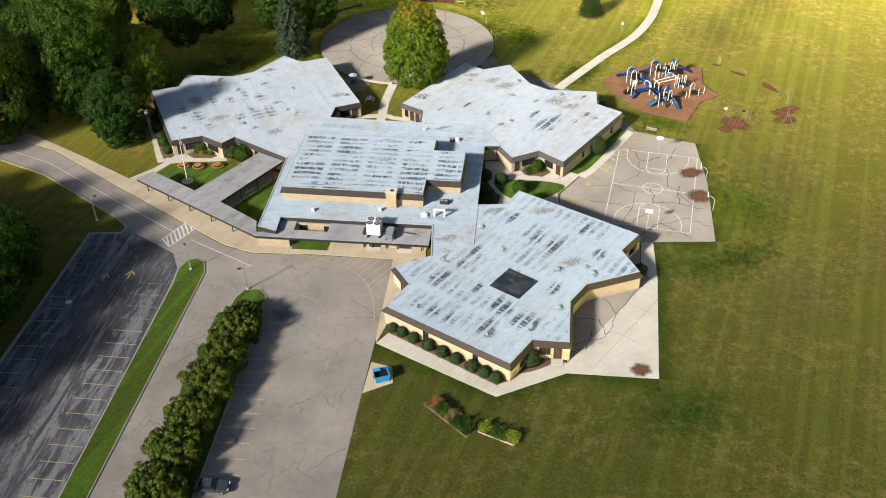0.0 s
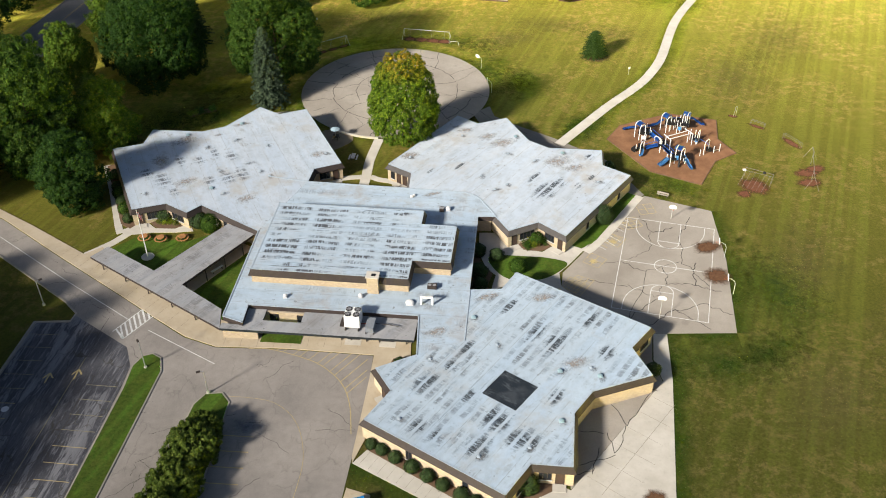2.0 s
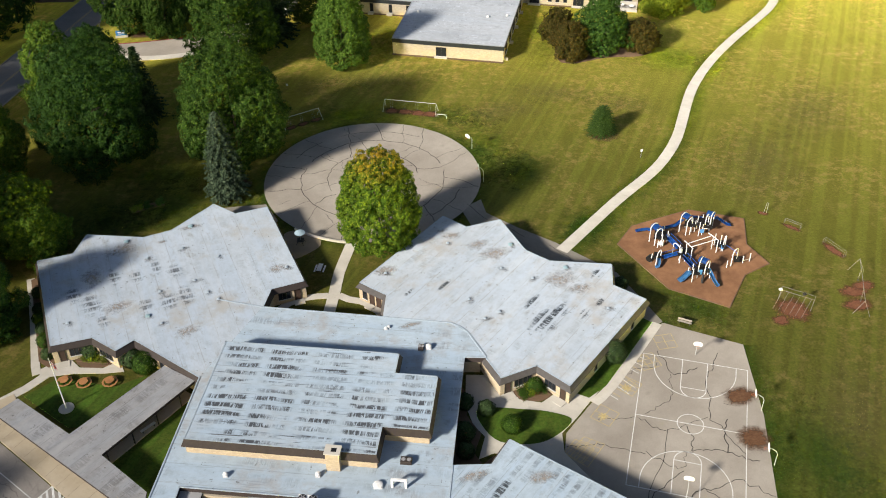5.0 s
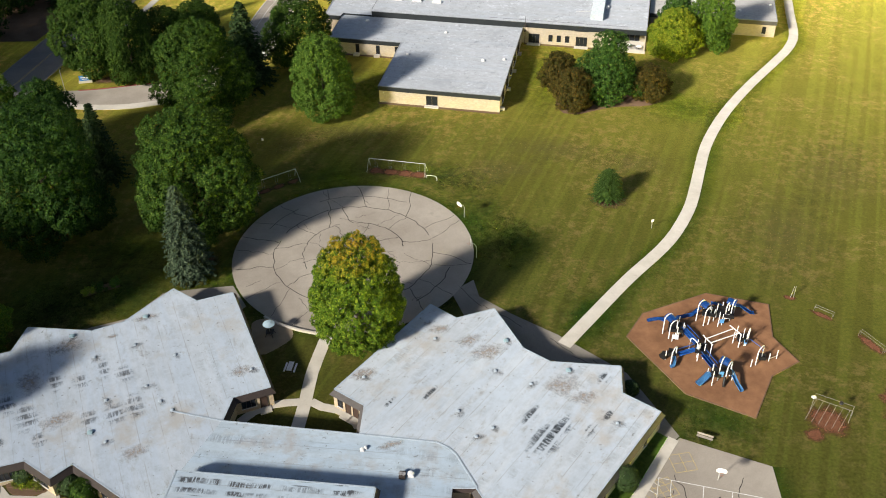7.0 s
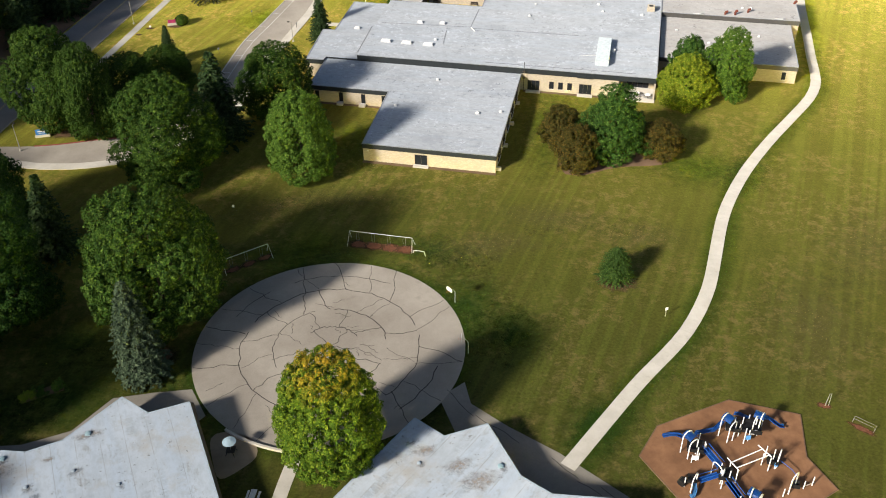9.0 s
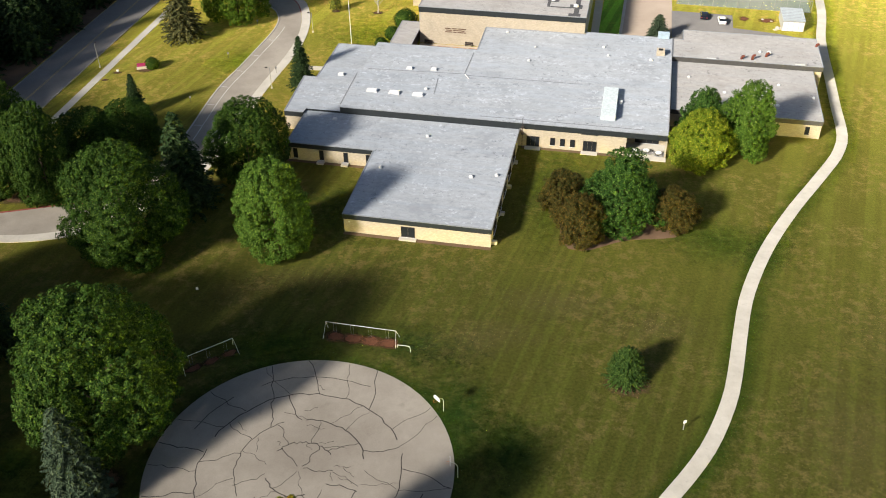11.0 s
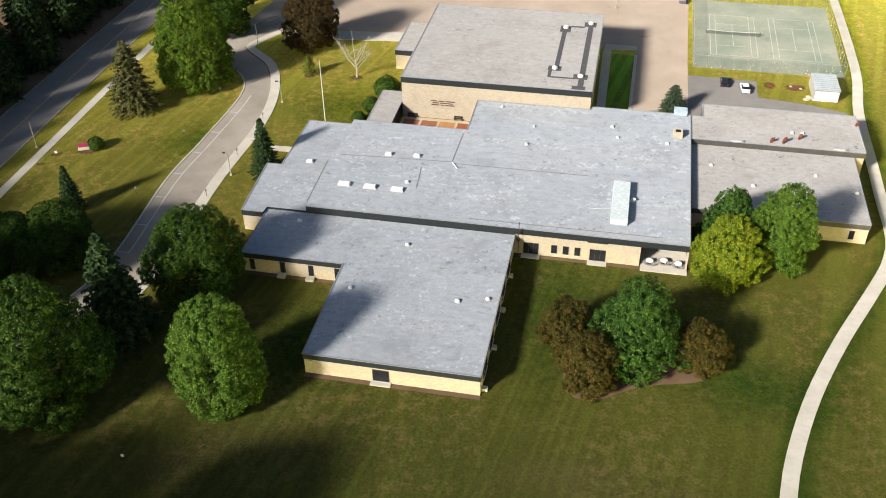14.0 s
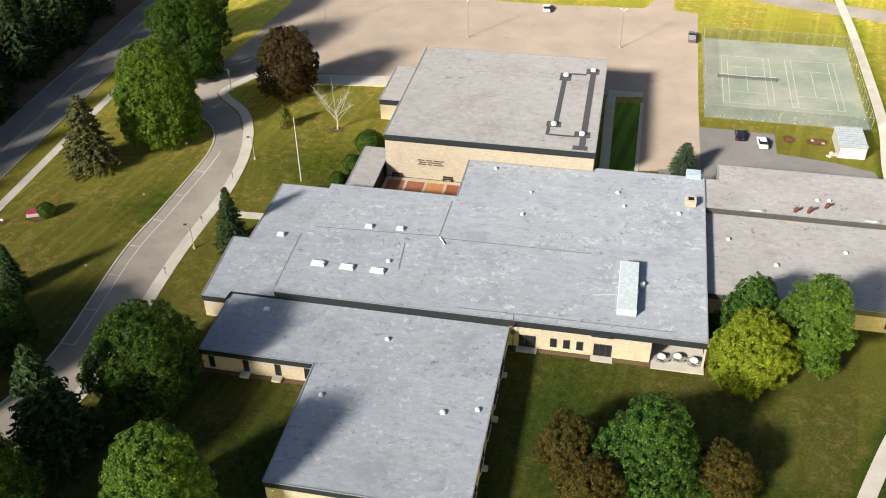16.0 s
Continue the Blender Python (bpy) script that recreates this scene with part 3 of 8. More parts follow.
# ---- ground ----
bm = bmesh.new()
bmesh.ops.create_grid(bm, x_segments=40, y_segments=40, size=2500)
bmesh.ops.translate(bm, verts=bm.verts, vec=(0, 250, 0))
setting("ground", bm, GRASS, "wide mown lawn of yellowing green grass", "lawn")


def flat(name, points, z, material, label, category):
    return setting(name, prism(list(points), z - 0.3, z), material, label, category)


# shaded floor of the woods beyond the street
flat("ground_woods", [(-92.5, 300), (-88, 318), (-80.5, 352), (-74, 384), (-66, 420), (-60, 452), (-140, 460), (-150, 300)], 0.02, MULCH, "dark needle-strewn floor of the woods", "woodland floor")
# street along the west side, with its pavement
street = [(-75.5 + 0.205 * (y - 346), y) for y in range(60, 700, 20)]
setting("road_street", ribbon(street, 11.2, -0.3, 0.03), ASPHALT_STREET, "two-lane grey asphalt street with a yellow centre line", "road")
for s in (-0.16, 0.16):
    setting("trim_centre_line", ribbon(street, 0.14, 0.0, 0.035, side=s), YELLOW_LINE, "yellow painted centre line on the street", "road marking")
for s in (-5.7, 5.7):
    setting("trim_kerb", ribbon(street, 0.3, -0.2, 0.13, side=s), KERB, "low concrete kerb along the street", "kerb")
setting("pavement_street", ribbon([(-64.3 + 0.205 * (y - 346), y) for y in range(284, 420, 8)], 1.9, -0.3, 0.06), CONCRETE, "pale concrete pavement beside the street", "pavement")

# school drive, loop and car parks: one sheet of asphalt
DRIVE = [(-130, 178), (-112, 176.5), (-91.9, 171.5), (-78.3, 164.6), (-64, 152.8), (-50, 141.6), (-43.8, 136.5), (-38.5, 132.3), (-33.2, 129.9), (-21.9, 129.2), (-8.7, 127.6),
         (-9.0, 123), (-10.6, 108), (-12.1, 96), (-14.3, 77.8), (-20.6, 25), (-78, 25), (-67.3, 103.9), (-63, 136.4), (-57.5, 136.2), (-57.0, 138.3), (-59.7, 141.4), (-77.3, 155.8), (-88.2, 161.6), (-112, 166), (-130, 167)]
flat("road_drive", DRIVE, 0.02, ASPHALT, "worn tan-grey asphalt drive and car park", "car park")
LOT_A = [(-66.9, 103.9), (-62.7, 136.1), (-57.6, 136.0), (-57.3, 138.0), (-46.8, 130.2), (-45.2, 126.0), (-45.4, 122.0), (-50.3, 78.4), (-57.2, 25.3), (-77.4, 25.3)]
flat("road_car_park", LOT_A, 0.026, ASPHALT_LOT, "dark sealed asphalt car park with patchy worn streaks", "car park")
ISLE_1 = [(-45.2, 121.5), (-45.0, 126.0), (-43.9, 128.2), (-42.4, 128.7), (-40.9, 127.7), (-40.2, 124.8), (-44.1, 96.5), (-46.6, 78.3), (-53.5, 26), (-57.4, 26), (-50.5, 78.4)]
ISLE_2 = [(-35.2, 112), (-34.2, 118), (-32.8, 120.1), (-30.3, 120.3), (-28.9, 118.4), (-29.6, 108), (-32.8, 78.1), (-38.5, 26), (-44.5, 26), (-38.6, 80)]
for isle in (ISLE_1, ISLE_2):
    setting("trim_island_kerb", prism(isle, -0.2, 0.14), KERB, "concrete kerb round a planted car park island", "kerb")
    setting("ground_island", prism(inset(isle, 0.22), 0.0, 0.17), LUSH, "narrow strip of lush dark green grass in the car park", "lawn")
setting("trim_lot_kerb", ribbon([(-77.4, 25), (-67.1, 103.9), (-62.9, 136.3), (-57.3, 136.2), (-56.8, 138.3), (-59.6, 141.4), (-77.3, 155.9), (-88.2, 161.8), (-112, 166.2)], 0.3, -0.2, 0.14, side=0.2), KERB, "concrete kerb at the edge of the car park", "kerb")

# pavement along the drive and under the canopies
WALK = [(-112, 180), (-93.6, 176.2), (-84.6, 171.0), (-72, 162.4), (-60.3, 153.8), (-57.6, 155.8), (-55.0, 152.2), (-45.6, 145.4), (-40, 141.5), (-33, 136), (-3, 132), (-3, 124.6), (-7.4, 121.4), (-5.2, 117.1),
        (-8.6, 112.2), (-9.6, 109.4), (-10.5, 106.9), (-10.6, 108.2), (-9.0, 123), (-8.6, 127.7), (-21.9, 129.4), (-33.2, 130.1), (-38.4, 132.5), (-43.8, 136.7), (-50, 141.8), (-64, 153.0), (-78.3, 164.8), (-91.9, 171.7), (-112, 176.7)]
flat("pavement_front", WALK, 0.12, CONCRETE_TAN, "tan concrete pavement along the drive and school front", "pavement")
# pavement round the front wing and the apron beside it
flat("pavement_wing", [(-10.5, 106.9), (-8.6, 109.2), (7.6, 97.6), (11.2, 99.9), (17.2, 102.6), (18.4, 101.9), (34.2, 121.4), (33.6, 126), (34.6, 131.6), (36.7, 131.6), (35.6, 121.5), (31.5, 98.5), (18.1, 99.9), (7.4, 95.3)], 0.06,
     CONCRETE, "pale concrete pavement round the front wing", "pavement")
flat("pavement_apron", [(18.4, 102.0), (34.1, 121.3), (33.4, 126.0), (34.4, 131.4), (28.4, 131.8), (28, 122), (22, 117), (18.6, 112)], 0.054, ASPHALT_COURT, "cracked grey asphalt apron beside the wing", "pavement")
# ball court, circle, and the asphalt path behind the wings
COURT = [(39.9, 169.5), (51.2, 164.3), (50.4, 150), (47.6, 131.6), (32.5, 131.7), (27.4, 135.2), (21.6, 143.4), (22.2, 147.0), (35.7, 164.9), (36.4, 167)]
flat("pavement_court", COURT, 0.03, ASPHALT_COURT, "cracked tan-grey asphalt ball court with painted lines", "ball court")
flat("pavement_circle", arc(-8.0, 212.5, 20.9, 0, 355, 71), 0.03, ASPHALT_COURT, "round cracked asphalt play pad on the lawn", "play pad")
setting("trim_pad_edge", ribbon(arc(-8.0, 212.5, 21.3, 232, 262, 12), 0.35, -0.2, 0.4), CONCRETE, "low pale concrete edging wall beside the round pad", "edging")
flat("pavement_path", [(8.8, 201.5), (12.6, 204.5), (13.4, 200.2), (18.4, 195.8), (25.2, 190.8), (34.6, 182.2), (38.0, 174.4), (39.9, 169.8), (36.4, 166.8), (35.4, 166.5), (36.0, 170), (30, 178), (20, 180), (12, 192)], 0.024, ASPHALT_DARK, "dark cracked asphalt path round the back of the school", "path")
flat("pavement_path_west", [(-24.5, 198.5), (-27.5, 203.8), (-33, 203.2), (-38.7, 202.2), (-42.9, 196.0), (-49, 193.6), (-58, 193), (-57, 188), (-40, 188), (-30, 192)], 0.024, ASPHALT_DARK, "dark asphalt path behind the school", "path")


# ---- the school with four star-shaped wings ----
def opening(parent, name, a, b, s0, s1, z0, z1, glass, panes=1, label=""):
    """A window or door set on the wall from a to b, between s0 and s1 metres along it, outside on the right."""
    v = (Vector(b) - Vector(a)).normalized()
    deg = math.degrees(math.atan2(v.y, v.x))
    w, h = s1 - s0, z1 - z0
    x, y = along(a, b, s0, 0.0)
    # rim: a square ring round the hole
    bm = bmesh.new()
    rings = [[bm.verts.new((px, d, pz)) for px, pz in ((e, e), (w - e, e), (w - e, h - e), (e, h - e))] for d, e in ((-0.1, 0.0), (-0.1, 0.08), (0.06, 0.08), (0.06, 0.0))]
    for r, s in zip(rings, rings[1:] + rings[:1]):
        for k in range(4):
            bm.faces.new((r[k], r[(k + 1) % 4], s[(k + 1) % 4], s[k]))
    bmesh.ops.recalc_face_normals(bm, faces=list(bm.faces))
    rim = part(name, bm, FRAME, parent, label)
    for k in range(1, panes):
        part("mullion", box(w * k / panes - 0.03, w * k / panes + 0.03, -0.08, 0.05, 0.08, h - 0.08), FRAME, rim)
    rim.matrix_basis = pose(x, y, z0, 0, 0, deg)
    for k in range(panes):
        part("pane" if glass is GLASS else "leaf", box(w * k / panes + 0.04, w * (k + 1) / panes - 0.04, -0.03, 0.0, 0.05, h - 0.05), glass, rim)
    if name == "window":
        part("sill", box(-0.1, w + 0.1, -0.2, 0.0, -0.08, -0.005), COPING, rim)
    else:
        part("step", box(-0.3, w + 0.3, -1.3, 0.0, -z0 - 0.1, -z0 + 0.16), CONCRETE, rim)
    return rim


def storey(parent, outline, wall_top, roof_top, overhang, wall_mat, roof_mat, fascia_mat, z0=-0.1, skip=(), lip=0.1, edge=None, walls=None, flare=0.0):
    """One flat-roofed block: walls, roof deck with deep fascia, and a thin coping round the edge. flare: how far the fascia leans out at its foot."""
    part("wall", prism(inset(walls or outline, overhang), z0, wall_top), wall_mat, parent)
    bm = prism(outline, wall_top - 0.02, roof_top, top=0, side=1)
    if flare:
        foot = inset(outline, -flare)
        bm.verts.ensure_lookup_table()
        for v, p in zip(bm.verts, foot):  # the lower ring comes first, in the same order
            v.co.x, v.co.y = p
    roof = part("roof", bm, [roof_mat, fascia_mat], parent)
    n = len(outline)
    for i in range(n):
        if i in skip:
            continue
        a, b = Vector(outline[i]), Vector(outline[(i + 1) % n])
        v = b - a
        m = Matrix.Translation((a.x, a.y, roof_top - 0.015)) @ Matrix.Rotation(math.atan2(v.y, v.x), 4, "Z")
        bm = box(-0.05, v.length + 0.05, -0.06, 0.13, 0.0, lip)
        bm.transform(m)
        part("coping", bm, edge or COPING_S, roof)
    return roof


S_WING = [(14.0, 142.9), (33.3, 129.3), (29.7, 125.0), (31.7, 119.3), (22.8, 116.3), (19.7, 112.2), (18.5, 103.0), (13.1, 103.6), (9.5, 98.7), (-8.9, 111.6), (-5.4, 116.9), (-7.8, 121.4), (-2.0, 124.0),
          (5.1, 126.9), (6.3, 138.8), (11.5, 138.9)]
E_WING = [(-8.0, 176.3), (5.5, 194.3), (9.5, 191.0), (15.4, 193.1), (19.2, 184.2), (23.0, 181.2), (33.0, 180.1), (32.4, 174.8), (37.1, 171.2), (23.1, 152.8), (18.8, 156.9), (13.5, 154.5), (11.5, 158.6),
          (8.9, 164.3), (6.4, 166.3), (-4.0, 167.9), (-3.7, 173.2)]
W_WING = [(-35.8, 199.0), (-31.4, 195.9), (-26.1, 197.9), (-17.2, 176.9), (-22.2, 175.0), (-22.9, 170.6), (-29.8, 155.4), (-41.2, 163.5), (-43.4, 161.2), (-47.7, 164.1), (-53.4, 162.4), (-62.2, 183.0),
          (-56.8, 184.9), (-56.1, 190.2), (-46.1, 189.2), (-41.7, 191.2)]
MIDDLE = [(-2.0, 124.0), (5.1, 126.9), (6.3, 138.8), (8.4, 158.7), (11.5, 158.6), (8.9, 164.3), (6.4, 166.3), (-4.0, 167.9), (-22.9, 170.6), (-29.8, 155.4), (-32.1, 133.2), (-28.8, 131.7), (-28.5, 135.8), (-1.8, 132.7)]
school = thing("school_building", 0, 0, 0, 0, "single-storey buff brick school with white coated flat roofs and brown fascias", "school")
TOP_S = 3.5
storey(school, S_WING, 2.6, TOP_S, -0.3, BRICK_S, ROOF_S, FASCIA_S, skip=(12, 13, 14), lip=0.04, flare=0.65)
storey(school, E_WING, 2.6, TOP_S, -0.2, BRICK_S, ROOF_E, FASCIA_E, skip=(12, 15), lip=0.04, flare=0.6)
storey(school, W_WING, 2.6, TOP_S, -0.2, BRICK_S, ROOF_W, FASCIA_S, skip=(5,), lip=0.04, flare=0.6)
# the low middle roof lies between the wings, whose walls close it
storey(school, MIDDLE, 2.6, TOP_S - 0.006, 0.5, BRICK_S, ROOF_C, FASCIA_S, skip=(0, 1, 2, 4, 5, 6, 8))


def uv(*points):
    return [turned(u, v, -28.1, 141.5, -7) for u, v in points]


GYM = uv((-0.6, 0.0), (24.8, 0.0), (24.8, 4.75), (31.0, 4.75), (31.0, 14.7), (24.95, 14.7), (24.95, 18.6), (-0.6, 18.6))
storey(school, GYM, 5.0, 6.1, -0.05, BRICK_S, ROOF_G, FASCIA_S, z0=3.4, lip=0.05, flare=0.45)
bm = prism(uv((18.4, -1.1), (20.2, -1.1), (20.2, 0.1), (18.4, 0.1)), 3.45, 6.7)
chimney = part("chimney", bm, BRICK_S, school, "buff brick chimney against the gym wall")
part("chimney_cap", prism(uv((18.25, -1.25), (20.35, -1.25), (20.35, 0.4), (18.25, 0.4)), 6.7, 6.85), CONCRETE, chimney)
part("flue", prism(uv((19.1, -0.75), (19.8, -0.75), (19.8, -0.15), (19.1, -0.15)), 6.8, 6.87), BLACK, chimney)
# roof gutter line: raised pale curb between the middle and the east wing, and down towards the front wing
for line in ([(-4.0, 167.9), (6.4, 166.3), (7.9, 165.4), (8.9, 164.3), (11.5, 158.8)], [(6.3, 138.8), (5.1, 126.9)], [(-22.9, 170.6), (-30.5, 172.6)]):
    part("roof_curb", ribbon(line, 0.22, 3.4, 3.57), COPING_S, school)


def membrane():
    """Bare dark membrane, worn pale in streaks."""
    k = Mat("dark_membrane", 0.55)
    c = k.mix(k.ramp(k.noise(0.8, k.mapped((1.0, 0.35, 1), 53), detail=6, rough=0.72), 0.52, 0.72), (0.018, 0.024, 0.031), (0.13, 0.145, 0.16))
    c = k.mix(k.ramp(k.noise(0.35, detail=3), 0.5, 0.7), c, (0.045, 0.053, 0.062))
    return k.color(c).bump(k.noise(3.0), 0.2, 0.02).m


# dark replaced sheet on the front wing
part("roof_patch", prism([(10.8, 120.6), (15.3, 117.2), (11.8, 112.8), (7.3, 116.2)], 3.4, 3.512), membrane(), school, "square of dark unpainted roof membrane")

# canopies over the walks
CANOPY_1 = [(-57.4, 149.6), (-55.1, 152.4), (-45.7, 145.6), (-35.7, 158.6), (-30.6, 155.4), (-40.3, 141.9), (-32.8, 135.7), (-32.3, 131.2)]
CANOPY_2 = uv((-3.0, -10.7), (27.1, -10.35), (27.1, -5.6), (9.2, -5.65), (9.2, -8.2), (3.2, -8.2), (3.2, -5.65), (0.3, -5.65), (0.4, -9.6), (-3.0, -9.4))
canopy = part("canopy", prism(CANOPY_1, 2.3, 2.75, top=0, side=1), [ROOF_K, FASCIA_S], school, "flat grey canopy roof over the walk to the entrance")
canopy_2 = part("canopy", prism(CANOPY_2, 2.3, 2.74, top=0, side=1), [ROOF_K, FASCIA_N], school, "flat grey canopy roof along the entrance front")
for p in ((-55.6, 149.4), (-51.0, 146.1), (-46.4, 142.8), (-41.8, 139.4), (-37.4, 136.2), (-54.9, 151.6), (-39.9, 142.6), (-37.4, 146.1), (-34.9, 149.5), (-32.4, 152.9), (-43.4, 147.6), (-40.6, 151.4), (-37.8, 155.2)):
    part("post", box(p[0] - 0.08, p[0] + 0.08, p[1] - 0.08, p[1] + 0.08, 0.0, 2.32), FRAME, canopy)
for u in (15.5, 17.0, 19.4, 21.4, 25.6):
    p = turned(u, -8.45, -28.1, 141.5, -7)
    part("post", box(p[0] - 0.09, p[0] + 0.09, p[1] - 0.09, p[1] + 0.09, 0.0, 2.32), FRAME, canopy_2)
flat("ground_entrance_bed", uv((3.0, -10.3), (9.3, -10.1), (9.3, -6.2), (3.0, -6.2)), 0.2, LUSH, "dark green planted bed below the opening in the canopy", "flower bed")
# walls under the front canopy
part("wall", prism(uv((-2.9, -9.9), (2.6, -9.75), (2.6, -9.45), (-2.9, -9.6)), 0, 2.31), BRICK_S, school)
part("wall", prism(uv((15.4, -8.2), (26.4, -8.1), (26.4, -7.8), (15.4, -7.9)), 0, 2.31), BRICK_S, school)
part("wall", prism(uv((2.4, -5.95), (26.6, -5.9), (26.6, -5.6), (2.4, -5.65)), 0, 2.61), BRICK_S, school)
a, b = uv((2.6, -5.98), (10, -5.98))
opening(school, "window", a, b, 1.0, 2.4, 0.9, 2.2, GLASS, 2)
opening(school, "window", a, b, 5.4, 6.8, 0.9, 2.2, GLASS, 2)
a, b = uv((15.4, -8.25), (26.4, -8.15))
for s in (1.0, 6.4):
    opening(school, "door", a, b, s, s + 1.9, 0.12, 2.2, DOOR, 2)
# paving under the linking canopy
flat("pavement_link", [(-45.5, 145.4), (-35.9, 158.2), (-31.0, 155.0), (-40.1, 142.2)], 0.1, CONCRETE_TAN, "tan concrete walk under the linking canopy", "pavement")


def fit_out(outline, over, rows):
    """Windows and doors of one block: wall number, kind, start, end, sill, head, panes."""
    area = sum(a[0] * b[1] - b[0] * a[1] for a, b in zip(outline, outline[1:] + outline[:1]))
    line = inset(outline, over)
    if area < 0:
        line = line[::-1]  # back to the order given
    for i, kind, s0, s1, z0, z1, panes in rows:
        a, b = line[i], line[(i + 1) % len(line)]
        if area < 0:  # given clockwise: outside lies on the left
            length = (Vector(b) - Vector(a)).length
            a, b, s0, s1 = b, a, length - s1, length - s0
        opening(school, kind, a, b, s0, s1, z0, z1, GLASS if kind == "window" else DOOR, panes)


fit_out(S_WING, -0.3, [(8, "window", 5.6, 6.5, 0.9, 2.4, 1), (8, "window", 14.6, 15.6, 0.5, 2.4, 2), (6, "door", 1.2, 2.4, 0.06, 2.3, 1), (6, "window", 2.9, 4.6, 0.9, 2.3, 3), (7, "window", 1.2, 3.6, 0.9, 2.3, 3),
                       (2, "door", 0.8, 2.0, 0.06, 2.3, 1), (1, "window", 1.2, 3.4, 0.9, 2.3, 2), (11, "window", 2.0, 4.0, 0.9, 2.2, 2), (10, "door", 1.2, 2.4, 0.1, 2.3, 1)])
fit_out(E_WING, -0.2, [(9, "door", 0.6, 1.6, 0.05, 2.3, 1), (9, "window", 2.4, 4.4, 0.9, 2.3, 3), (10, "window", 0.8, 3.6, 0.9, 2.3, 4), (10, "door", 4.2, 5.2, 0.05, 2.3, 1), (8, "window", 4.2, 4.9, 0.7, 2.4, 1),
                       (8, "window", 10.5, 11.2, 0.7, 2.4, 1), (8, "window", 15.6, 16.3, 0.7, 2.4, 1), (16, "door", 0.8, 1.8, 0.05, 2.3, 1), (16, "door", 2.2, 3.2, 0.05, 2.3, 1), (16, "window", 3.7, 4.6, 0.7, 2.3, 1)])
fit_out(W_WING, -0.2, [(9, "window", 0.9, 3.6, 0.9, 2.3, 4), (9, "door", 4.2, 5.2, 0.05, 2.3, 1), (8, "window", 1.2, 4.0, 0.9, 2.3, 4), (6, "window", 10.8, 11.8, 0.7, 2.4, 1), (6, "window", 7.8, 8.8, 0.7, 2.4, 1),
                       (3, "door", 0.9, 2.0, 0.05, 2.3, 1), (3, "window", 2.6, 4.6, 0.9, 2.3, 3)])


# ---- the second school, with grey roofs, its gym and east blocks ----
def nv(*points):
    return [turned(u, v, -6.1, 266.5, -11.8) for u, v in points]


north = thing("school_building", 0, 0, 0, 0, "single-storey cream brick school with grey flat roofs and charcoal fascias", "school")
FRONT = nv((0, 0), (26.8, 0), (26.9, 35.1), (-10.7, 35.1), (-18.0, 35.1), (-17.9, 21.9), (-0.1, 21.9))
storey(north, FRONT, 2.9, 3.9, 0.12, BRICK_N, ROOF_N, FASCIA_N, edge=COPING_N, skip=(2, 3))
WEST = nv((-22.3, 33.4), (-18.2, 33.4), (-18.0, 35.15), (-10.7, 35.15), (-10.7, 66.7), (-20.2, 66.7), (-20.2, 49.3), (-23.1, 49.3))
storey(north, WEST, 3.2, 4.3, 0.12, BRICK_N, ROOF_N, FASCIA_N, edge=COPING_N, skip=(1, 2, 3))
HIGH = nv((-10.65, 35.15), (27.0, 35.15), (56.2, 35.15), (56.6, 80.6), (36.5, 80.6), (36.5, 79.4), (12.8, 79.4), (12.8, 66.8), (-10.65, 66.8))
HIGH_WALL = nv((-10.65, 35.15), (27.0, 35.15), (48.4, 35.15), (48.4, 40.2), (56.3, 40.2), (56.6, 80.6), (36.5, 80.6), (36.5, 79.4), (12.8, 79.4), (12.8, 66.8), (-10.65, 66.8))
storey(north, HIGH, 4.1, 5.3, 0.12, BRICK_N, ROOF_N, FASCIA_N, edge=COPING_N, skip=(8,), walls=HIGH_WALL)
EAST_LOW = nv((56.7, 48.5), (87.0, 48.5), (87.2, 71.2), (56.7, 71.2))
storey(north, EAST_LOW, 3.1, 4.1, 0.12, BRICK_N, ROOF_N2, FASCIA_EAST, edge=COPING_N, skip=(2, 3))
EAST_MID = nv((56.65, 71.25), (89.2, 71.25), (89.2, 86.0), (59.0, 86.0), (59.0, 80.6), (56.65, 80.6))
storey(north, EAST_MID, 4.1, 5.2, 0.12, BRICK_N, ROOF_N2, FASCIA_EAST, edge=COPING_N)
GYM_N = nv((-3.7, 79.5), (36.4, 79.5), (36.4, 118.8), (-3.7, 118.8))
storey(north, GYM_N, 8.0, 9.3, 0.12, BRICK_N, ROOF_N2, FASCIA_N, edge=COPING_N)
ANNEX = nv((-10.4, 101.2), (-3.75, 101.2), (-3.75, 117.2), (-10.4, 117.2))
storey(north, ANNEX, 3.6, 4.8, 0.12, BRICK_N, ROOF_N2, FASCIA_N, edge=COPING_N, skip=(1,))
LINK = nv((-9.1, 66.8), (-3.8, 66.8), (-3.8, 84.5), (-9.1, 84.5))
storey(north, LINK, 2.7, 3.1, 0.3, FRAME, ROOF_N2, FASCIA_N, edge=COPING_N)
flat("pavement_courtyard", nv((-3.5, 67), (12.6, 67), (12.6, 79.3), (-3.5, 79.3)), 0.05, CONCRETE_TAN, "tan concrete courtyard between school and gym", "courtyard")
for k in range(4):
    bm = prism(nv((-2.9 + 3.9 * k, 73.5), (0.5 + 3.9 * k, 73.5), (0.5 + 3.9 * k, 78.2), (-2.9 + 3.9 * k, 78.2)), 0.0, 0.066)
    part("paving_panel", bm, plain("brown_paver", [(0.3, 0.12, 0.07), (0.3, 0.12, 0.07), (0.45, 0.22, 0.09), (0.3, 0.1, 0.05)][k], 0.8), bpy.data.objects["pavement_courtyard"])
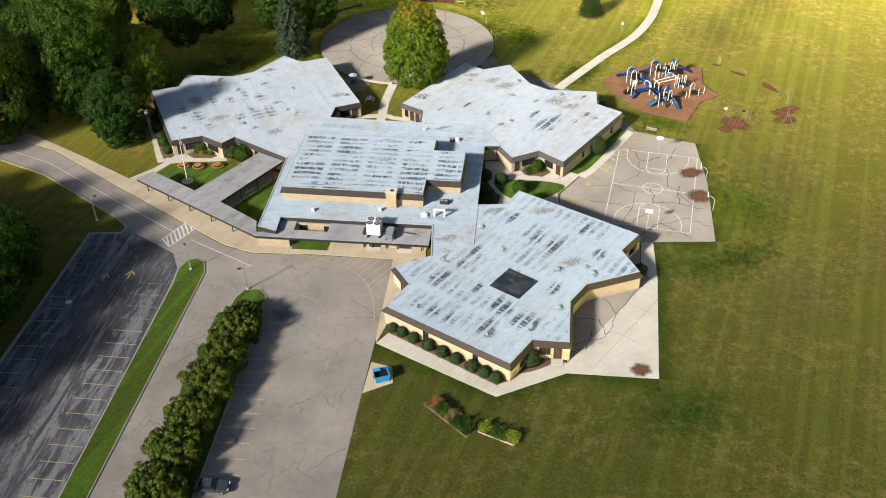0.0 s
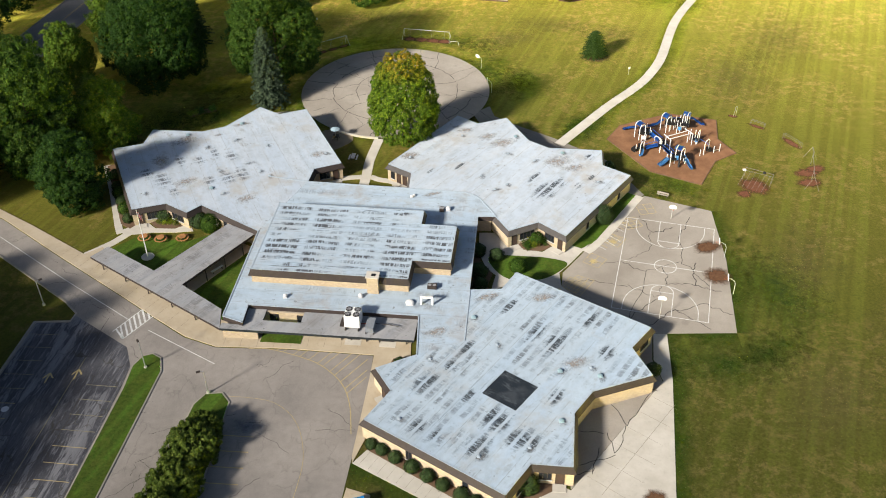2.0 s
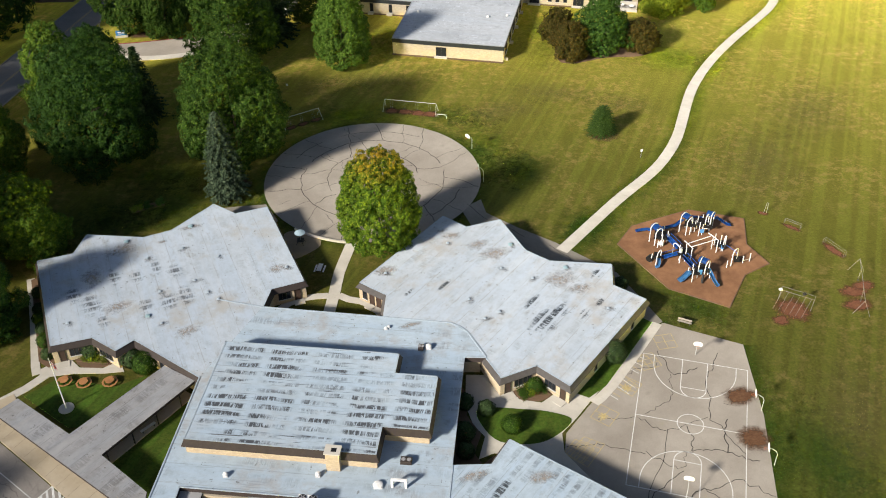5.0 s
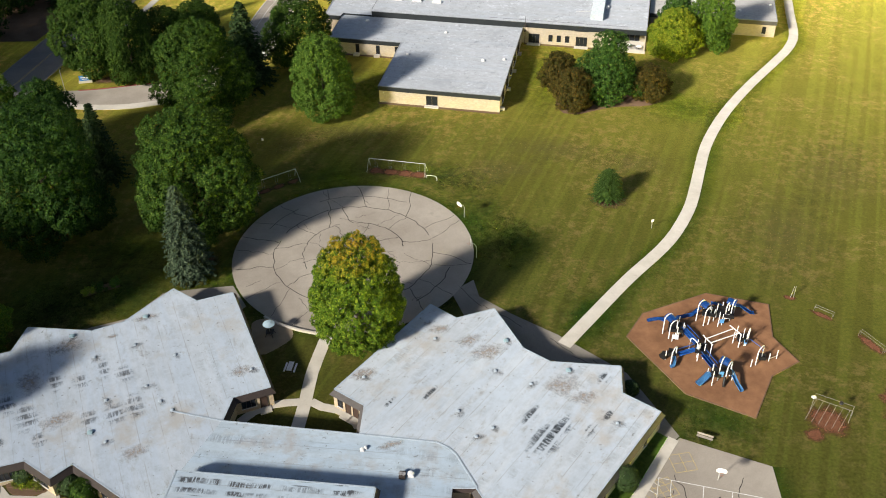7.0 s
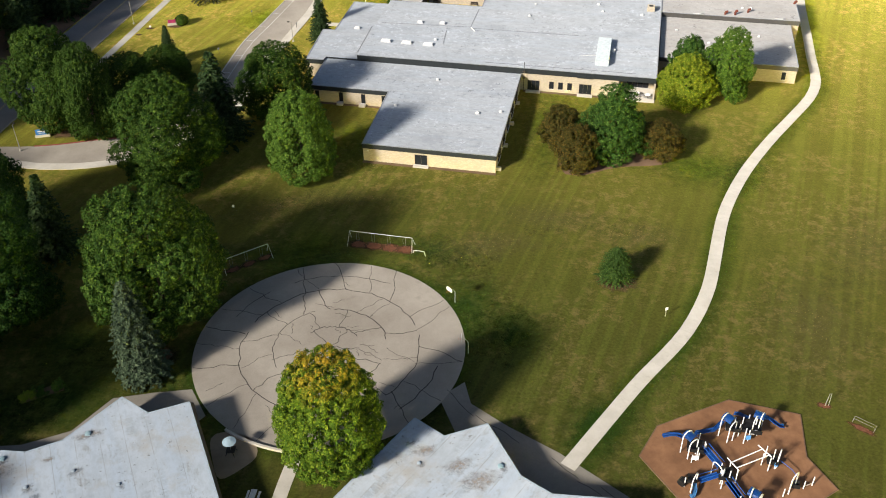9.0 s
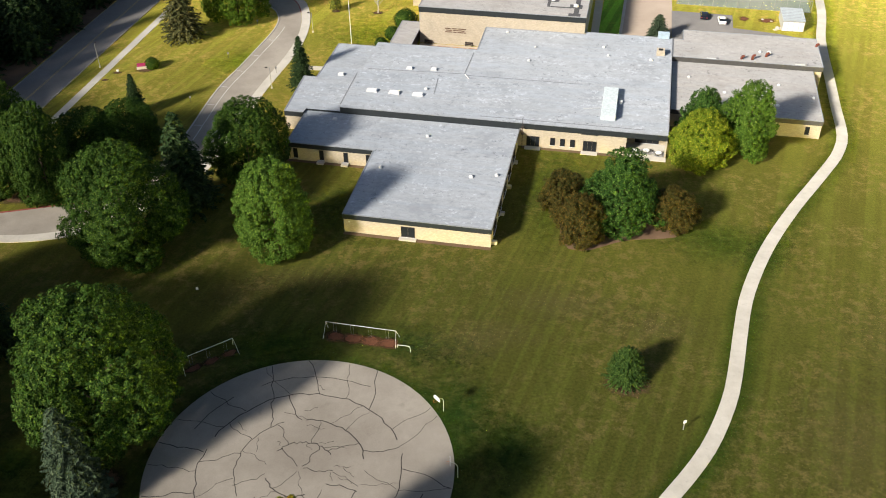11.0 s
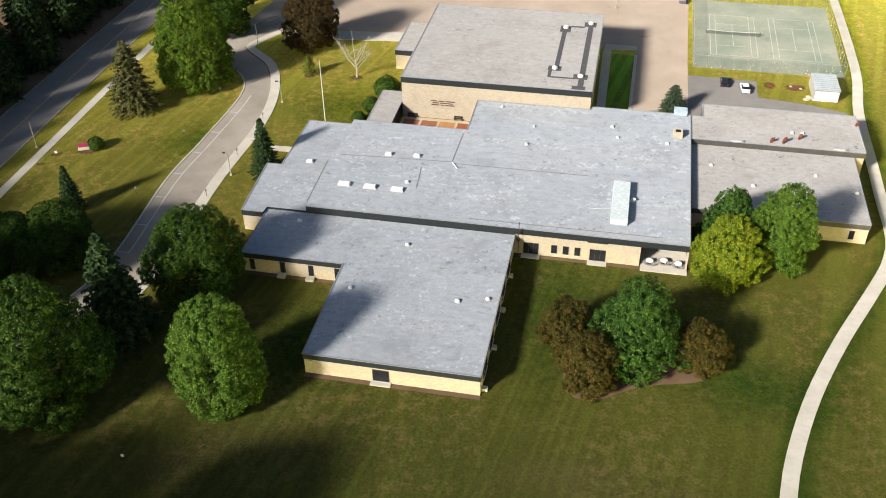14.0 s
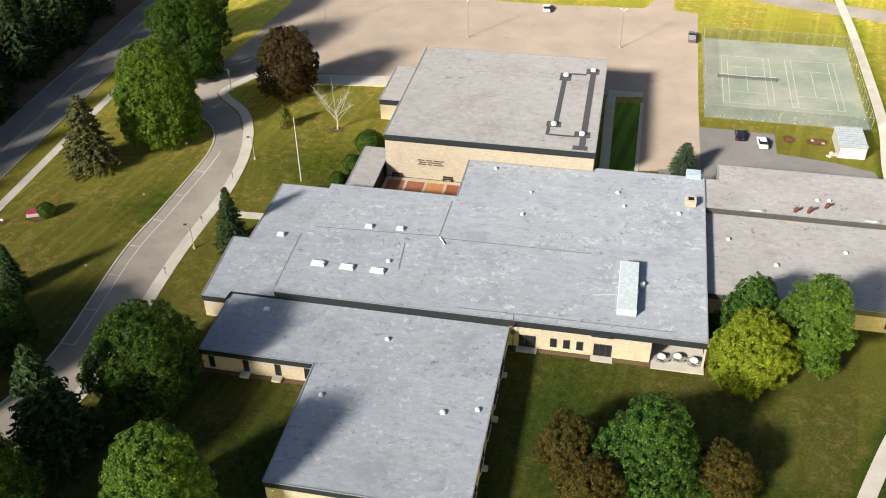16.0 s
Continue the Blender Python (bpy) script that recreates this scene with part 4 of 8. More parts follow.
# front block windows and doors
a, b = nv((0, 0.12), (26.8, 0.12))
opening(north, "window", a, b, 10.6, 13.1, 0.3, 2.5, GLASS, 2, label="dark recessed window in the end wall")
part("step", prism(nv((10.3, -0.8), (13.4, -0.8), (13.4, 0.1), (10.3, 0.1)), 0, 0.2), CONCRETE, north)
a, b = nv((-17.9, 22.02), (-0.1, 22.02))
for s in (1.2, 6.6, 11.6, 16.2):
    opening(north, "window", a, b, s, s + 0.9, 0.5, 2.7, GLASS, 1)
for s in (6.2, 11.2):
    part("step", prism(nv((-17.9 + s, 20.9), (-16.5 + s, 20.9), (-16.5 + s, 22.0), (-17.9 + s, 22.0)), 0, 0.4), CONCRETE, north)
a, b = nv((27.0, 35.27), (56.2, 35.27))
opening(north, "door", a, b, 1.4, 4.0, 0.2, 2.5, GLASS, 3)
opening(north, "door", a, b, 12.8, 15.5, 0.2, 2.5, GLASS, 3)
for s in (6.2, 8.2, 10.2):
    opening(north, "window", a, b, s, s + 1.0, 0.8, 2.5, GLASS, 1)
# recessed porch at the corner
part("porch_floor", prism(nv((48.5, 34.0), (56.3, 34.0), (56.3, 40.3), (48.5, 40.3)), 0, 0.15), CONCRETE, north)
part("post", prism(nv((55.9, 35.2), (56.2, 35.2), (56.2, 35.5), (55.9, 35.5)), 0.15, 4.12), BRICK_N, north)
c, d = nv((48.4, 40.33), (56.3, 40.33))
opening(north, "window", c, d, 1.6, 6.4, 0.3, 2.8, GLASS, 4, label="dark window wall at the back of the porch")
# east flank of the front block: piers and windows
a, b = nv((26.68, 0.0), (26.78, 35.1))
for s in (3.0, 9.0, 15.0, 21.0, 27.0):
    opening(north, "window", a, b, s, s + 3.0, 0.6, 2.6, GLASS, 2)
for s in (1.0, 10.0, 19.0, 28.0):
    p, q = along(a, b, s, 0.0), along(a, b, s + 0.5, 0.9)
    part("pier", prism(nv((26.6, s), (27.6, s), (27.6, s + 0.7), (26.6, s + 0.7)), 0, 0.6), CONCRETE, north)
a, b = nv((56.8, 48.62), (87.0, 48.62))
for s in (3.0, 27.0):
    opening(north, "window", a, b, s, s + 0.9, 0.8, 2.6, GLASS, 1)
# dark flashing where the high roof stands over the front block
part("fascia_panel", prism(nv((-10.6, 35.16), (26.9, 35.16), (26.9, 35.3), (-10.6, 35.3)), 3.85, 4.12), FASCIA_N, north)
# dark wall panel above the porch door
part("fascia_panel", prism(nv((39.3, 35.02), (42.7, 35.02), (42.7, 35.2), (39.3, 35.2)), 4.0, 4.6), FASCIA_N, north)
# strips of dark membrane on the gym roof
DARK_STRIP = plain("dark_strip", (0.09, 0.09, 0.095), 0.6, vary=0.2)
for x0, x1, y0, y1 in ((27.6, 28.6, 89.0, 108.0), (33.2, 34.4, 80.4, 112.4), (27.0, 29.4, 107.6, 111.0), (26.4, 29.2, 87.8, 90.0), (32.3, 35.0, 111.3, 113.8), (32.0, 35.0, 84.6, 86.8), (32.1, 34.9, 80.0, 81.5), (29.4, 32.4, 110.6, 111.3), (26.6, 27.3, 84.6, 87.8),
                       (27.3, 32.0, 84.5, 85.1)):
    part("roof_patch", prism(nv((x0, y0), (x1, y0), (x1, y1), (x0, y1)), 9.2, 9.312 + 0.004 * ((x0 * 7) % 3)), DARK_STRIP, north)
for x, y, dz in ((28.2, 110.0, 0), (33.7, 113.0, 0), (27.8, 88.8, 0), (33.5, 85.8, 0)):
    part("roof_fan", tube([(*nv((x, y))[0], 9.3), (*nv((x, y))[0], 9.7), (*nv((x, y))[0], 9.9)], [0.6, 0.6, 0.2], sides=12), WHITE_METAL, north)
# raised seams between sheets of the high roof
SEAM = plain("roof_seam", (0.24, 0.25, 0.27), 0.6, vary=0.2)
for line in (((-4.4, 320.6), (16.8, 317.2)), ((16.9, 317.3), (19.3, 327.8)), ((-6.7, 318.7), (-9.3, 304.6)), ((11.1, 315.4), (10.2, 308.3)), ((19.6, 298.5), (52.0, 291.9)), ((17.2, 316.6), (42.0, 311.6))):
    part("roof_seam", ribbon(list(line), 0.16, 5.25, 5.345), SEAM, north)
part("roof_pipe", tube([(17.0, 316.8, 5.4), (17.8, 314.7, 5.4)], 0.12, sides=6), WHITE_METAL, north)
# wall lettering on the gym, too small to read
LETTERS = plain("brown_letters", (0.15, 0.09, 0.065), 0.6)
for k, words in enumerate((((2.7, 4.1), (4.4, 5.6), (5.9, 7.9)), ((3.0, 4.4), (4.7, 7.5)), ((2.8, 4.5), (4.8, 5.6), (5.8, 7.8)))):
    for s0, s1 in words:
        part("lettering", prism(nv((s0, 79.54), (s1, 79.54), (s1, 79.64), (s0, 79.64)), 4.1 - 0.45 * k, 4.32 - 0.45 * k), LETTERS, north)


# ---- ground details ----
def strip_quads(bm, line, width, z):
    """A flat painted or tarred line just above its surface."""
    a, b = offset_line(line, width / 2), offset_line(line, -width / 2)
    va, vb = [bm.verts.new((*p, z)) for p in a], [bm.verts.new((*p, z)) for p in b]
    for i in range(len(line) - 1):
        bm.faces.new((vb[i], vb[i + 1], va[i + 1], va[i]))


def wander(rng, p, q, jag, n):
    """A jagged crack from p to q."""
    out = []
    v = Vector(q) - Vector(p)
    side = Vector((-v.y, v.x)).normalized()
    drift = 0.0
    for k in range(n + 1):
        out.append((p[0] + v.x * k / n + side.x * drift, p[1] + v.y * k / n + side.y * drift))
        drift = drift * 0.7 + rng.uniform(-jag, jag)
    return out


# second school's drive, walk and car parks
drive_out = smooth_line([(-84, 268.5), (-76, 268.2), (-69.9, 267.0), (-60.6, 267.2), (-51.5, 270.3), (-43, 277.5), (-37.5, 286.5), (-34.0, 300), (-30.2, 320.4), (-25.0, 342), (-23.9, 357), (-26.3, 370.2), (-32.0, 378.6), (-32.5, 383), (-24.9, 392.1)], 2.0)
drive_in = smooth_line([(-84, 273.8), (-72, 273.9), (-59.6, 276.4), (-53.2, 277.4), (-47.5, 284.5), (-43.0, 296), (-39.2, 320.7), (-35.1, 335.6), (-30.2, 355.5), (-31.5, 365.5), (-36.4, 371.8), (-40.8, 381), (-38.0, 389.4), (-27.6, 400.2)], 2.0)
flat("road_north_drive", drive_out + drive_in[::-1], 0.025, ASPHALT_COURT, "curving tan-grey asphalt drive with a marked parking lane", "road")
setting("pavement_drive", ribbon([p for p in offset_line(drive_out, -1.15) if p[0] > -80], 2.2, -0.3, 0.11), CONCRETE, "pale concrete pavement along the curving drive", "pavement")
setting("trim_drive_kerb", ribbon([p for p in drive_in if p[1] > 278], 0.3, -0.2, 0.12), CONCRETE, "concrete kerb of the drive", "kerb")
setting("trim_red_kerb", ribbon([p for p in drive_in if p[1] <= 278 and p[0] > -76], 0.3, -0.2, 0.13), RED_KERB, "red painted kerb at the drive entrance", "kerb")
setting("trim_red_kerb", ribbon([p for p in drive_out if 362 < p[1] < 381], 0.25, -0.2, 0.13), RED_KERB, "red painted kerb on the bend", "kerb")
setting("pavement_entry", ribbon([(-21.0, 332.4), (-12.5, 331.0)], 2.0, -0.3, 0.06), CONCRETE, "short concrete path to the school door", "pavement")
FAR_LOT = [(-37.5, 391.0), (-24.9, 391.2), (-11.6, 390.4), (5.8, 388.2), (12, 386), (54, 377), (56.2, 377.5), (62.6, 376.4), (62.0, 373), (56, 345), (68.5, 345.4), (71.8, 361), (73.2, 368.1), (84.9, 420.9), (79, 423.7), (81, 430.5), (86, 470), (79, 470), (75.7, 430.7), (71.7, 425.1),
           (51.1, 428), (30, 432.6), (10, 440), (-20, 442), (-22.1, 434.8), (-32.5, 402.6)]
flat("road_far_lot", FAR_LOT, 0.022, ASPHALT_PINK, "large pinkish-tan asphalt car park behind the gym", "car park")
flat("road_side_lot", [(71.9, 362), (86.8, 358.5), (85.1, 350.8), (95.6, 346.8), (102.0, 343.0), (101.5, 334), (60, 341.5), (60, 345.6), (68.6, 345.5)], 0.03, ASPHALT_STREET, "small grey asphalt lot behind the school", "car park")
setting("pavement_gym", ribbon([(-24.0, 387.6), (-11.3, 387.0), (5.5, 385.3), (10, 384.6)], 5.2, -0.3, 0.1), CONCRETE, "pale concrete pavement at the car park edge", "pavement")
setting("pavement_gym_side", prism([(54.0, 374), (55.6, 379.2), (62.9, 377.8), (62.5, 375.6), (56.6, 376.2), (50.5, 346), (48.6, 346.2)], -0.3, 0.08), CONCRETE, "concrete path beside the gym", "pavement")
flat("ground_gym_grass", [(56.4, 373.8), (61.4, 372.6), (55.2, 344.8), (50.4, 345.8)], 0.06, LUSH, "strip of dark grass beside the gym", "lawn")
setting("trim_rock_edge", ribbon([(61.9, 373), (55.7, 345)], 0.7, -0.2, 0.14), CONCRETE, "pale stone edging of the grass strip", "edging")
flat("road_far_street", smooth_line([(92, 434), (100, 429.7), (110, 423.8), (122.8, 417.5), (140, 409), (170, 398)], 4) + smooth_line([(175, 404), (142, 416.5), (128, 423.5), (114, 431), (100, 440)], 4), 0.03, ASPHALT_COURT, "curving pale asphalt drive beyond the courts", "road")


def slab_path(name, line, width, gap, material, label, z=0.07):
    """A path of single concrete slabs with open joints."""
    base = setting(name, ribbon(line, width - 0.1, -0.3, z - 0.02), CONCRETE, label, "path")
    pts = smooth_line(line, 0.25)
    a, b = offset_line(pts, width / 2), offset_line(pts, -width / 2)
    step = max(2, int(round(gap / ((Vector(pts[1]) - Vector(pts[0])).length))))
    for i in range(0, len(pts) - 1, step):
        j = min(i + step, len(pts) - 1)
        s = 0.014
        quad = [tuple(Vector(p).lerp(Vector(q), t)) for p, q, t in ((b[i], b[j], s / gap), (b[i], b[j], 1 - s / gap), (a[i], a[j], 1 - s / gap), (a[i], a[j], s / gap))]
        part("slab", prism(quad, z - 0.2, z), material, base)


LONG_PATH = [(26.0, 188.4), (32.4, 196.6), (38.6, 204.4), (44.8, 211.4), (48.6, 216.5), (52.3, 223.1), (54.7, 228.8), (58.3, 239.2), (61.1, 246.6), (65.3, 254.9), (70.1, 262.8), (77.0, 272.5), (84.0, 281.4),
             (90.6, 290.2), (93.9, 296.8), (95.1, 301.2), (96.8, 309.3), (99.7, 321.8), (104.6, 343.1), (111.0, 363.2), (120.0, 404.8), (124.3, 428.7), (128, 445)]
slab_path("pavement_long_path", smooth_line(LONG_PATH, 3.0), 2.2, 1.8, CONCRETE, "long winding path of pale concrete slabs across the lawn")
slab_path("pavement_yard_path", [(-10.7, 191.4), (-12.2, 183.2), (-12.5, 178.5), (-12.8, 175.2), (-13.2, 171.8)], 1.9, 1.5, CONCRETE, "straight concrete path between two wings")
slab_path("pavement_yard_branch", smooth_line([(-13.5, 177.2), (-15.9, 177.0), (-18.2, 176.4), (-20.1, 175.1), (-21.4, 173.5)], 0.4), 1.4, 1.3, CONCRETE, "curved concrete path to a wing door", 0.064)
slab_path("pavement_yard_branch", smooth_line([(-11.8, 177.3), (-10.1, 176.2), (-7.6, 175.5), (-5.7, 174.2), (-4.5, 172.2)], 0.4), 1.4, 1.3, CONCRETE, "curved concrete path to a wing door", 0.064)
slab_path("pavement_west_path", [(-64.2, 182.6), (-60.5, 173.2), (-56.3, 161.4), (-55.6, 159.8)], 1.3, 1.4, CONCRETE, "narrow concrete path beside the west wing")
slab_path("pavement_west_walk", [(-60.0, 153.6), (-56.2, 157.0), (-53.8, 160.2)], 1.5, 1.4, CONCRETE, "concrete path to the west wing door")
flat("pavement_west_plaza", [(-55.9, 160.5), (-54.4, 159.2), (-50, 159.9), (-45.4, 159.9), (-42.6, 160.2), (-43.2, 161.4), (-44.9, 161.9), (-46.0, 161.0), (-49.6, 161.2), (-51.6, 163.2), (-53.4, 162.6)], 0.062, CONCRETE, "concrete plaza before the west wing", "pavement")
# yard between middle and east wing
flat("pavement_east_yard", [(8.6, 158.6), (11.4, 158.5), (13.6, 154.4), (15.3, 155.2), (16.1, 153.5), (19.3, 152.8), (21.4, 154.6), (23.1, 152.9), (24.6, 154.6), (36.0, 169.6), (37.6, 168.2), (24.0, 149.8), (21.6, 147.0), (21.6, 143.5), (27.2, 135.3), (14.2, 143.2), (12.0, 143.6), (9.9, 142.6), (10.9, 146.6), (9.4, 148.6), (8.3, 152.6)], 0.045, CONCRETE,
     "pale concrete yard between middle roof and east wing", "pavement")
flat("ground_yard_lawn", smooth_line([(9.9, 150.3), (10.3, 151.9), (12.4, 152.0), (16, 151.6), (19.8, 151.1), (23.2, 149.6), (21.4, 147.1), (18.3, 145.3), (13.9, 145.3), (11.6, 146.8)], 0.7, True), 0.09, LUSH, "rounded island of grass in the yard", "lawn")
flat("ground_yard_bed", [(6.2, 140.0), (8.0, 156), (9.0, 153.5), (8.4, 150.6), (10.4, 147.0), (9.3, 143.6), (10.4, 141.6), (12.0, 143.2), (12.6, 141.0), (9.0, 139.2)], 0.1, MULCH, "dark mulch bed along the middle wall", "flower bed")
flat("ground_wing_bed", smooth_line([(15.4, 155.3), (16.2, 153.7), (19.2, 153.1), (21.0, 154.8), (18.8, 157.0)], 0.8, True), 0.1, MULCH, "mulch bed with low plants before the east wing", "flower bed")
flat("ground_front_bed", [(-8.3, 109.9), (-8.4, 109.0), (7.7, 97.7), (9.8, 98.6), (9.6, 99.4), (-8.0, 111.4)], 0.1, MULCH, "mulch bed with clipped shrubs along the front wing", "flower bed")
flat("ground_corner_bed", smooth_line([(10.6, 100.4), (12.6, 100.2), (16.6, 102.2), (16.2, 103.4), (13.2, 103.6)], 0.8, True), 0.1, MULCH, "mulch bed in the corner of the front wing", "flower bed")
flat("ground_west_bed", smooth_line([(-50.8, 163.6), (-49.4, 161.4), (-46.2, 161.2), (-44.6, 162.4), (-47.6, 164.8)], 0.8, True), 0.1, MULCH, "mulch bed before the west wing", "flower bed")
flat("ground_west_strip", [(-62.6, 183), (-64.0, 182.3), (-56.2, 162.6), (-54.2, 161.2), (-53.2, 162.6)], 0.08, MULCH, "mulch strip with shrubs beside the west wing", "flower bed")
flat("ground_plaza_bed", [(-7.9, 121.6), (-2.3, 124.2), (-2.3, 127.4), (-5.6, 126.8)], 0.16, MULCH, "mulch bed at the front corner", "flower bed")
flat("ground_pine_bed", smooth_line([(32.6, 263), (36, 259.8), (44, 262.6), (53, 263.4), (56, 267), (52, 270), (42, 270.5), (35, 275)], 2.0, True), 0.03, MULCH, "mulch bed under pine and crab trees", "flower bed")
flat("ground_play_sand", smooth_line([(-22.9, 194.4), (-20.4, 195.4), (-17.0, 193.8), (-16.1, 191.0), (-18.2, 188.5), (-20.4, 187.2), (-21.8, 189.8)], 0.8, True), 0.03, concrete_material("dusty_earth", (0.27, 0.21, 0.145), (0.36, 0.285, 0.2)), "small sandy play spot", "sand pit")
for name, pts, label in (("play_chips", [(35.8, 190.1), (39.2, 195.4), (50.4, 200.2), (59.9, 197.2), (58.4, 189.5), (60.8, 184.0), (55.9, 181.0), (51.3, 172.8), (42.4, 177.7)], "wood chip bed under the playground"),):
    setting("trim_play_edge", prism(pts, -0.2, 0.14), MULCH, "dark low edging round the playground", "edging")
    flat("ground_" + name, inset(pts, 0.15), 0.15, CHIPS, label, "wood chips")


def fringe(line, width, label="lush green grass fringe along the pavement edge", z=0.012):
    """A strip of greener grass to the left of a line, thinning outwards (negative width: to the right)."""
    a, b = line, offset_line(line, width)
    verts = [(*p, z) for p in a] + [(*p, z) for p in b]
    n = len(a)
    faces = [(i, i + 1, n + i + 1, n + i) if width < 0 else (i, n + i, n + i + 1, i + 1) for i in range(n - 1)]
    me = bpy.data.meshes.new("ground_fringe")
    me.from_pydata(verts, [], faces)
    uv = me.uv_layers.new(name="across")
    for loop in me.loops:
        uv.data[loop.index].uv = (0.0, 0.0 if loop.vertex_index < n else 1.0)
    me.materials.append(FRINGE)
    ob = new("ground_fringe", me)
    tagged(ob, label, "grass", kind="structure")
    return ob


LINE = smooth_line(LONG_PATH, 3.0)
fringe(offset_line(LINE, -1.0), -3.6)
fringe(offset_line(LINE, 1.0), 2.2)
fringe(arc(-8.0, 212.5, 20.8, -75, 330, 60), -3.0, "lush green grass fringe round the play pad")
fringe([(47.6, 131.6), (40, 131.65), (36.7, 131.6), (36.2, 126), (35.6, 121.5), (33.5, 110), (31.5, 98.5)], 3.4)
fringe([(50.8, 164.3), (50.4, 150), (47.6, 131.6)], 4.0)
fringe([(31.5, 98.5), (18.1, 99.9), (7.4, 95.3), (-10.5, 106.9)], 3.4)


def scuffs(name, spots, label, z=0.016, material=EARTH, category="bare earth"):
    """Worn earth patches, thinning out at the rim."""
    verts, faces, rim = [], [], []
    rng = random.Random(len(spots))
    for n, (x, y, rx, ry, deg) in enumerate(spots):
        o = len(verts)
        verts.append((x, y, z + 0.003 * (n % 3)))
        rim.append(0.0)
        for k in range(24):
            a = 2 * math.pi * k / 24
            r = 1.2 + rng.uniform(-0.14, 0.14)
            verts.append((*turned(rx * r * math.cos(a), ry * r * math.sin(a), x, y, deg), z + 0.003 * (n % 3)))
            rim.append(1.0)
        faces += [(o, o + 1 + k, o + 1 + (k + 1) % 24) for k in range(24)]
    me = bpy.data.meshes.new(name)
    me.from_pydata(verts, [], faces)
    uv = me.uv_layers.new(name="across")
    for loop in me.loops:
        uv.data[loop.index].uv = (0.0, rim[loop.vertex_index])
    me.materials.append(material)
    ob = new(name, me)
    tagged(ob, label, category, kind="structure")
    return ob


scuffs("ground_swing_earth", [(-5.2, 238.7, 1.9, 1.3, -12), (-2.4, 238.1, 1.9, 1.25, -12), (0.4, 237.5, 1.9, 1.25, -12), (3.0, 236.9, 1.8, 1.25, -12)], "red-brown worn earth under swings")
scuffs("ground_swing_earth", [(-26.2, 232.0, 1.6, 0.8, 34), (-23.8, 233.5, 1.5, 0.8, 34), (-21.2, 235.2, 1.5, 0.8, 34)], "red-brown worn earth under swings")
scuffs("ground_swing_earth", [(72.6, 176.6, 2.6, 1.6, 10), (72.0, 173.2, 2.6, 1.5, 10), (74.6, 178.0, 2.0, 1.2, 10)], "red-brown worn earth under swings")
scuffs("ground_frame_earth", [(61.3, 172.3, 2.7, 3.0, 60), (58.6, 169.8, 1.3, 1.3, 30)], "red-brown worn earth under a climbing frame")
scuffs("ground_bar_earth", [(72.9, 187.6, 2.6, 0.9, -62), (67.6, 194.4, 1.9, 0.6, -40), (63.8, 198.8, 1.0, 0.6, -20)], "red-brown worn earth under low bars")
scuffs("ground_hoop_earth", [(48.1, 153.6, 2.6, 1.7, 10), (47.9, 145.7, 2.2, 2.2, 20)], "red-brown leaf litter on the court edge", 0.05, LITTER)
scuffs("ground_apron_earth", [(29.2, 100.4, 1.6, 1.4, 10)], "brown leaf litter on the apron", 0.075, LITTER)
scuffs("ground_tree_earth", [(-34, 211, 3.0, 2.4, 0), (-66, 195, 3.6, 1.6, 10), (-15.6, 365, 1.3, 1.2, 0), (-4.5, 363.4, 1.4, 1.1, 0), (-57.8, 332.2, 2.2, 1.2, 0), (-64, 331, 1.2, 0.7, 0), (-66, 327.4, 0.9, 0.6, 0), (-68, 279, 5, 2.0, 10), (38.4, 227.9, 3.2, 3.0, 0)], "brown mulch rings on the lawn", 0.016, MULCH_THIN)

# cracks
rng = random.Random(5)
bm = bmesh.new()
ZC = 0.036
for r, gaps in ((13.8, ((20, 160), (165, 300), (310, 371))), (8.8, ((10, 95), (110, 215), (240, 340))), (17.3, ((60, 120), (130, 160), (310, 350))), (4.6, ((30, 140), (200, 290)))):
    for a0, a1 in gaps:
        pts = [(-8.0 + (r + rng.uniform(-0.25, 0.25)) * math.cos(radians(a)), 212.5 + (r + rng.uniform(-0.25, 0.25)) * math.sin(radians(a))) for a in range(a0, a1, 5)]
        strip_quads(bm, pts, rng.uniform(0.09, 0.16), ZC)
for r0, r1, n in ((0.5, 4.6, 5), (4.6, 8.8, 9), (8.8, 13.8, 15), (13.8, 20.7, 22)):
    for k in range(n):
        a = 2 * math.pi * (k + rng.uniform(-0.3, 0.3)) / n
        b = a + rng.uniform(-0.25, 0.25)
        strip_quads(bm, wander(rng, (-8 + r0 * math.cos(a), 212.5 + r0 * math.sin(a)), (-8 + r1 * math.cos(b), 212.5 + r1 * math.sin(b)), 0.35, 7), rng.uniform(0.06, 0.13), ZC)
for k in range(26):
    a, r = rng.uniform(0, 2 * math.pi), rng.uniform(4, 18)
    p = (-8 + r * math.cos(a), 212.5 + r * math.sin(a))
    strip_quads(bm, wander(rng, p, (p[0] + rng.uniform(-3.5, 3.5), p[1] + rng.uniform(-3, 3)), 0.3, 5), 0.07, ZC)
tagged(part("crack_lines", bm, CRACK), "dark jagged cracks in rings and rays across the round pad", "cracks", kind="stuff")
bm = bmesh.new()
bb = lambda u, v: turned(u, v, 29.0, 138.0, -15.2)  # the ball court's own axes
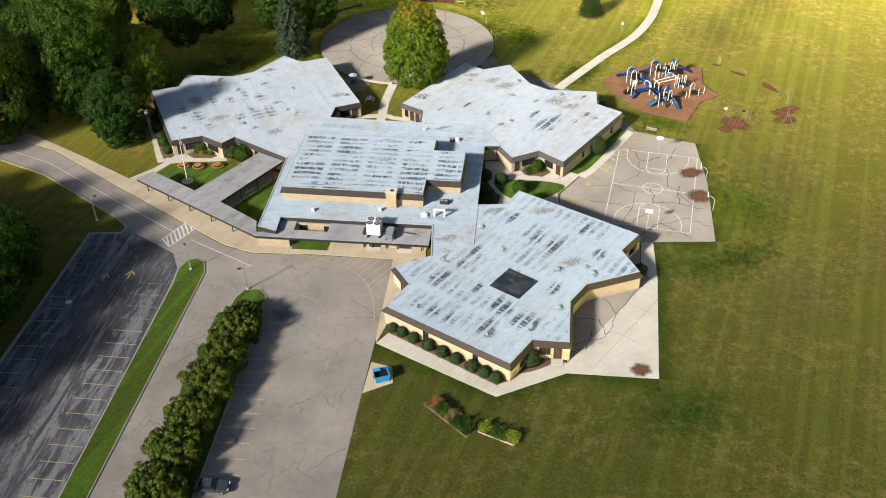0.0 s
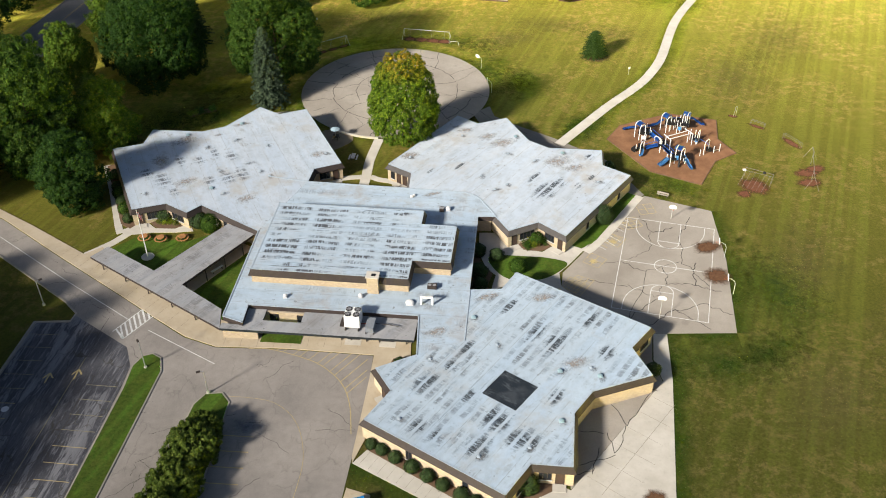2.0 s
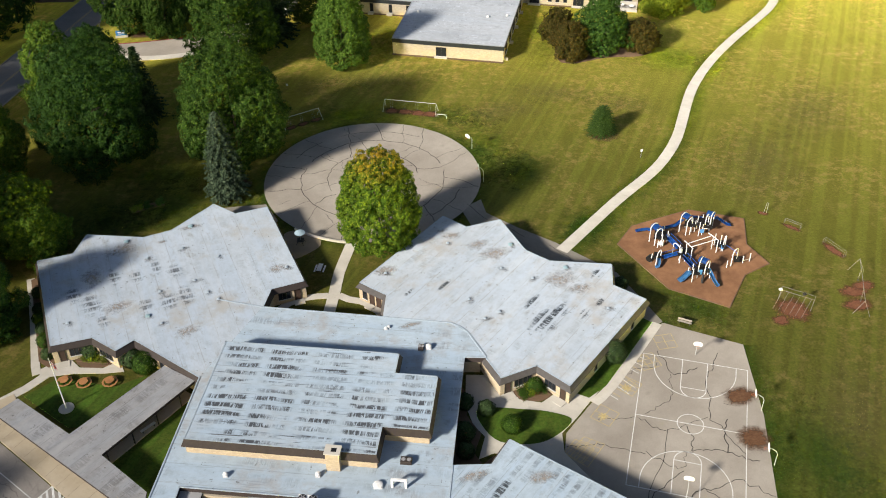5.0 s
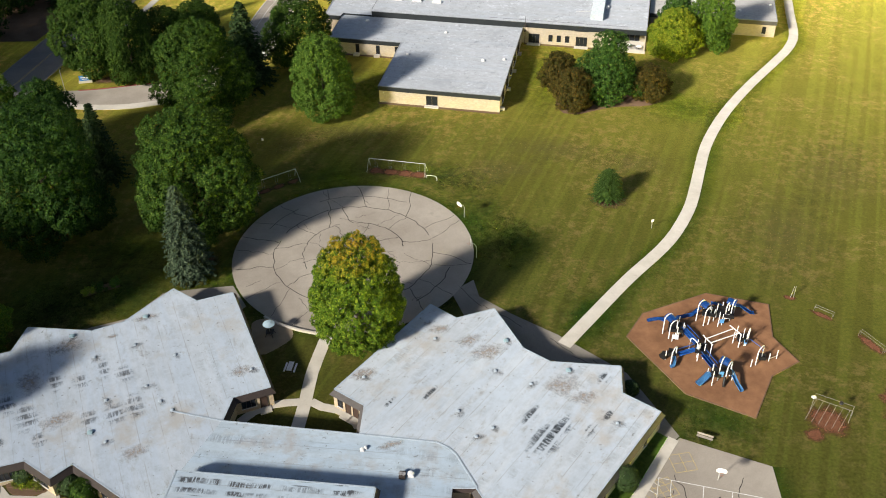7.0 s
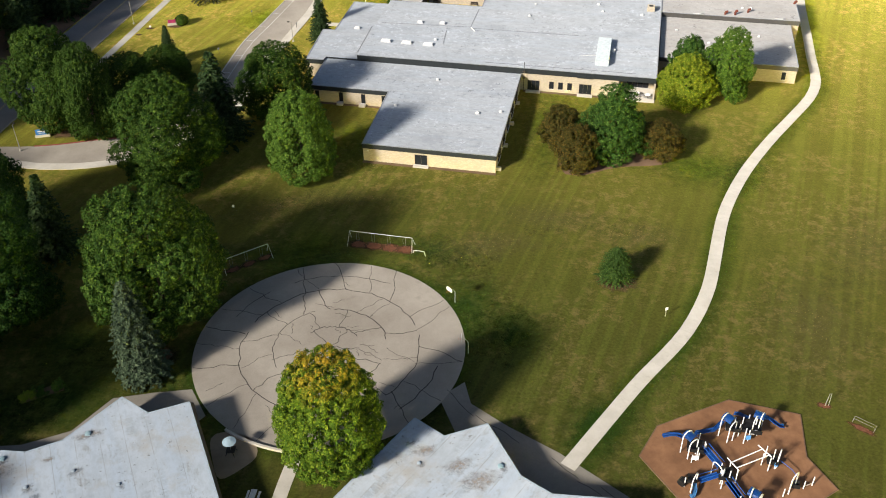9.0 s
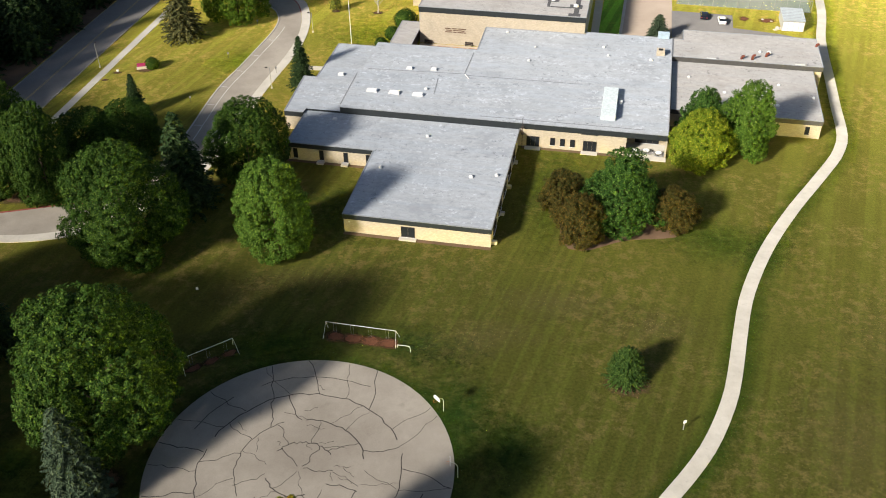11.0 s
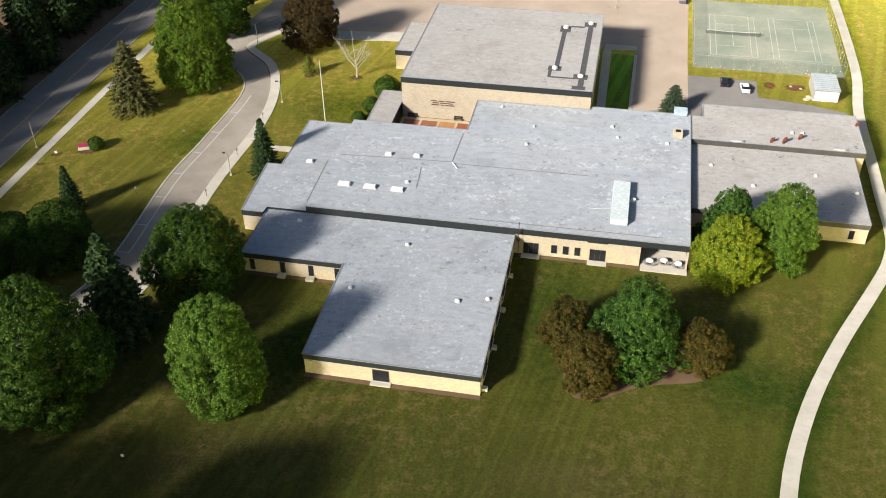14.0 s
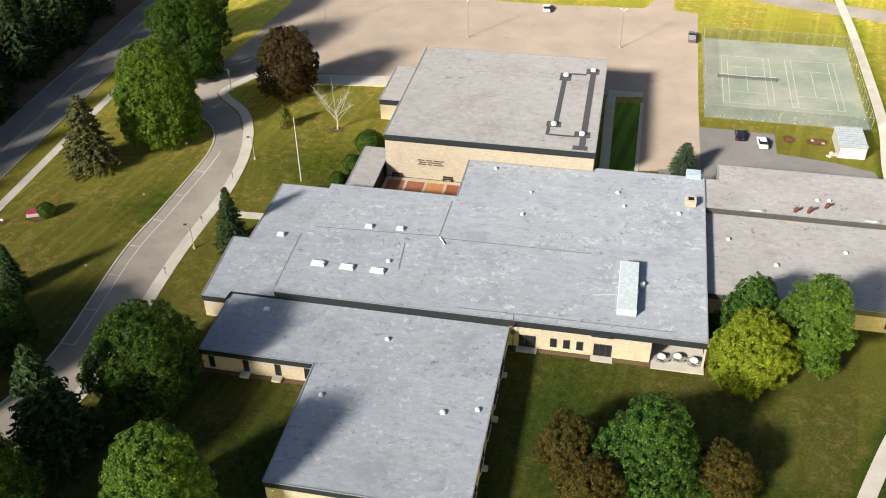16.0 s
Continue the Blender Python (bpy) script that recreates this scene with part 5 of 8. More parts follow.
for p, q in (((-5, 10.5), (0.5, 12.2)), ((0.5, 12.2), (4.6, 11)), ((4.6, 11), (10.2, 14.2)), ((10.2, 14.2), (15.8, 9.5)), ((10.2, 14.2), (9.6, 24)), ((9.6, 24), (11.5, 28)), ((4.6, 11), (3.2, -2)), ((3.2, -2), (6.6, 4.5)), ((6.6, 4.5), (8, 8)), ((8, 8), (12.8, 8.8)), ((12.8, 8.8), (17, 8.4)), ((12.8, 8.8), (12.2, 15)),
             ((-4, 6.0), (2.0, 6.4)), ((2.0, 6.4), (6.6, 4.5)), ((-8.5, 4.5), (-4, 6)), ((10, 2), (15.6, -1.6)), ((10, 2), (6.4, -3)), ((15, 4.6), (19, 3)), ((15, 4.6), (10, 2)), ((4.6, 17), (4.8, 22)), ((4.8, 22), (1.8, 26.5)), ((4.8, 22), (8, 24.4)), ((4.6, 17), (1.5, 13)), ((-2, 20.5), (2.0, 24)), ((12, 18), (15.4, 19.4)), ((8, 8), (7.6, 12.4))):
    strip_quads(bm, wander(rng, bb(*p), bb(*q), 0.4, 9), rng.uniform(0.07, 0.15), ZC)
for p, q in (((20, 106), (25, 108)), ((25, 108), (27.5, 112.8)), ((27.5, 112.8), (26, 117)), ((25, 108), (24, 111.5)), ((24, 111.5), (20, 112)), ((27.5, 112.8), (32, 119)), ((28.8, 122), (33, 119.6)), ((29, 127), (33, 124)), ((21.5, 104.5), (23, 109)), ((19.2, 104.5), (22, 105.6))):
    strip_quads(bm, wander(rng, p, q, 0.3, 6), 0.1, 0.064)
for p, q in (((10, 203), (14, 198)), ((14, 198), (20, 193)), ((16, 195.6), (18, 191)), ((24, 190), (27, 186)), ((30, 185), (34, 180)), ((27, 186), (30, 183))):
    strip_quads(bm, wander(rng, p, q, 0.3, 6), 0.09, 0.03)
tagged(part("crack_lines", bm, CRACK), "dark jagged cracks across the ball court and apron", "cracks", kind="stuff")
bm = bmesh.new()
for k in range(16):
    p = (rng.uniform(-30, -14), rng.uniform(80, 126))
    q = (p[0] + rng.uniform(-6, 6), p[1] + rng.uniform(-5, 5))
    strip_quads(bm, wander(rng, p, q, 0.35, 8), 0.05, 0.026)
for k in range(30):
    y = rng.uniform(80, 132)
    x = -64 + (y - 104) * 0.13 + rng.uniform(0, 14)
    q = (x + rng.uniform(-5, 5), y + rng.uniform(-2, 2)) if k % 2 else (x + 1.0, y + rng.uniform(4, 12))
    strip_quads(bm, wander(rng, (x, y), q, 0.2, 8), 0.07, 0.032)
for k in range(22):
    y = rng.uniform(90, 165)
    p = (-42 - max(0, y - 125) * 0.9 + rng.uniform(-1, 3), y)
    strip_quads(bm, wander(rng, p, (p[0] + rng.uniform(-5, 5), p[1] + rng.uniform(-4, 4)), 0.3, 7), 0.05, 0.026)
tagged(part("crack_lines", bm, CRACK), "fine dark cracks in the car park asphalt", "cracks", kind="stuff")

# painted lines
paint = thing("court_markings", 0, 0, 0, 0, "white painted ball court lines on asphalt", "court markings", kind="structure")


def painted(name, line, material, parent, width=0.1, z=0.04):
    bm = bmesh.new()
    strip_quads(bm, line, width, z)
    return part(name, bm, material, parent)


def bb_line(*pts):
    painted("court_line", [bb(*p) for p in pts], WHITE_LINE, paint, 0.11)


for a, b in (((0, 0), (15.24, 0)), ((15.24, 0), (15.24, 25.6)), ((15.24, 25.6), (0, 25.6)), ((0, 25.6), (0, 0)), ((0, 12.8), (15.24, 12.8))):
    bb_line(a, b)
bb_line(*arc(7.62, 12.8, 1.83, 0, 360, 28))
for y, s in ((0, 1), (25.6, -1)):
    bb_line((5.8, y), (5.8, y + s * 5.8))
    bb_line((9.44, y), (9.44, y + s * 5.8))
    bb_line((5.8, y + s * 5.8), (9.44, y + s * 5.8))
    bb_line(*[(u, y + s * v) for u, v in arc(7.62, 5.8, 1.83, 0, 180, 14)])
    bb_line(*([(13.6, y)] + [(u, y + s * v) for u, v in arc(7.62, 1.6, 5.98, 0, 180, 24)] + [(1.64, y)]))
games = thing("court_markings", 0, 0, 0, 0, "faded yellow painted playground games on asphalt", "court markings", kind="structure")
for cx, cy, deg, n in ((23.6, 143.8, 53, 3), (28.0, 150.2, 53, 2), (32.2, 155.9, 53, 3), (36.0, 160.9, 20, 3), (39.4, 165.2, 10, 2)):
    for k in range(n + 1):
        o = -1.5 + 3.0 * k / n
        for line in (((o, -1.5), (o, 1.5)), ((-1.5, o), (1.5, o))):
            painted("game_line", [turned(*p, cx, cy, deg) for p in line], YELLOW_LINE, games, 0.09)
marks = thing("car_park_markings", 0, 0, 0, 0, "faded yellow parking bay lines", "bay markings", kind="structure")
for k in range(16):
    y = 112.2 - 2.74 * k
    x = -28.9 + (y - 118.4) * 0.092
    painted("bay_line", [(x, y), (x + 4.9, y - 0.45)], YELLOW_LINE, marks, 0.15, 0.03)
for k in range(20):
    y = 121.5 - 2.9 * k
    x = -45.6 + (y - 121.5) * 0.112
    painted("bay_line", [(x - 5.2, y + 0.8), (x - 0.3, y + 0.2)], YELLOW_LINE if k > 3 else PALE_YELLOW, marks, 0.1, 0.036)
    y = 133.5 - 2.9 * k
    x = -62.6 + (y - 136) * 0.131
    painted("bay_line", [(x + 0.3, y), (x + 4.8, y - 0.3)], YELLOW_LINE if k > 4 else PALE_YELLOW, marks, 0.1, 0.036)
painted("lane_line", [(-52.5, 128), (-55.5, 106), (-60.0, 72)], PALE_YELLOW, marks, 0.11, 0.036)
HATCH = smooth_line([(-28.0, 129.6), (-24.5, 129.3), (-19.0, 127.2), (-15.8, 125.1), (-13.0, 121.7), (-11.6, 117.6), (-11.0, 112.0)], 0.5)
painted("curve_line", HATCH, YELLOW_LINE, marks, 0.12, 0.03)
for k in range(12):
    a = HATCH[9 + int(2.6 * k)]
    reach = min((128.0 - 0.12 * (a[0] + 12) - a[1]) / 0.78, (-9.5 - a[0]) / 0.63)
    painted("hatch_line", [a, (a[0] + 0.63 * reach, a[1] + 0.78 * reach)], YELLOW_LINE, marks, 0.11, 0.03)
painted("curve_line", smooth_line([(-29.4, 119.6), (-23, 118.4), (-19.0, 114.5), (-17.2, 108), (-17.8, 101)], 1), YELLOW_LINE, marks, 0.06, 0.03)
road_marks = thing("road_markings", 0, 0, 0, 0, "white painted crossing and edge line on the drive", "road markings", kind="structure")
cross_low = lambda s: (-47.9 + 0.551 * s, 132.1 + 0.833 * s)
cross_high = lambda s: (-50.0 + 0.549 * s, 133.8 + 0.837 * s)
for k in range(9):
    s = -0.9 + 0.92 * k
    painted("crossing_bar", [cross_low(max(s, 0)), cross_high(min(s + 1.6, 7.6))], WHITE_LINE, road_marks, 0.3, 0.036)
for edge in (cross_low, cross_high):
    painted("crossing_edge", [edge(0), edge(7.6)], WHITE_LINE, road_marks, 0.16, 0.0375)
painted("lane_line", [(-112, 171.2), (-90, 166.4), (-77.8, 160.0), (-61.9, 147.2), (-48.2, 136.6)], WHITE_LINE, road_marks, 0.11, 0.03)
painted("lane_line", [(-44.4, 134.0), (-32.6, 126.3)], WHITE_LINE, road_marks, 0.12, 0.03)
lane = [p for p in offset_line(drive_in, -2.3) if 296 < p[1] < 356]
painted("lane_line", lane, WHITE_LINE, road_marks, 0.12, 0.035)
for i in range(0, len(lane) - 1, 4):
    inner = [p for p in drive_in if 296 < p[1] < 356]
    painted("lane_bar", [lane[i], inner[min(i, len(inner) - 1)]], WHITE_LINE, road_marks, 0.12, 0.036)

# tennis courts
tn = lambda u, v: turned(u, v, 79.8, 372.9, -12.3)
flat("pavement_tennis", [tn(-4.2, -7.6), tn(29.6, -7.6), tn(29.6, 33.2), tn(-4.2, 33.2)], 0.03, TENNIS, "worn grey-green tennis courts", "tennis court")
tennis = thing("court_markings", 0, 0, 0, 0, "white painted tennis court lines", "court markings", kind="structure")
for u0 in (0.0, 14.6):
    w, h, s = 10.97, 23.77, 1.37
    for a, b in (((0, 0), (w, 0)), ((w, 0), (w, h)), ((w, h), (0, h)), ((0, h), (0, 0)), ((s, 0), (s, h)), ((w - s, 0), (w - s, h)), ((s, 5.49), (w - s, 5.49)), ((s, 18.28), (w - s, 18.28)), ((w / 2, 5.49), (w / 2, 18.28))):
        painted("court_line", [tn(u0 + a[0], a[1]), tn(u0 + b[0], b[1])], FADED_LINE, tennis, 0.12, 0.04)

# faded arrows and the blue of a reserved bay
scuffs("trim_blue_bay", [(-25.7, 113.7, 2.7, 2.0, -5)], "faded blue paint of a reserved parking bay", 0.031, earth_material("faded_blue_paint", (0.1, 0.16, 0.23), (0.16, 0.22, 0.29), 0.6))
for x, y in ((-57.0, 124.0), (-52.9, 124.7)):
    painted("arrow_line", [(x - 0.1, y - 1.3), (x + 0.1, y + 0.5)], YELLOW_LINE, marks, 0.22, 0.037)
    for side in (-0.75, 0.75):
        painted("arrow_line", [(x + 0.1 + side, y - 0.3), (x + 0.12, y + 0.75)], YELLOW_LINE, marks, 0.24, 0.039 + 0.001 * (side > 0))
# yards of dark lush grass round the covered walk
flat("ground_flag_yard", [(-56.0, 155.4), (-51.6, 159.4), (-43.4, 157.0), (-38.6, 159.6), (-45.6, 149.4), (-47.6, 149.2)], 0.03, LUSH, "dark lush lawn with the flagpole beside the covered walk", "lawn")
flat("ground_walk_yard", [(-39.7, 142.6), (-31.2, 154.4), (-33.2, 136.4)], 0.03, LUSH, "small triangle of dark lush grass beside the covered walk", "lawn")
flat("ground_maple_yard", [(-22, 177), (-17.4, 177.8), (-25.4, 197.4), (-14, 195.0), (4, 195.4), (-8.4, 177.2), (-13, 174.6)], 0.01, GRASS, "shaded olive lawn between two wings", "lawn")
# rusty splash-worn earth along the cream brick walls
for p, q in (((0, 0), (26.8, 0)), ((27.6, 35.1), (56.2, 35.1)), ((-17.9, 21.9), (0, 21.9))):
    a, b = nv(p)[0], nv(q)[0]
    n = 14
    line = [(a[0] + (b[0] - a[0]) * k / n, a[1] + (b[1] - a[1]) * k / n) for k in range(n + 1)]
    setting("ground_wall_earth", ribbon(line, 0.8, -0.1, 0.014, side=-0.35), MULCH, "strip of bare brown earth along the school wall", "bare earth")
# grid game beside the court
for k in range(6):
    f = k / 5
    painted("game_line", [(24.6 - 2.9 * f, 146.3 - 3.1 * f), (27.2 - 2.8 * f, 144.9 - 3.9 * f)], YELLOW_LINE, games, 0.08)
for k in range(4):
    f = k / 3
    painted("game_line", [(24.6 + 2.6 * f, 146.3 - 1.4 * f), (21.7 + 2.7 * f, 143.2 - 2.2 * f)], YELLOW_LINE, games, 0.08)

# rungs painted along the court's edge
for a, b in (((32.6, 159.8), (34.2, 158.4)), ((33.5, 161.2), (35.1, 159.9)), ((34.3, 162.4), (35.7, 161.3)), ((31.2, 157.7), (33.2, 155.4)), ((30.1, 156.4), (32.1, 154.2)), ((28.8, 154.6), (30.3, 153.2))):
    painted("game_line", [a, b], WHITE_LINE, games, 0.1)
    painted("game_line", [(a[0] + 0.4, a[1] + 0.5), (b[0] + 0.4, b[1] + 0.5)], YELLOW_LINE, games, 0.1)
for x, y in ((27.7, 150.0), (31.9, 155.5)):
    for k in range(4):
        painted("game_line", [turned(-0.7, 0, x, y, 45 * k + 8), turned(0.7, 0, x, y, 45 * k + 8)], YELLOW_LINE, games, 0.22, 0.041 + 0.001 * k)

# lush grass strip and narrow walk beside the east wing
flat("ground_wing_strip", [(36.6, 170.9), (38.2, 169.6), (29.0, 155.9), (26.2, 153.6), (24.4, 154.6)], 0.075, LUSH, "strip of lush grass along the east wing wall", "lawn")
slab_path("pavement_wing_walk", [(39.0, 169.4), (29.8, 155.8), (26.8, 152.6)], 1.5, 1.6, CONCRETE, "narrow concrete walk between the east wing and the court")

for spot in ((57, 141, 7, 12, 8), (52, 128, 6, 4, 20), (45, 125, 9, 5, 0), (34, 92, 9, 6, 10), (40, 168, 5, 5, 40), (46, 173, 7, 4, -30), (31, 196, 6, 5, 30)):
    scuffs("ground_green_drift", [spot], "greener drift in the lawn beside the court", 0.008, GREEN_DRIFT)
# the last four spots put the deep green of tree shade into the colour
for spot in ((14, 222, 7, 12, 20), (8, 236, 10, 5, -20), (-14, 237, 14, 5, 8), (20, 215, 6, 8, 0), (-46, 202, 13, 9, 20), (-57, 199, 10, 8, 10), (-31, 202, 6, 6, 0), (-48, 214, 12, 6, 0)):
    scuffs("ground_green_drift", [spot], "greener drift in the lawn round the play pad", 0.008, GREEN_DRIFT)
for spot in ((34, 280, 9, 20, -12), (60, 262, 14, 7, -20), (-8, 272, 10, 12, -12), (-34, 336, 12, 8, 20), (-6, 350, 12, 12, 0)):
    scuffs("ground_green_drift", [spot], "greener drift in the lawn beside the school", 0.008, GREEN_DRIFT)
for spot in ((-22, 250, 10, 5, 20), (-10, 253, 12, 4, 0), (18, 238, 11, 5, 10), (30, 246, 12, 5, -10), (44, 240, 9, 5, 0), (68, 216, 16, 9, 70), (84, 236, 16, 10, 60), (64, 150, 12, 7, 70), (58, 118, 12, 8, 50), (76, 130, 14, 8, 60)):
    scuffs("ground_dry_drift", [spot], "dry tan drift in the lawn", 0.011, DRY_DRIFT)

# joints in the concrete round the front wing and along the front
joints = thing("paving_joints", 0, 0, 0, 0, "dark joints between poured concrete panels", "paving joints", kind="structure")
d, n = Vector((0.63, 0.777)), Vector((0.777, -0.63))
o = Vector((18.6, 101.6))
painted("joint", [tuple(o + n * 3.2 + d * 2.0), tuple(o + n * 3.2 + d * 22.0)], JOINT, joints, 0.05, 0.066)
for k in range(6):
    a = o + d * (3.4 + 3.6 * k)
    painted("joint", [tuple(a + n * 0.1), tuple(a + n * (3.2 + max(0.0, min(3.4, 4.6 - 0.8 * k))))], JOINT, joints, 0.035, 0.067)
e = Vector((-17.9, 11.6)).normalized()
w = Vector((e.y, -e.x))
for k in range(14):
    a = Vector((7.4, 95.5)) + e * (0.8 + 1.5 * k)
    painted("joint", [tuple(a + w * 0.15), tuple(a + w * 2.6)], JOINT, joints, 0.035, 0.067)
for k in range(9):
    x = -32.0 + 2.6 * k
    painted("joint", [(x, 129.9 - 0.06 * k), (x + 0.2, 132.6)], JOINT, joints, 0.035, 0.127)
for k in range(13):
    a = Vector((-40.0, 133.9)) + Vector((-0.77, 0.64)) * 2.6 * k
    painted("joint", [tuple(a), tuple(a + Vector((1.6, 2.6)))], JOINT, joints, 0.035, 0.127)


# ---- trees ----
def leaf_mesh(name, centres, normals, size, material, seed, stretch=1.0):
    """Many small leaf sprays, each a bent four-sided card, as one mesh."""
    rng = np.random.default_rng(seed)
    n = len(centres)
    out = normals + rng.normal(0, 0.36, (n, 3))
    out /= np.linalg.norm(out, axis=1)[:, None] + 1e-9
    side = np.cross(out, rng.normal(0, 1, (n, 3)))
    side /= np.linalg.norm(side, axis=1)[:, None] + 1e-9
    up = np.cross(out, side)
    s = (size * rng.uniform(0.6, 1.35, n))[:, None]
    bend = out * s * 0.25
    v = np.stack([centres - side * s * stretch, centres - up * s * 0.55 + bend, centres + side * s * stretch, centres + up * s * 0.55 + bend], 1).reshape(-1, 3)
    f = np.arange(4 * n).reshape(n, 4)
    me = bpy.data.meshes.new(name)
    me.from_pydata(v.tolist(), [], f.tolist())
    me.materials.append(material)
    return me


def crown_points(rng, tufts, width, low, high, shape, lobes, per, neat=False):
    """Leaf places on a crown of lobes clad in leafy tufts: shape gives the radius by height. Also the places of inner shade leaves."""
    h = (np.arange(lobes) + rng.uniform(0.1, 0.9, lobes)) / lobes
    a = np.arange(lobes) * 2.39996 + rng.uniform(-0.5, 0.5, lobes)
    size = width * (rng.uniform(0.09, 0.12, lobes) if neat else rng.uniform(0.12, 0.2, lobes))
    rad = shape(h) * width / 2
    reach = np.maximum(rad - size * 0.9, 0) * (rng.uniform(0.98, 1.02, lobes) if neat else rng.uniform(0.72, 1.18, lobes))
    centre = np.stack([reach * np.cos(a), reach * np.sin(a), low + h * (high - low)], 1)
    centre[:, 2] = np.clip(centre[:, 2], low + size * 0.6, high - size * 0.9)

    def skin(count, shrink):
        """Places on the outside of all lobes together, with the way out."""
        pick = rng.choice(lobes, count, p=size ** 2 / np.sum(size ** 2))
        d = rng.normal(0, 1, (count, 3))
        d /= np.linalg.norm(d, axis=1)[:, None]
        p = centre[pick] + d * (size[pick] * shrink)[:, None] * np.array([1.0, 1.0, 0.9])
        keep = np.ones(count, bool)
        for c, r in zip(centre, size):
            keep &= np.linalg.norm((p - c) / np.array([1.0, 1.0, 0.9]), axis=1) > r * shrink * 0.93
        mid = np.array([0, 0, low + 0.45 * (high - low)])
        out = (p - mid) / np.array([width, width, high - low])
        out /= np.linalg.norm(out, axis=1)[:, None] + 1e-9
        keep &= np.sum(out * d, axis=1) > -0.15
        n = d * 0.65 + out * 0.5
        return p[keep], (n / np.linalg.norm(n, axis=1)[:, None])[keep]

    p, d = skin(tufts * 9, 1.0)
    # thin out to an even spacing of tufts
    grid = 1.02 * math.sqrt(len(p) and 3.0 * width * (high - low) / tufts)
    for _ in range(2):
        cell = np.floor(p / grid + rng.uniform(0, 1, 3)).astype(int)
        first = np.unique(cell, axis=0, return_index=True)[1]
        p, d = p[first], d[first]
        grid *= 0.72
    r = grid * rng.uniform(0.85, 1.35, len(p))
    p = p + d * (r * rng.uniform(-0.9, 0.7, len(p)))[:, None]
    which = np.repeat(np.arange(len(p)), per)
    e = rng.normal(0, 1, (len(which), 3))
    e /= np.linalg.norm(e, axis=1)[:, None]
    e = e + d[which] * 0.75 + np.array([0, 0, 0.15])
    e /= np.linalg.norm(e, axis=1)[:, None]
    leaf = p[which] + e * (r[which] * rng.uniform(0.45, 1.25, len(which)))[:, None]
    leaf[:, 2] = np.maximum(leaf[:, 2], low * 0.6)
    inner, way = skin(tufts * 4, 0.74)
    g, b = rng.uniform(0.05, 0.9, tufts * 2), rng.uniform(0, 2 * math.pi, tufts * 2)
    deep = shape(g) * width / 2 * rng.uniform(0.62, 0.76, tufts * 2)
    inner = np.concatenate([inner, np.stack([deep * np.cos(b), deep * np.sin(b), low + g * 0.95 * (high - low)], 1)])
    way = np.concatenate([way, np.stack([np.cos(b), np.sin(b), g - 0.3], 1)])
    return leaf, e * 0.85 + d[which] * 0.3 + np.array([0, 0, 0.15]), inner, way


SHAPES = {
    "round": lambda h: np.sqrt(np.clip(1 - (2 * h - 0.9) ** 2 / 1.25, 0.03, 1)),
    "oval": lambda h: np.clip(1.06 * np.sqrt(np.clip(1 - (2 * h - 0.75) ** 2 / 1.65, 0.02, 1)), 0.05, 1),
    "crown": lambda h: np.sqrt(np.clip(1 - (1.7 * h - 0.83) ** 2, 0.04, 1)),
    "broad": lambda h: np.sqrt(np.clip(1 - (1.6 * h - 0.55) ** 2, 0.04, 1)),
    "dome": lambda h: np.where(h < 0.28, 0.8 + 0.2 * h / 0.28, np.sqrt(np.clip(1 - ((h - 0.28) / 0.76) ** 2, 0.02, 1))),
    "cone": lambda h: np.clip(1.02 * (1 - h) ** 0.55, 0.05, 0.9 + 0.1 * h),
    "spire": lambda h: np.clip(1.06 * (1 - h) ** 0.82, 0.04, 0.86 + 0.4 * h),
    "egg": lambda h: np.clip(np.sqrt(np.clip(1 - (2 * h - 0.6) ** 2 / 2.1, 0.01, 1)), 0.06, 1),
}


def broadleaf(height, width, shape, material, seed, leaves, leaf, lobes, clear=1.6, name="tree", label="", category="tree", group="", neat=False, per=52):
    """A trunk with limbs under a crown of many leaf sprays."""
    rng = np.random.default_rng(seed)
    root = thing(name, 0, 0, 0, 0, label, category, group)
    base = max(0.12, height * 0.016)
    top = height * 0.72
    bm = tube([(0, 0, -0.2), (0.05, 0, clear * 0.5), (0.1, 0.05, clear), (0.0, 0.1, top * 0.6), (0.1, 0, top)], [base * 1.5, base, base * 0.9, base * 0.6, base * 0.15], sides=8)
    for k in range(7):
        a, z = k * 2.4 + rng.uniform(0, 1), clear + (top - clear) * (0.05 + 0.11 * k)
        r = width * 0.34 * rng.uniform(0.7, 1.0)
        r *= (0.6 if neat else 0.8) * float(SHAPES[shape](np.array([min(1.0, (z + 0.6 * r) / height)]))[0])
        tube([(0, 0, z), (r * 0.5 * math.cos(a), r * 0.5 * math.sin(a), z + r * 0.35), (r * math.cos(a), r * math.sin(a), z + r * 0.8)], [base * 0.5, base * 0.3, base * 0.08], bm, 6)
    part("trunk", bm, BARK, root)
    p, d, q, nq = crown_points(rng, max(30, leaves // per), width, clear * 0.75, height, SHAPES[shape], lobes, per, neat)
    me = leaf_mesh("crown", np.concatenate([p, q]), np.concatenate([d, nq]), np.concatenate([np.full(len(p), leaf), np.full(len(q), leaf * 2.2)]), material, seed + 1)
    crown = new("crown", me)
    crown.parent = root
    return root


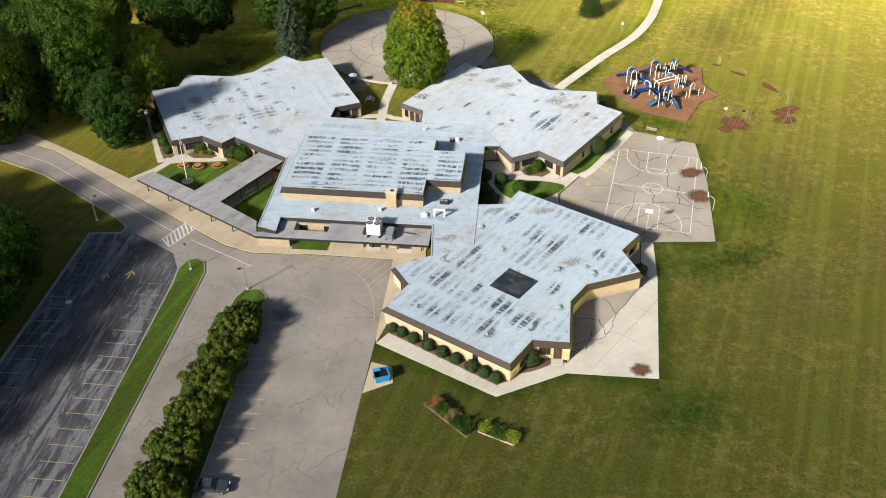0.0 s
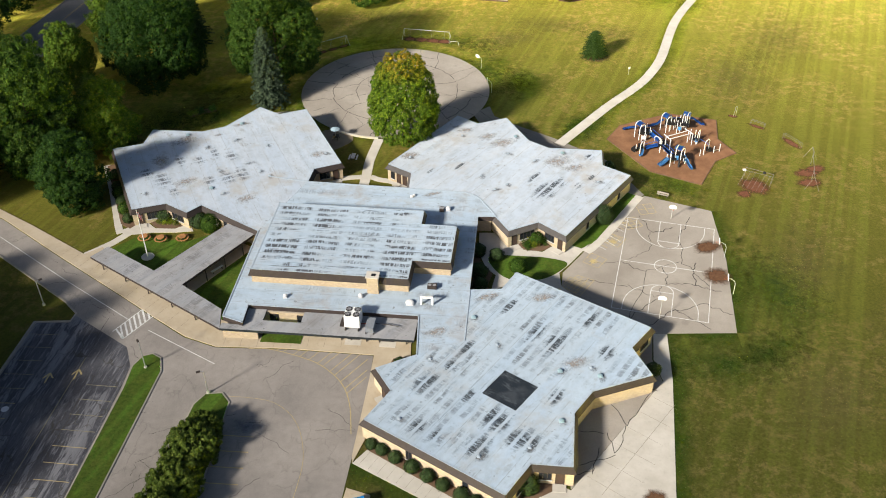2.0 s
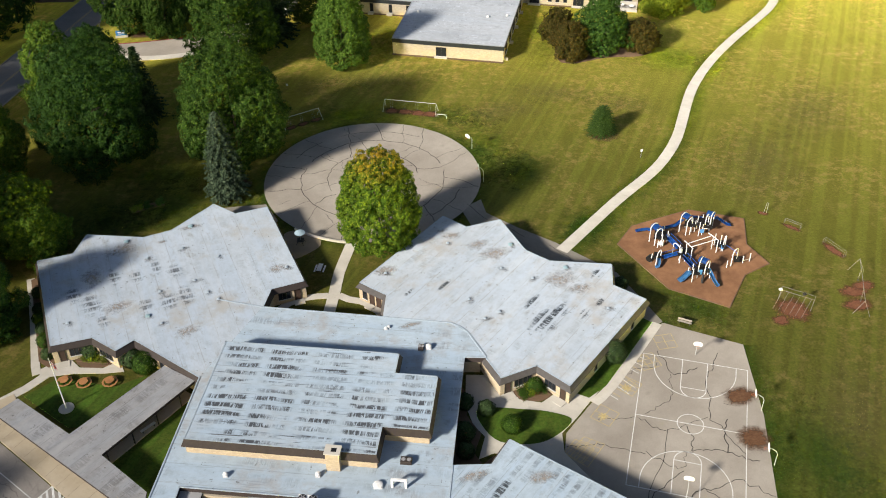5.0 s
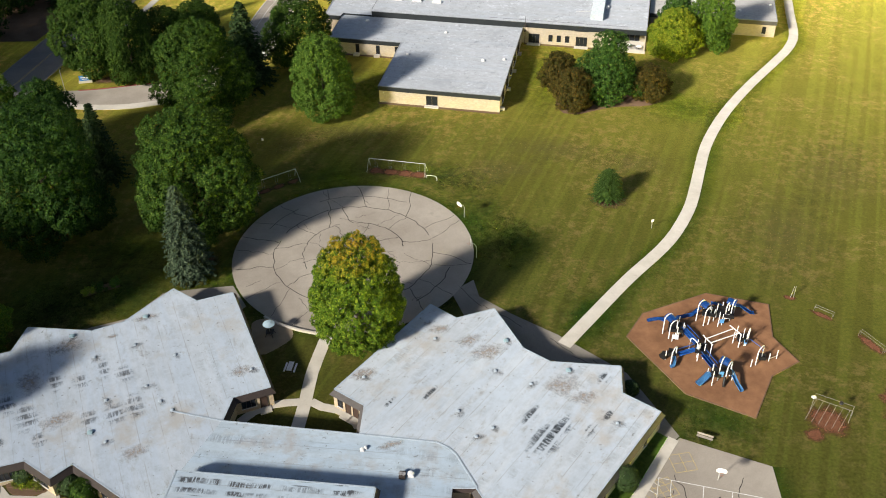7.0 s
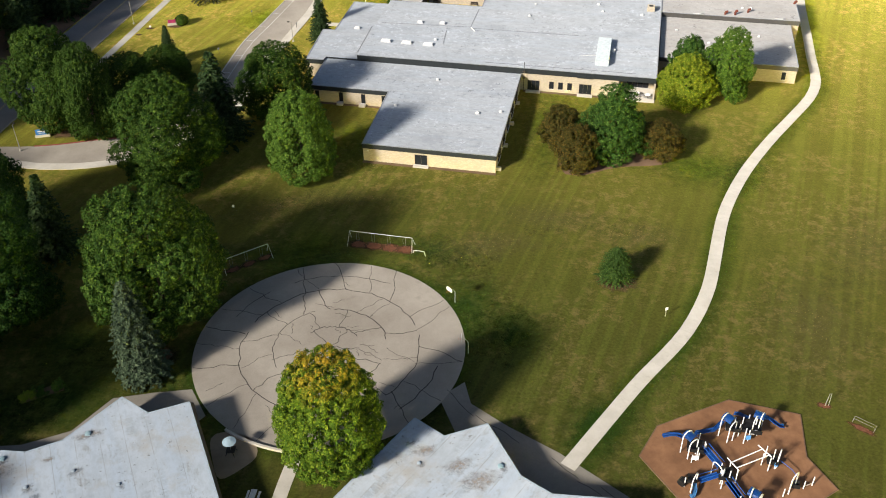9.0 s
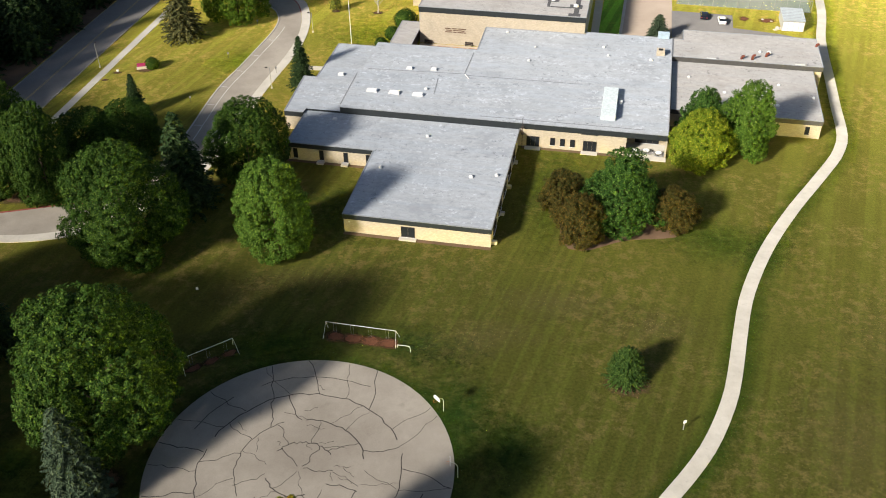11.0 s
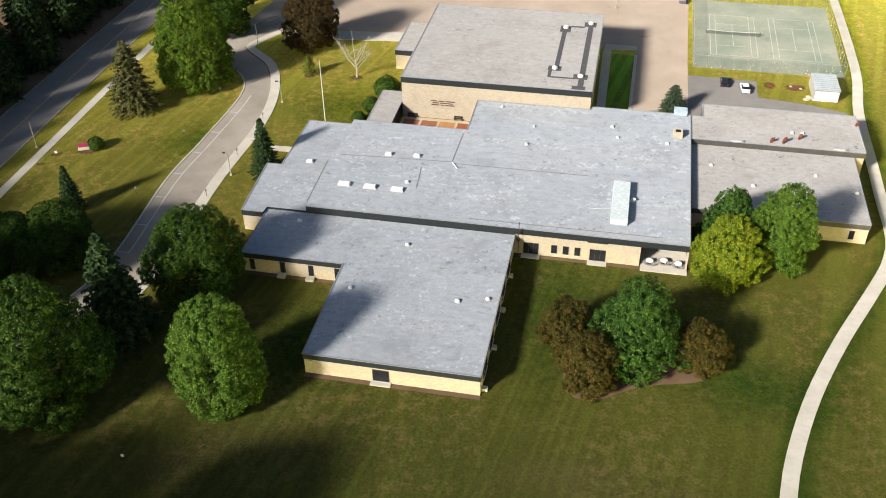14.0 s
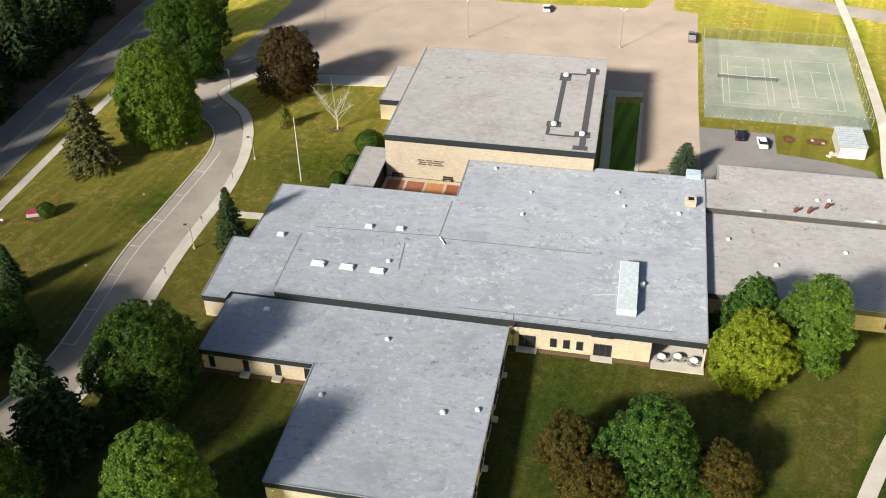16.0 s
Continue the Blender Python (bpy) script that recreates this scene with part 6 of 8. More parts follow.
def conifer(height, width, material, seed, whorls, label, droop=0.25, name="spruce_tree", card=0.5, bare=0.03, curve=0.9, group="", category="tree"):
    """A straight trunk with whorls of drooping branches clad in needle sprays."""
    rng = np.random.default_rng(seed)
    root = thing(name, 0, 0, 0, 0, label, category, group)
    part("trunk", tube([(0, 0, -0.2), (0, 0, height * 0.5), (0, 0, height * 0.97)], [height * 0.018, height * 0.01, 0.02], sides=7), BARK, root)
    pts, nrm, siz = [], [], []
    for w in range(whorls):
        t = (w + rng.uniform(-0.3, 0.3)) / whorls
        z = height * (bare + (0.98 - bare) * t)
        reach = width / 2 * (1 - t) ** curve * rng.uniform(0.86, 1.08) + 0.12
        arms = max(5, int(6 + 9 * (1 - t)))
        for k in range(arms):
            a = 2 * math.pi * (k + rng.uniform(-0.35, 0.35)) / arms + w * 0.7
            arm = reach * rng.uniform(0.78, 1.1)
            steps = max(3, int(arm / (card * 0.55)))
            for s in range(steps):
                u = (s + 0.6) / steps
                r = arm * u
                lean = -droop * arm * u * u + 0.18 * arm * u
                spread = card * 0.5 * (1.2 - 0.5 * u)
                for _ in range(2):
                    o = rng.normal(0, spread, 2)
                    pts.append((math.cos(a) * r - math.sin(a) * o[0], math.sin(a) * r + math.cos(a) * o[0], max(0.1, z + lean + o[1] * 0.35)))
                    nrm.append((math.cos(a) * 0.5, math.sin(a) * 0.5, 0.85))
                    siz.append(card * (1.1 - 0.45 * u))
    me = leaf_mesh("crown", np.array(pts), np.array(nrm), np.array(siz), material, seed + 1, 1.25)
    crown = new("crown", me)
    crown.parent = root
    return root


def place(root, x, y, turn=0.0, scale=1.0, copy=True, tall=1.0):
    """Set a tree down, or a copy of it."""
    m = pose(x, y, 0, 0, 0, turn)
    ob = copy_thing(root, m) if copy else root
    ob.matrix_basis = m @ Matrix.Diagonal((scale, scale, scale * tall, 1))
    return ob


maple = broadleaf(19.2, 13.2, "egg", L_MAPLE, 3, 52000, 0.16, 130, 4.4, neat=True, label="large oval maple in full leaf, its top turning orange")
place(maple, -5.4, 189.2, copy=False)
linden = broadleaf(19.0, 12.4, "egg", L_OVAL, 5, 44000, 0.16, 130, 1.6, neat=True, label="dense oval linden tree with pale green leaves on the lawn")
place(linden, -17.4, 261.8, scale=1.01, copy=False, tall=0.9)
elm = broadleaf(17.6, 11.4, "dome", L_DARK, 7, 40000, 0.16, 26, 1.0, label="dark green rounded tree beside the school drive")
place(elm, -65.8, 169.0, copy=False, scale=1.06, tall=0.82)
oak = broadleaf(26.0, 21.2, "dome", L_GREEN, 9, 60000, 0.2, 30, 2.2, label="broad green shade tree on the lawn")
place(oak, -35.0, 220.5, scale=1.02, copy=False, tall=0.87)
dark_oak = broadleaf(28.0, 24.0, "dome", L_DARK, 11, 60000, 0.2, 30, 2.0, label="very broad dark green shade tree")
place(dark_oak, -61.5, 219.0, scale=0.98, copy=False, tall=0.92)
olive = broadleaf(27.0, 17.5, "dome", L_GREEN, 13, 44000, 0.2, 28, 2.0, label="tall green tree beside the street")
place(olive, -76.5, 181.5, copy=False)
box_elder = broadleaf(15.0, 12.5, "dome", L_BRIGHT, 15, 26000, 0.19, 26, 1.5, label="open yellow-green tree at the wood's edge")
place(box_elder, -65.0, 189.0, copy=False)
place(olive, -89.0, 172.0, 130, 0.9)
place(olive, -84.0, 188.5, 220, 0.92)
place(olive, -98.0, 163.0, 40, 0.8)
place(elm, -83.0, 197.5, 200, 1.0)
place(elm, -66.5, 239.0, 80, 1.12)["label"] = "dark green rounded tree on the shaded lawn"
young = broadleaf(15.0, 11.0, "dome", L_BRIGHT, 17, 20000, 0.2, 30, 1.6, label="round green tree beside the street")
place(young, -80.0, 215.0, copy=False)
pale_tree = broadleaf(19.0, 13.0, "dome", L_BRIGHT, 18, 26000, 0.2, 26, 1.6, label="tall light green tree beside the street")
place(pale_tree, -76.5, 241.0, copy=False)
lime = broadleaf(13.6, 13.4, "dome", L_LIME, 19, 36000, 0.15, 34, 1.0, label="yellow-green maple at the corner of the school")
place(lime, 62.4, 288.2, scale=0.9, copy=False, tall=0.88)
bright = broadleaf(15.6, 9.8, "oval", L_OVAL, 21, 30000, 0.15, 40, 1.2, label="bright green tree at the corner of the school")
place(bright, 71.9, 290.5, copy=False)
crab = broadleaf(9.8, 8.6, "broad", L_BROWN, 23, 22000, 0.13, 34, 0.8, label="olive-brown ornamental crab tree in a mulch bed", group="brown crab trees")
place(crab, 35.9, 263.4, copy=False, tall=0.86)
place(crab, 33.8, 272.0, 120, 0.97, tall=0.86)
place(crab, 53.0, 267.2, 230, 0.98, tall=0.74)
street_maple = broadleaf(20.4, 16.4, "egg", L_BRIGHT, 47, 44000, 0.19, 110, 1.6, neat=True, label="broad bright green maple between street and drive")
place(street_maple, -40.8, 362.0, copy=False)
purple = broadleaf(15.0, 13.0, "oval", L_PURPLE, 25, 30000, 0.17, 40, 1.2, label="purple-brown maple at the car park corner")
place(purple, -16.2, 380.2, copy=False)
for x, y, a, s, t in ((-42.6, 261.0, 40, 0.9, 0.9), (-25.6, 285.6, 150, 0.74, 0.82), (-72.0, 283.0, 250, 0.74, 1.1), (-62.0, 277.5, 300, 0.54, 1.45), (-40.5, 390.0, 80, 0.84, 0.97), (-44, 412, 20, 0.8, 1), (-51, 294.5, 190, 0.62, 0.7), (-58, 292, 10, 0.6, 0.72)):
    place(oak, x, y, a, s, tall=t)
edge_oak = broadleaf(28.0, 24.0, "dome", L_DARK, 12, 14000, 0.42, 40, 2.0, label="dark green shade tree at the edge of the grounds")
place(edge_oak, -84.5, 139.0, 30, 0.38, copy=False)
for x, y, a, s in ((-72.0, 124.5, 40, 0.46), (-72.6, 114.0, 160, 0.5), (-74.0, 103.5, 250, 0.48), (-75.0, 92.5, 80, 0.5), (-77.0, 131.0, 10, 0.4), (-91.0, 125.0, 100, 0.5), (-88.0, 110.0, 200, 0.52), (-80.0, 98.0, 20, 0.42), (-97.0, 100.0, 70, 0.7), (-99.0, 138.0, 300, 0.45), (-80.5, 119.0, 300, 0.45), (-77.5, 108.0, 150, 0.45), (-75.5, 97.0, 60, 0.45), (-83.5, 128.5, 10, 0.42), (-85.0, 102.0, 10, 0.5), (-92.0, 117.0, 60, 0.55), (-80.0, 88.0, 140, 0.5), (-88.0, 91.0, 220, 0.55), (-100.0, 115.0, 80, 0.65), (-101.0, 127.0, 250, 0.55), (-94.0, 81.0, 330, 0.6), (-82.0, 76.0, 110, 0.5), (-91.0, 130.0, 190, 0.5), (-107, 282, 80, 0.9), (-112, 262, 10, 0.85), (-109, 300, 150, 0.85), (-112, 236, 240, 0.8), (-110, 215, 30, 0.85), (-106, 322, 190, 0.8)):
    place(edge_oak, x, y, a, s)
grey_spruce = conifer(18.6, 8.6, L_BLUE, 31, 40, "tall grey-green spruce on the lawn", 0.28, curve=0.55, card=0.36)
place(grey_spruce, -35.0, 206.8, copy=False)
spruce = conifer(20.0, 11.0, L_SPRUCE, 33, 30, "dark green spruce tree", 0.22, curve=0.75)
place(spruce, -35.6, 275.4, scale=1.22, copy=False, tall=0.84)
for x, y, a, s in ((-57.6, 237.0, 70, 0.86), (-54.2, 311.0, 10, 0.5), (-19.6, 322.6, 130, 0.64), (-88.6, 178.2, 200, 1.05), (-94, 188, 20, 1.1), (-90, 199, 20, 1.0), (-88, 340, 0, 1.1), (-84, 356, 40, 1.0), (-92, 352, 90, 1.2), (-81, 372, 10, 1.05), (-90, 370, 70, 1.2), (-80, 392, 90, 1.1),
                   (-88, 388, 150, 1.25), (-76, 410, 200, 1.1), (-85, 406, 10, 1.2), (-97, 333, 50, 1.15), (-100, 350, 0, 1.2), (-98, 380, 20, 1.2), (-74, 428, 33, 1.1), (-84, 425, 80, 1.2), (-70, 446, 50, 1.1), (-92, 322, 15, 0.95), (-95, 342, 75, 1.0), (-87, 349, 220, 0.8), (-86, 365, 160, 0.9), (-83, 381, 100, 0.85), (-93, 361, 45, 1.15), (-92, 397, 15, 1.2), (-79, 401, 300, 0.9), (-77, 419, 260, 0.9), (-105, 340, 60, 1.2), (-107, 365, 20, 1.25)):
    ob = place(spruce, x, y, a, s)
    if s < 0.7:
        ob["label"] = "small dark green spruce on the lawn"
tan_spruce = conifer(16.7, 12.0, L_TAN, 35, 28, "tan-green spruce beside the street pavement", 0.22, curve=0.62, card=0.42)
place(tan_spruce, -52.2, 349.8, copy=False)
pine = broadleaf(16.6, 15.2, "spire", L_PINE, 37, 30000, 0.17, 40, 0.8, label="full green pine with layered boughs in a mulch bed", name="pine_tree", per=40)
place(pine, 43.8, 268.6, copy=False, scale=1.12, tall=0.78)
corner_tree = broadleaf(11.6, 11.0, "cone", L_PINE, 38, 26000, 0.16, 24, 0.9, label="green spreading tree against the school wall")
place(corner_tree, 64.4, 296.2, 100, copy=False)
shrub_spruce = conifer(6.2, 6.6, L_SHRUB2, 39, 44, "small rounded spruce alone on the lawn", 0.22, "spruce_tree", 0.15, 0.01, 0.38)
place(shrub_spruce, 38.4, 228.5, copy=False)
blue_spruce = conifer(6.8, 6.4, L_BLUE, 41, 30, "small blue spruce behind the school", 0.2, "spruce_tree", 0.22, 0.01, 0.5)
place(blue_spruce, 64.8, 344.4, copy=False)
sapling = broadleaf(4.6, 4.0, "cone", L_OLIVE, 43, 1100, 0.15, 12, 1.2, label="thin wispy young tree in a mulch ring", per=16)
place(sapling, -15.6, 365.0, copy=False)
# hedge trees of the car park island
hedge = broadleaf(4.1, 7.6, "broad", L_HEDGE, 45, 13000, 0.17, 30, 0.4, per=75, label="bushy green hedge tree on the car park island", group="island hedge trees", name="hedge_tree")
place(hedge, -32.2, 108.6, copy=False)
for x, y, a, s in ((-31.4, 112.2, 10, 0.72), (-33.2, 103.0, 90, 0.95), (-34.2, 97.0, 200, 1.05), (-35.4, 91.0, 300, 0.95), (-36.6, 84.5, 40, 1.0), (-37.6, 78.0, 140, 1.0), (-38.6, 71.0, 240, 1.0), (-39.6, 64.0, 240, 1.0)):
    place(hedge, x, y, a, s)


# ---- things on the ground ----
def chain_link():
    """Woven wire: a fine diagonal net with open meshes."""
    k = Mat("chain_link", 0.5, 0.4)
    k.color((0.16, 0.24, 0.2))
    k.b.inputs["Metallic"].default_value = 0.3
    k.b.inputs["Alpha"].default_value = 0.15
    return k.m


NET = chain_link()
fence = thing("tennis_fence", 0, 0, 0, 0, "tall green chain-link fence round the tennis courts", "fence")
corners = [(-4.2, -7.6), (29.6, -7.6), (29.6, 33.2), (-4.2, 33.2)]
for i in range(4):
    a, b = corners[i], corners[(i + 1) % 4]
    length = math.dist(a, b)
    n = int(length / 3.0)
    for k in range(n):
        x, y = tn(a[0] + (b[0] - a[0]) * k / n, a[1] + (b[1] - a[1]) * k / n)
        part("post", disc(x, y, 0, 3.1, 0.045, sides=6), STEEL, fence)
    pa, pb = tn(*a), tn(*b)
    part("top_rail", tube([(*pa, 3.05), (*pb, 3.05)], 0.035, sides=6), STEEL, fence)
    bm = bmesh.new()
    bm.faces.new([bm.verts.new(p) for p in ((*pa, 0.05), (*pb, 0.05), (*pb, 3.0), (*pa, 3.0))])
    part("netting", bm, NET, fence, "green wire netting")
net = thing("tennis_net", *tn(-1.0, 11.9), 0, -12.3, "dark sagging tennis net on posts", "tennis net")
part("post", disc(0, 0, 0, 1.15, 0.06, sides=8), FRAME, net)
part("post", disc(13.0, 0, 0, 1.15, 0.06, sides=8), FRAME, net)
bm = bmesh.new()
top = [bm.verts.new((x, 0, 1.05 - 0.15 * math.sin(math.pi * x / 13))) for x in np.linspace(0.1, 12.9, 14)]
low = [bm.verts.new((x, 0, 0.06)) for x in np.linspace(0.1, 12.9, 14)]
for i in range(13):
    bm.faces.new((low[i], low[i + 1], top[i + 1], top[i]))
cord = plain("net_cord", (0.1, 0.11, 0.1), 0.8)
cord.node_tree.nodes["Principled BSDF"].inputs["Alpha"].default_value = 0.4
part("netting", bm, cord, net)
part("tape", tube([(x, 0, 1.06 - 0.15 * math.sin(math.pi * x / 13)) for x in np.linspace(0.1, 12.9, 14)], 0.04, sides=5), WHITE_METAL, net)


HOOP_STEEL = plain("hoop_steel", (0.5, 0.5, 0.48), 0.5, 0.4)


def hoop(x, y, rz, reach, label):
    """A bent steel pole with a fan-shaped white backboard and a ring."""
    root = thing("basketball_hoop", x, y, 0, rz, label, "basketball hoop", "basketball hoops")
    part("pole", tube([(0, 0, -0.1), (0, 0, 2.2), (0, 0.25, 2.75), (0, reach * 0.6, 3.1), (0, reach, 3.2)], 0.05, sides=8), HOOP_STEEL, root)
    pts = [(-0.6, -0.3), (0.6, -0.3), (0.7, 0.08), (0.55, 0.36), (0.25, 0.48), (-0.25, 0.48), (-0.55, 0.36), (-0.7, 0.08)]
    bm = prism(pts, -0.03, 0.03)
    bm.transform(Matrix.Translation((0, reach, 3.35)) @ Matrix.Rotation(radians(90), 4, "X"))
    part("backboard", bm, WHITE_METAL, root)
    ring = [(0.23 * math.cos(a), reach + 0.32 + 0.23 * math.sin(a), 3.05) for a in np.linspace(0, 2 * math.pi, 15)]
    part("ring", tube(ring, 0.015, sides=5), plain("orange_ring", (0.55, 0.12, 0.03), 0.5), root)
    return root


hoop(43.4, 162.2, 165, 1.3, "white steel basketball hoop at the court's end")
hoop(36.1, 134.9, -15, 1.3, "white steel basketball hoop at the court's end")
hoop(50.2, 150.6, 78, 1.3, "white steel basketball hoop beside the court")
hoop(49.3, 140.9, 78, 1.3, "white steel basketball hoop beside the court")
hoop(11.5, 222.6, 130, 1.2, "white steel basketball hoop beside the round pad")
hoop(13.3, 210.6, 90, 1.0, "white steel basketball hoop beside the round pad")


RAIL_STEEL = plain("weathered_steel", (0.2, 0.19, 0.18), 0.5, 0.4)


def swing_set(a, b, bays, height, label, mat=WHITE_METAL):
    """A long top bar on splayed legs, with swings on chains."""
    v = Vector(b) - Vector(a)
    root = thing("swing_set", a[0], a[1], 0, math.degrees(math.atan2(v.y, v.x)), label, "swing set", "swing sets")
    length = v.length
    part("top_bar", tube([(0, 0, height), (length, 0, height)], 0.045, sides=8), mat, root)
    for x in (0, length):
        for s in (-1, 1):
            part("leg", tube([(x, 0, height), (x + (-0.2 if x == 0 else 0.2), s * 1.3, 0)], 0.032, sides=6), mat, root)
    for k in range(bays):
        x = length * (k + 0.5) / bays
        seat = part("seat", box(x - 0.25, x + 0.25, -0.09, 0.09, 0.5, 0.54), BLACK, root)
        for s in (-0.22, 0.22):
            part("chain", tube([(x + s, 0, height), (x + s, 0, 0.53)], 0.012, sides=4), STEEL, seat)
    return root


swing_set((-6.7, 239.5), (4.3, 237.1), 4, 2.4, "long white steel swing set over worn earth")
rail = thing("curved_rail", 4.5, 236.0, 0, -12, "bent white steel pipe at the swing set's end", "rail")
part("pipe", tube([(0, 0, 0.5), (1.0, 0.05, 0.55), (1.9, 0, 0.5), (2.2, -0.5, 0.25), (2.2, -0.7, 0)], 0.05, sides=8), WHITE_METAL, rail)
part("post", disc(0, 0, 0, 0.52, 0.04, sides=6), WHITE_METAL, rail)
swing_set((-27.6, 231.6), (-20.6, 236.0), 3, 2.4, "white steel swing set over worn earth")
swing_set((71.6, 170.9), (74.6, 181.6), 2, 2.8, "grey steel swing set over worn earth", RAIL_STEEL)
climber_ = thing("bar_climber", 59.6, 174.6, 0, -30, "grey steel climbing frame with parallel bars", "climbing frame")
for y in (0.0, 1.0):
    part("bar", tube([(0, y, 2.2), (5.2, y, 2.2)], 0.03, sides=8), RAIL_STEEL, climber_)
    for x in (0, 5.2):
        part("leg", tube([(x, y, 2.2), (x - 0.1, y - 0.3 + 0.6 * y, 0)], 0.03, sides=6), RAIL_STEEL, climber_)
for k in range(6):
    part("ladder_bar", tube([(0.3 + 0.9 * k, 0, 2.2), (-0.3 + 0.9 * k, -2.6, 0.1)], 0.022, sides=6), RAIL_STEEL, climber_)
coat = thing("jacket", 63.1, 173.7, 2.05, 20, "black jacket draped over a steel bar", "jacket")
bm = blob(0.36, 4, 0.25, 0.75, 2)
part("cloth", bm, BLACK, coat)
shirt = thing("jacket", 59.7, 174.9, 2.05, 70, "white jacket draped over a steel bar", "jacket")
part("cloth", blob(0.3, 6, 0.25, 0.8, 2), WHITE_METAL, shirt)
for x, y, deg, length, h in ((71.6, 189.6, -62, 4.6, 1.1), (66.6, 195.6, -40, 3.0, 0.9)):
    bars = thing("parallel_bars", x, y, 0, deg, "low grey steel parallel bars on the lawn", "parallel bars", "low bars")
    for s in (0.0, 0.55):
        part("bar", tube([(0, s, h), (length, s, h)], 0.025, sides=6), RAIL_STEEL, bars)
        for px in (0.0, length):
            part("leg", tube([(px, s, h), (px, s, 0)], 0.025, sides=6), RAIL_STEEL, bars)
post = thing("climbing_post", 63.9, 198.9, 0, 0, "grey steel post over worn earth", "post")
part("pole", tube([(0, 0, 0), (0.3, 0.2, 2.2)], 0.05, sides=6), STEEL, post)
part("pole", tube([(0.5, 0, 0), (0.6, 0.3, 2.1)], 0.04, sides=6), STEEL, post)

# ---- the playground ----
play = thing("playground_structure", 0, 0, 0.15, 0, "playground of blue slides and white posts on wood chips", "playground")


def post_at(x, y, h, r=0.075):
    part("post", disc(x, y, 0, h, r, sides=8), WHITE_METAL, play)


def arch(x0, y0, x1, y1, h, roof=False):
    """A white hoop over two posts; roof: a blue rounded canopy under it."""
    pts = [(x0, y0, 0), (x0, y0, h - 0.5)]
    for k in range(1, 8):
        a = math.pi * k / 8
        m = 0.5 - 0.5 * math.cos(a)
        pts.append((x0 + (x1 - x0) * m, y0 + (y1 - y0) * m, h - 0.5 + 0.62 * math.sin(a)))
    pts += [(x1, y1, h - 0.5), (x1, y1, 0)]
    part("arch", tube(pts, 0.085, sides=8), WHITE_METAL, play)


def canopy_over(x, y, w, d, deg, h):
    bm = bmesh.new()
    rows = []
    for k in range(9):
        a = math.pi * k / 8
        rows.append([bm.verts.new((-w / 2 * math.cos(a), s * d / 2, h + 0.5 * math.sin(a))) for s in (-1, 1)])
    for p, q in zip(rows, rows[1:]):
        bm.faces.new((p[0], q[0], q[1], p[1]))
    bmesh.ops.solidify(bm, geom=list(bm.faces), thickness=0.06)
    bm.transform(Matrix.Translation((x, y, 0)) @ Matrix.Rotation(radians(deg), 4, "Z"))
    part("roof", bm, BLUE, play, "blue rounded roof")


def deck(x0, x1, y0, y1, h, deg=-14):
    cx, cy = (x0 + x1) / 2, (y0 + y1) / 2
    bm = box(-(x1 - x0) / 2, (x1 - x0) / 2, -(y1 - y0) / 2, (y1 - y0) / 2, h - 0.1, h, bevel=0.02)
    bm.transform(Matrix.Translation((cx, cy, 0)) @ Matrix.Rotation(radians(deg), 4, "Z"))
    part("platform", bm, BLACK, play)
    for s in (-1, 1):
        bm = box(-(x1 - x0) / 2, (x1 - x0) / 2, s * (y1 - y0) / 2 - 0.03, s * (y1 - y0) / 2 + 0.03, h, h + 0.6)
        bm.transform(Matrix.Translation((cx, cy, 0)) @ Matrix.Rotation(radians(deg), 4, "Z"))
        part("panel", bm, BLACK, play)


BLUE_PALE = plain("pale_blue_plastic", (0.1, 0.3, 0.6), 0.35, 0.5)


def slide(path, width, material=BLUE):
    """A trough with raised sides along a path."""
    bm = bmesh.new()
    prof = [(-0.5, 0.3), (-0.5, 0.1), (-0.3, 0.0), (0.3, 0.0), (0.5, 0.1), (0.5, 0.3)]
    pts = [Vector(p) for p in path]
    rows = []
    for i, p in enumerate(pts):
        d = (pts[min(i + 1, len(pts) - 1)] - pts[max(i - 1, 0)])
        d.z = 0
        d.normalize()
        side = Vector((-d.y, d.x, 0))
        rows.append([bm.verts.new(p + side * u * width * 0.8 + Vector((0, 0, w))) for u, w in prof])
    for a, b in zip(rows, rows[1:]):
        for k in range(5):
            bm.faces.new((a[k], a[k + 1], b[k + 1], b[k]))
    bmesh.ops.solidify(bm, geom=list(bm.faces), thickness=0.05)
    part("slide", bm, material, play)


def bridge(x0, y0, x1, y1, h0, h1, w=0.9, material=BLUE):
    v = Vector((x1 - x0, y1 - y0, 0)).normalized()
    s = Vector((-v.y, v.x, 0)) * w / 2
    for k in (-1, 1):
        part("rail", tube([(x0 + k * s.x, y0 + k * s.y, h0 + 0.7), (x1 + k * s.x, y1 + k * s.y, h1 + 0.7)], 0.05, sides=6), material, play)
        part("rail", tube([(x0 + k * s.x, y0 + k * s.y, h0), (x1 + k * s.x, y1 + k * s.y, h1)], 0.05, sides=6), material, play)
    bm = bmesh.new()
    a = [bm.verts.new((x0 + k * s.x, y0 + k * s.y, h0)) for k in (-1, 1)]
    b = [bm.verts.new((x1 + k * s.x, y1 + k * s.y, h1)) for k in (-1, 1)]
    bm.faces.new((a[0], a[1], b[1], b[0]))
    bmesh.ops.solidify(bm, geom=list(bm.faces), thickness=0.08)
    part("bridge", bm, material, play)


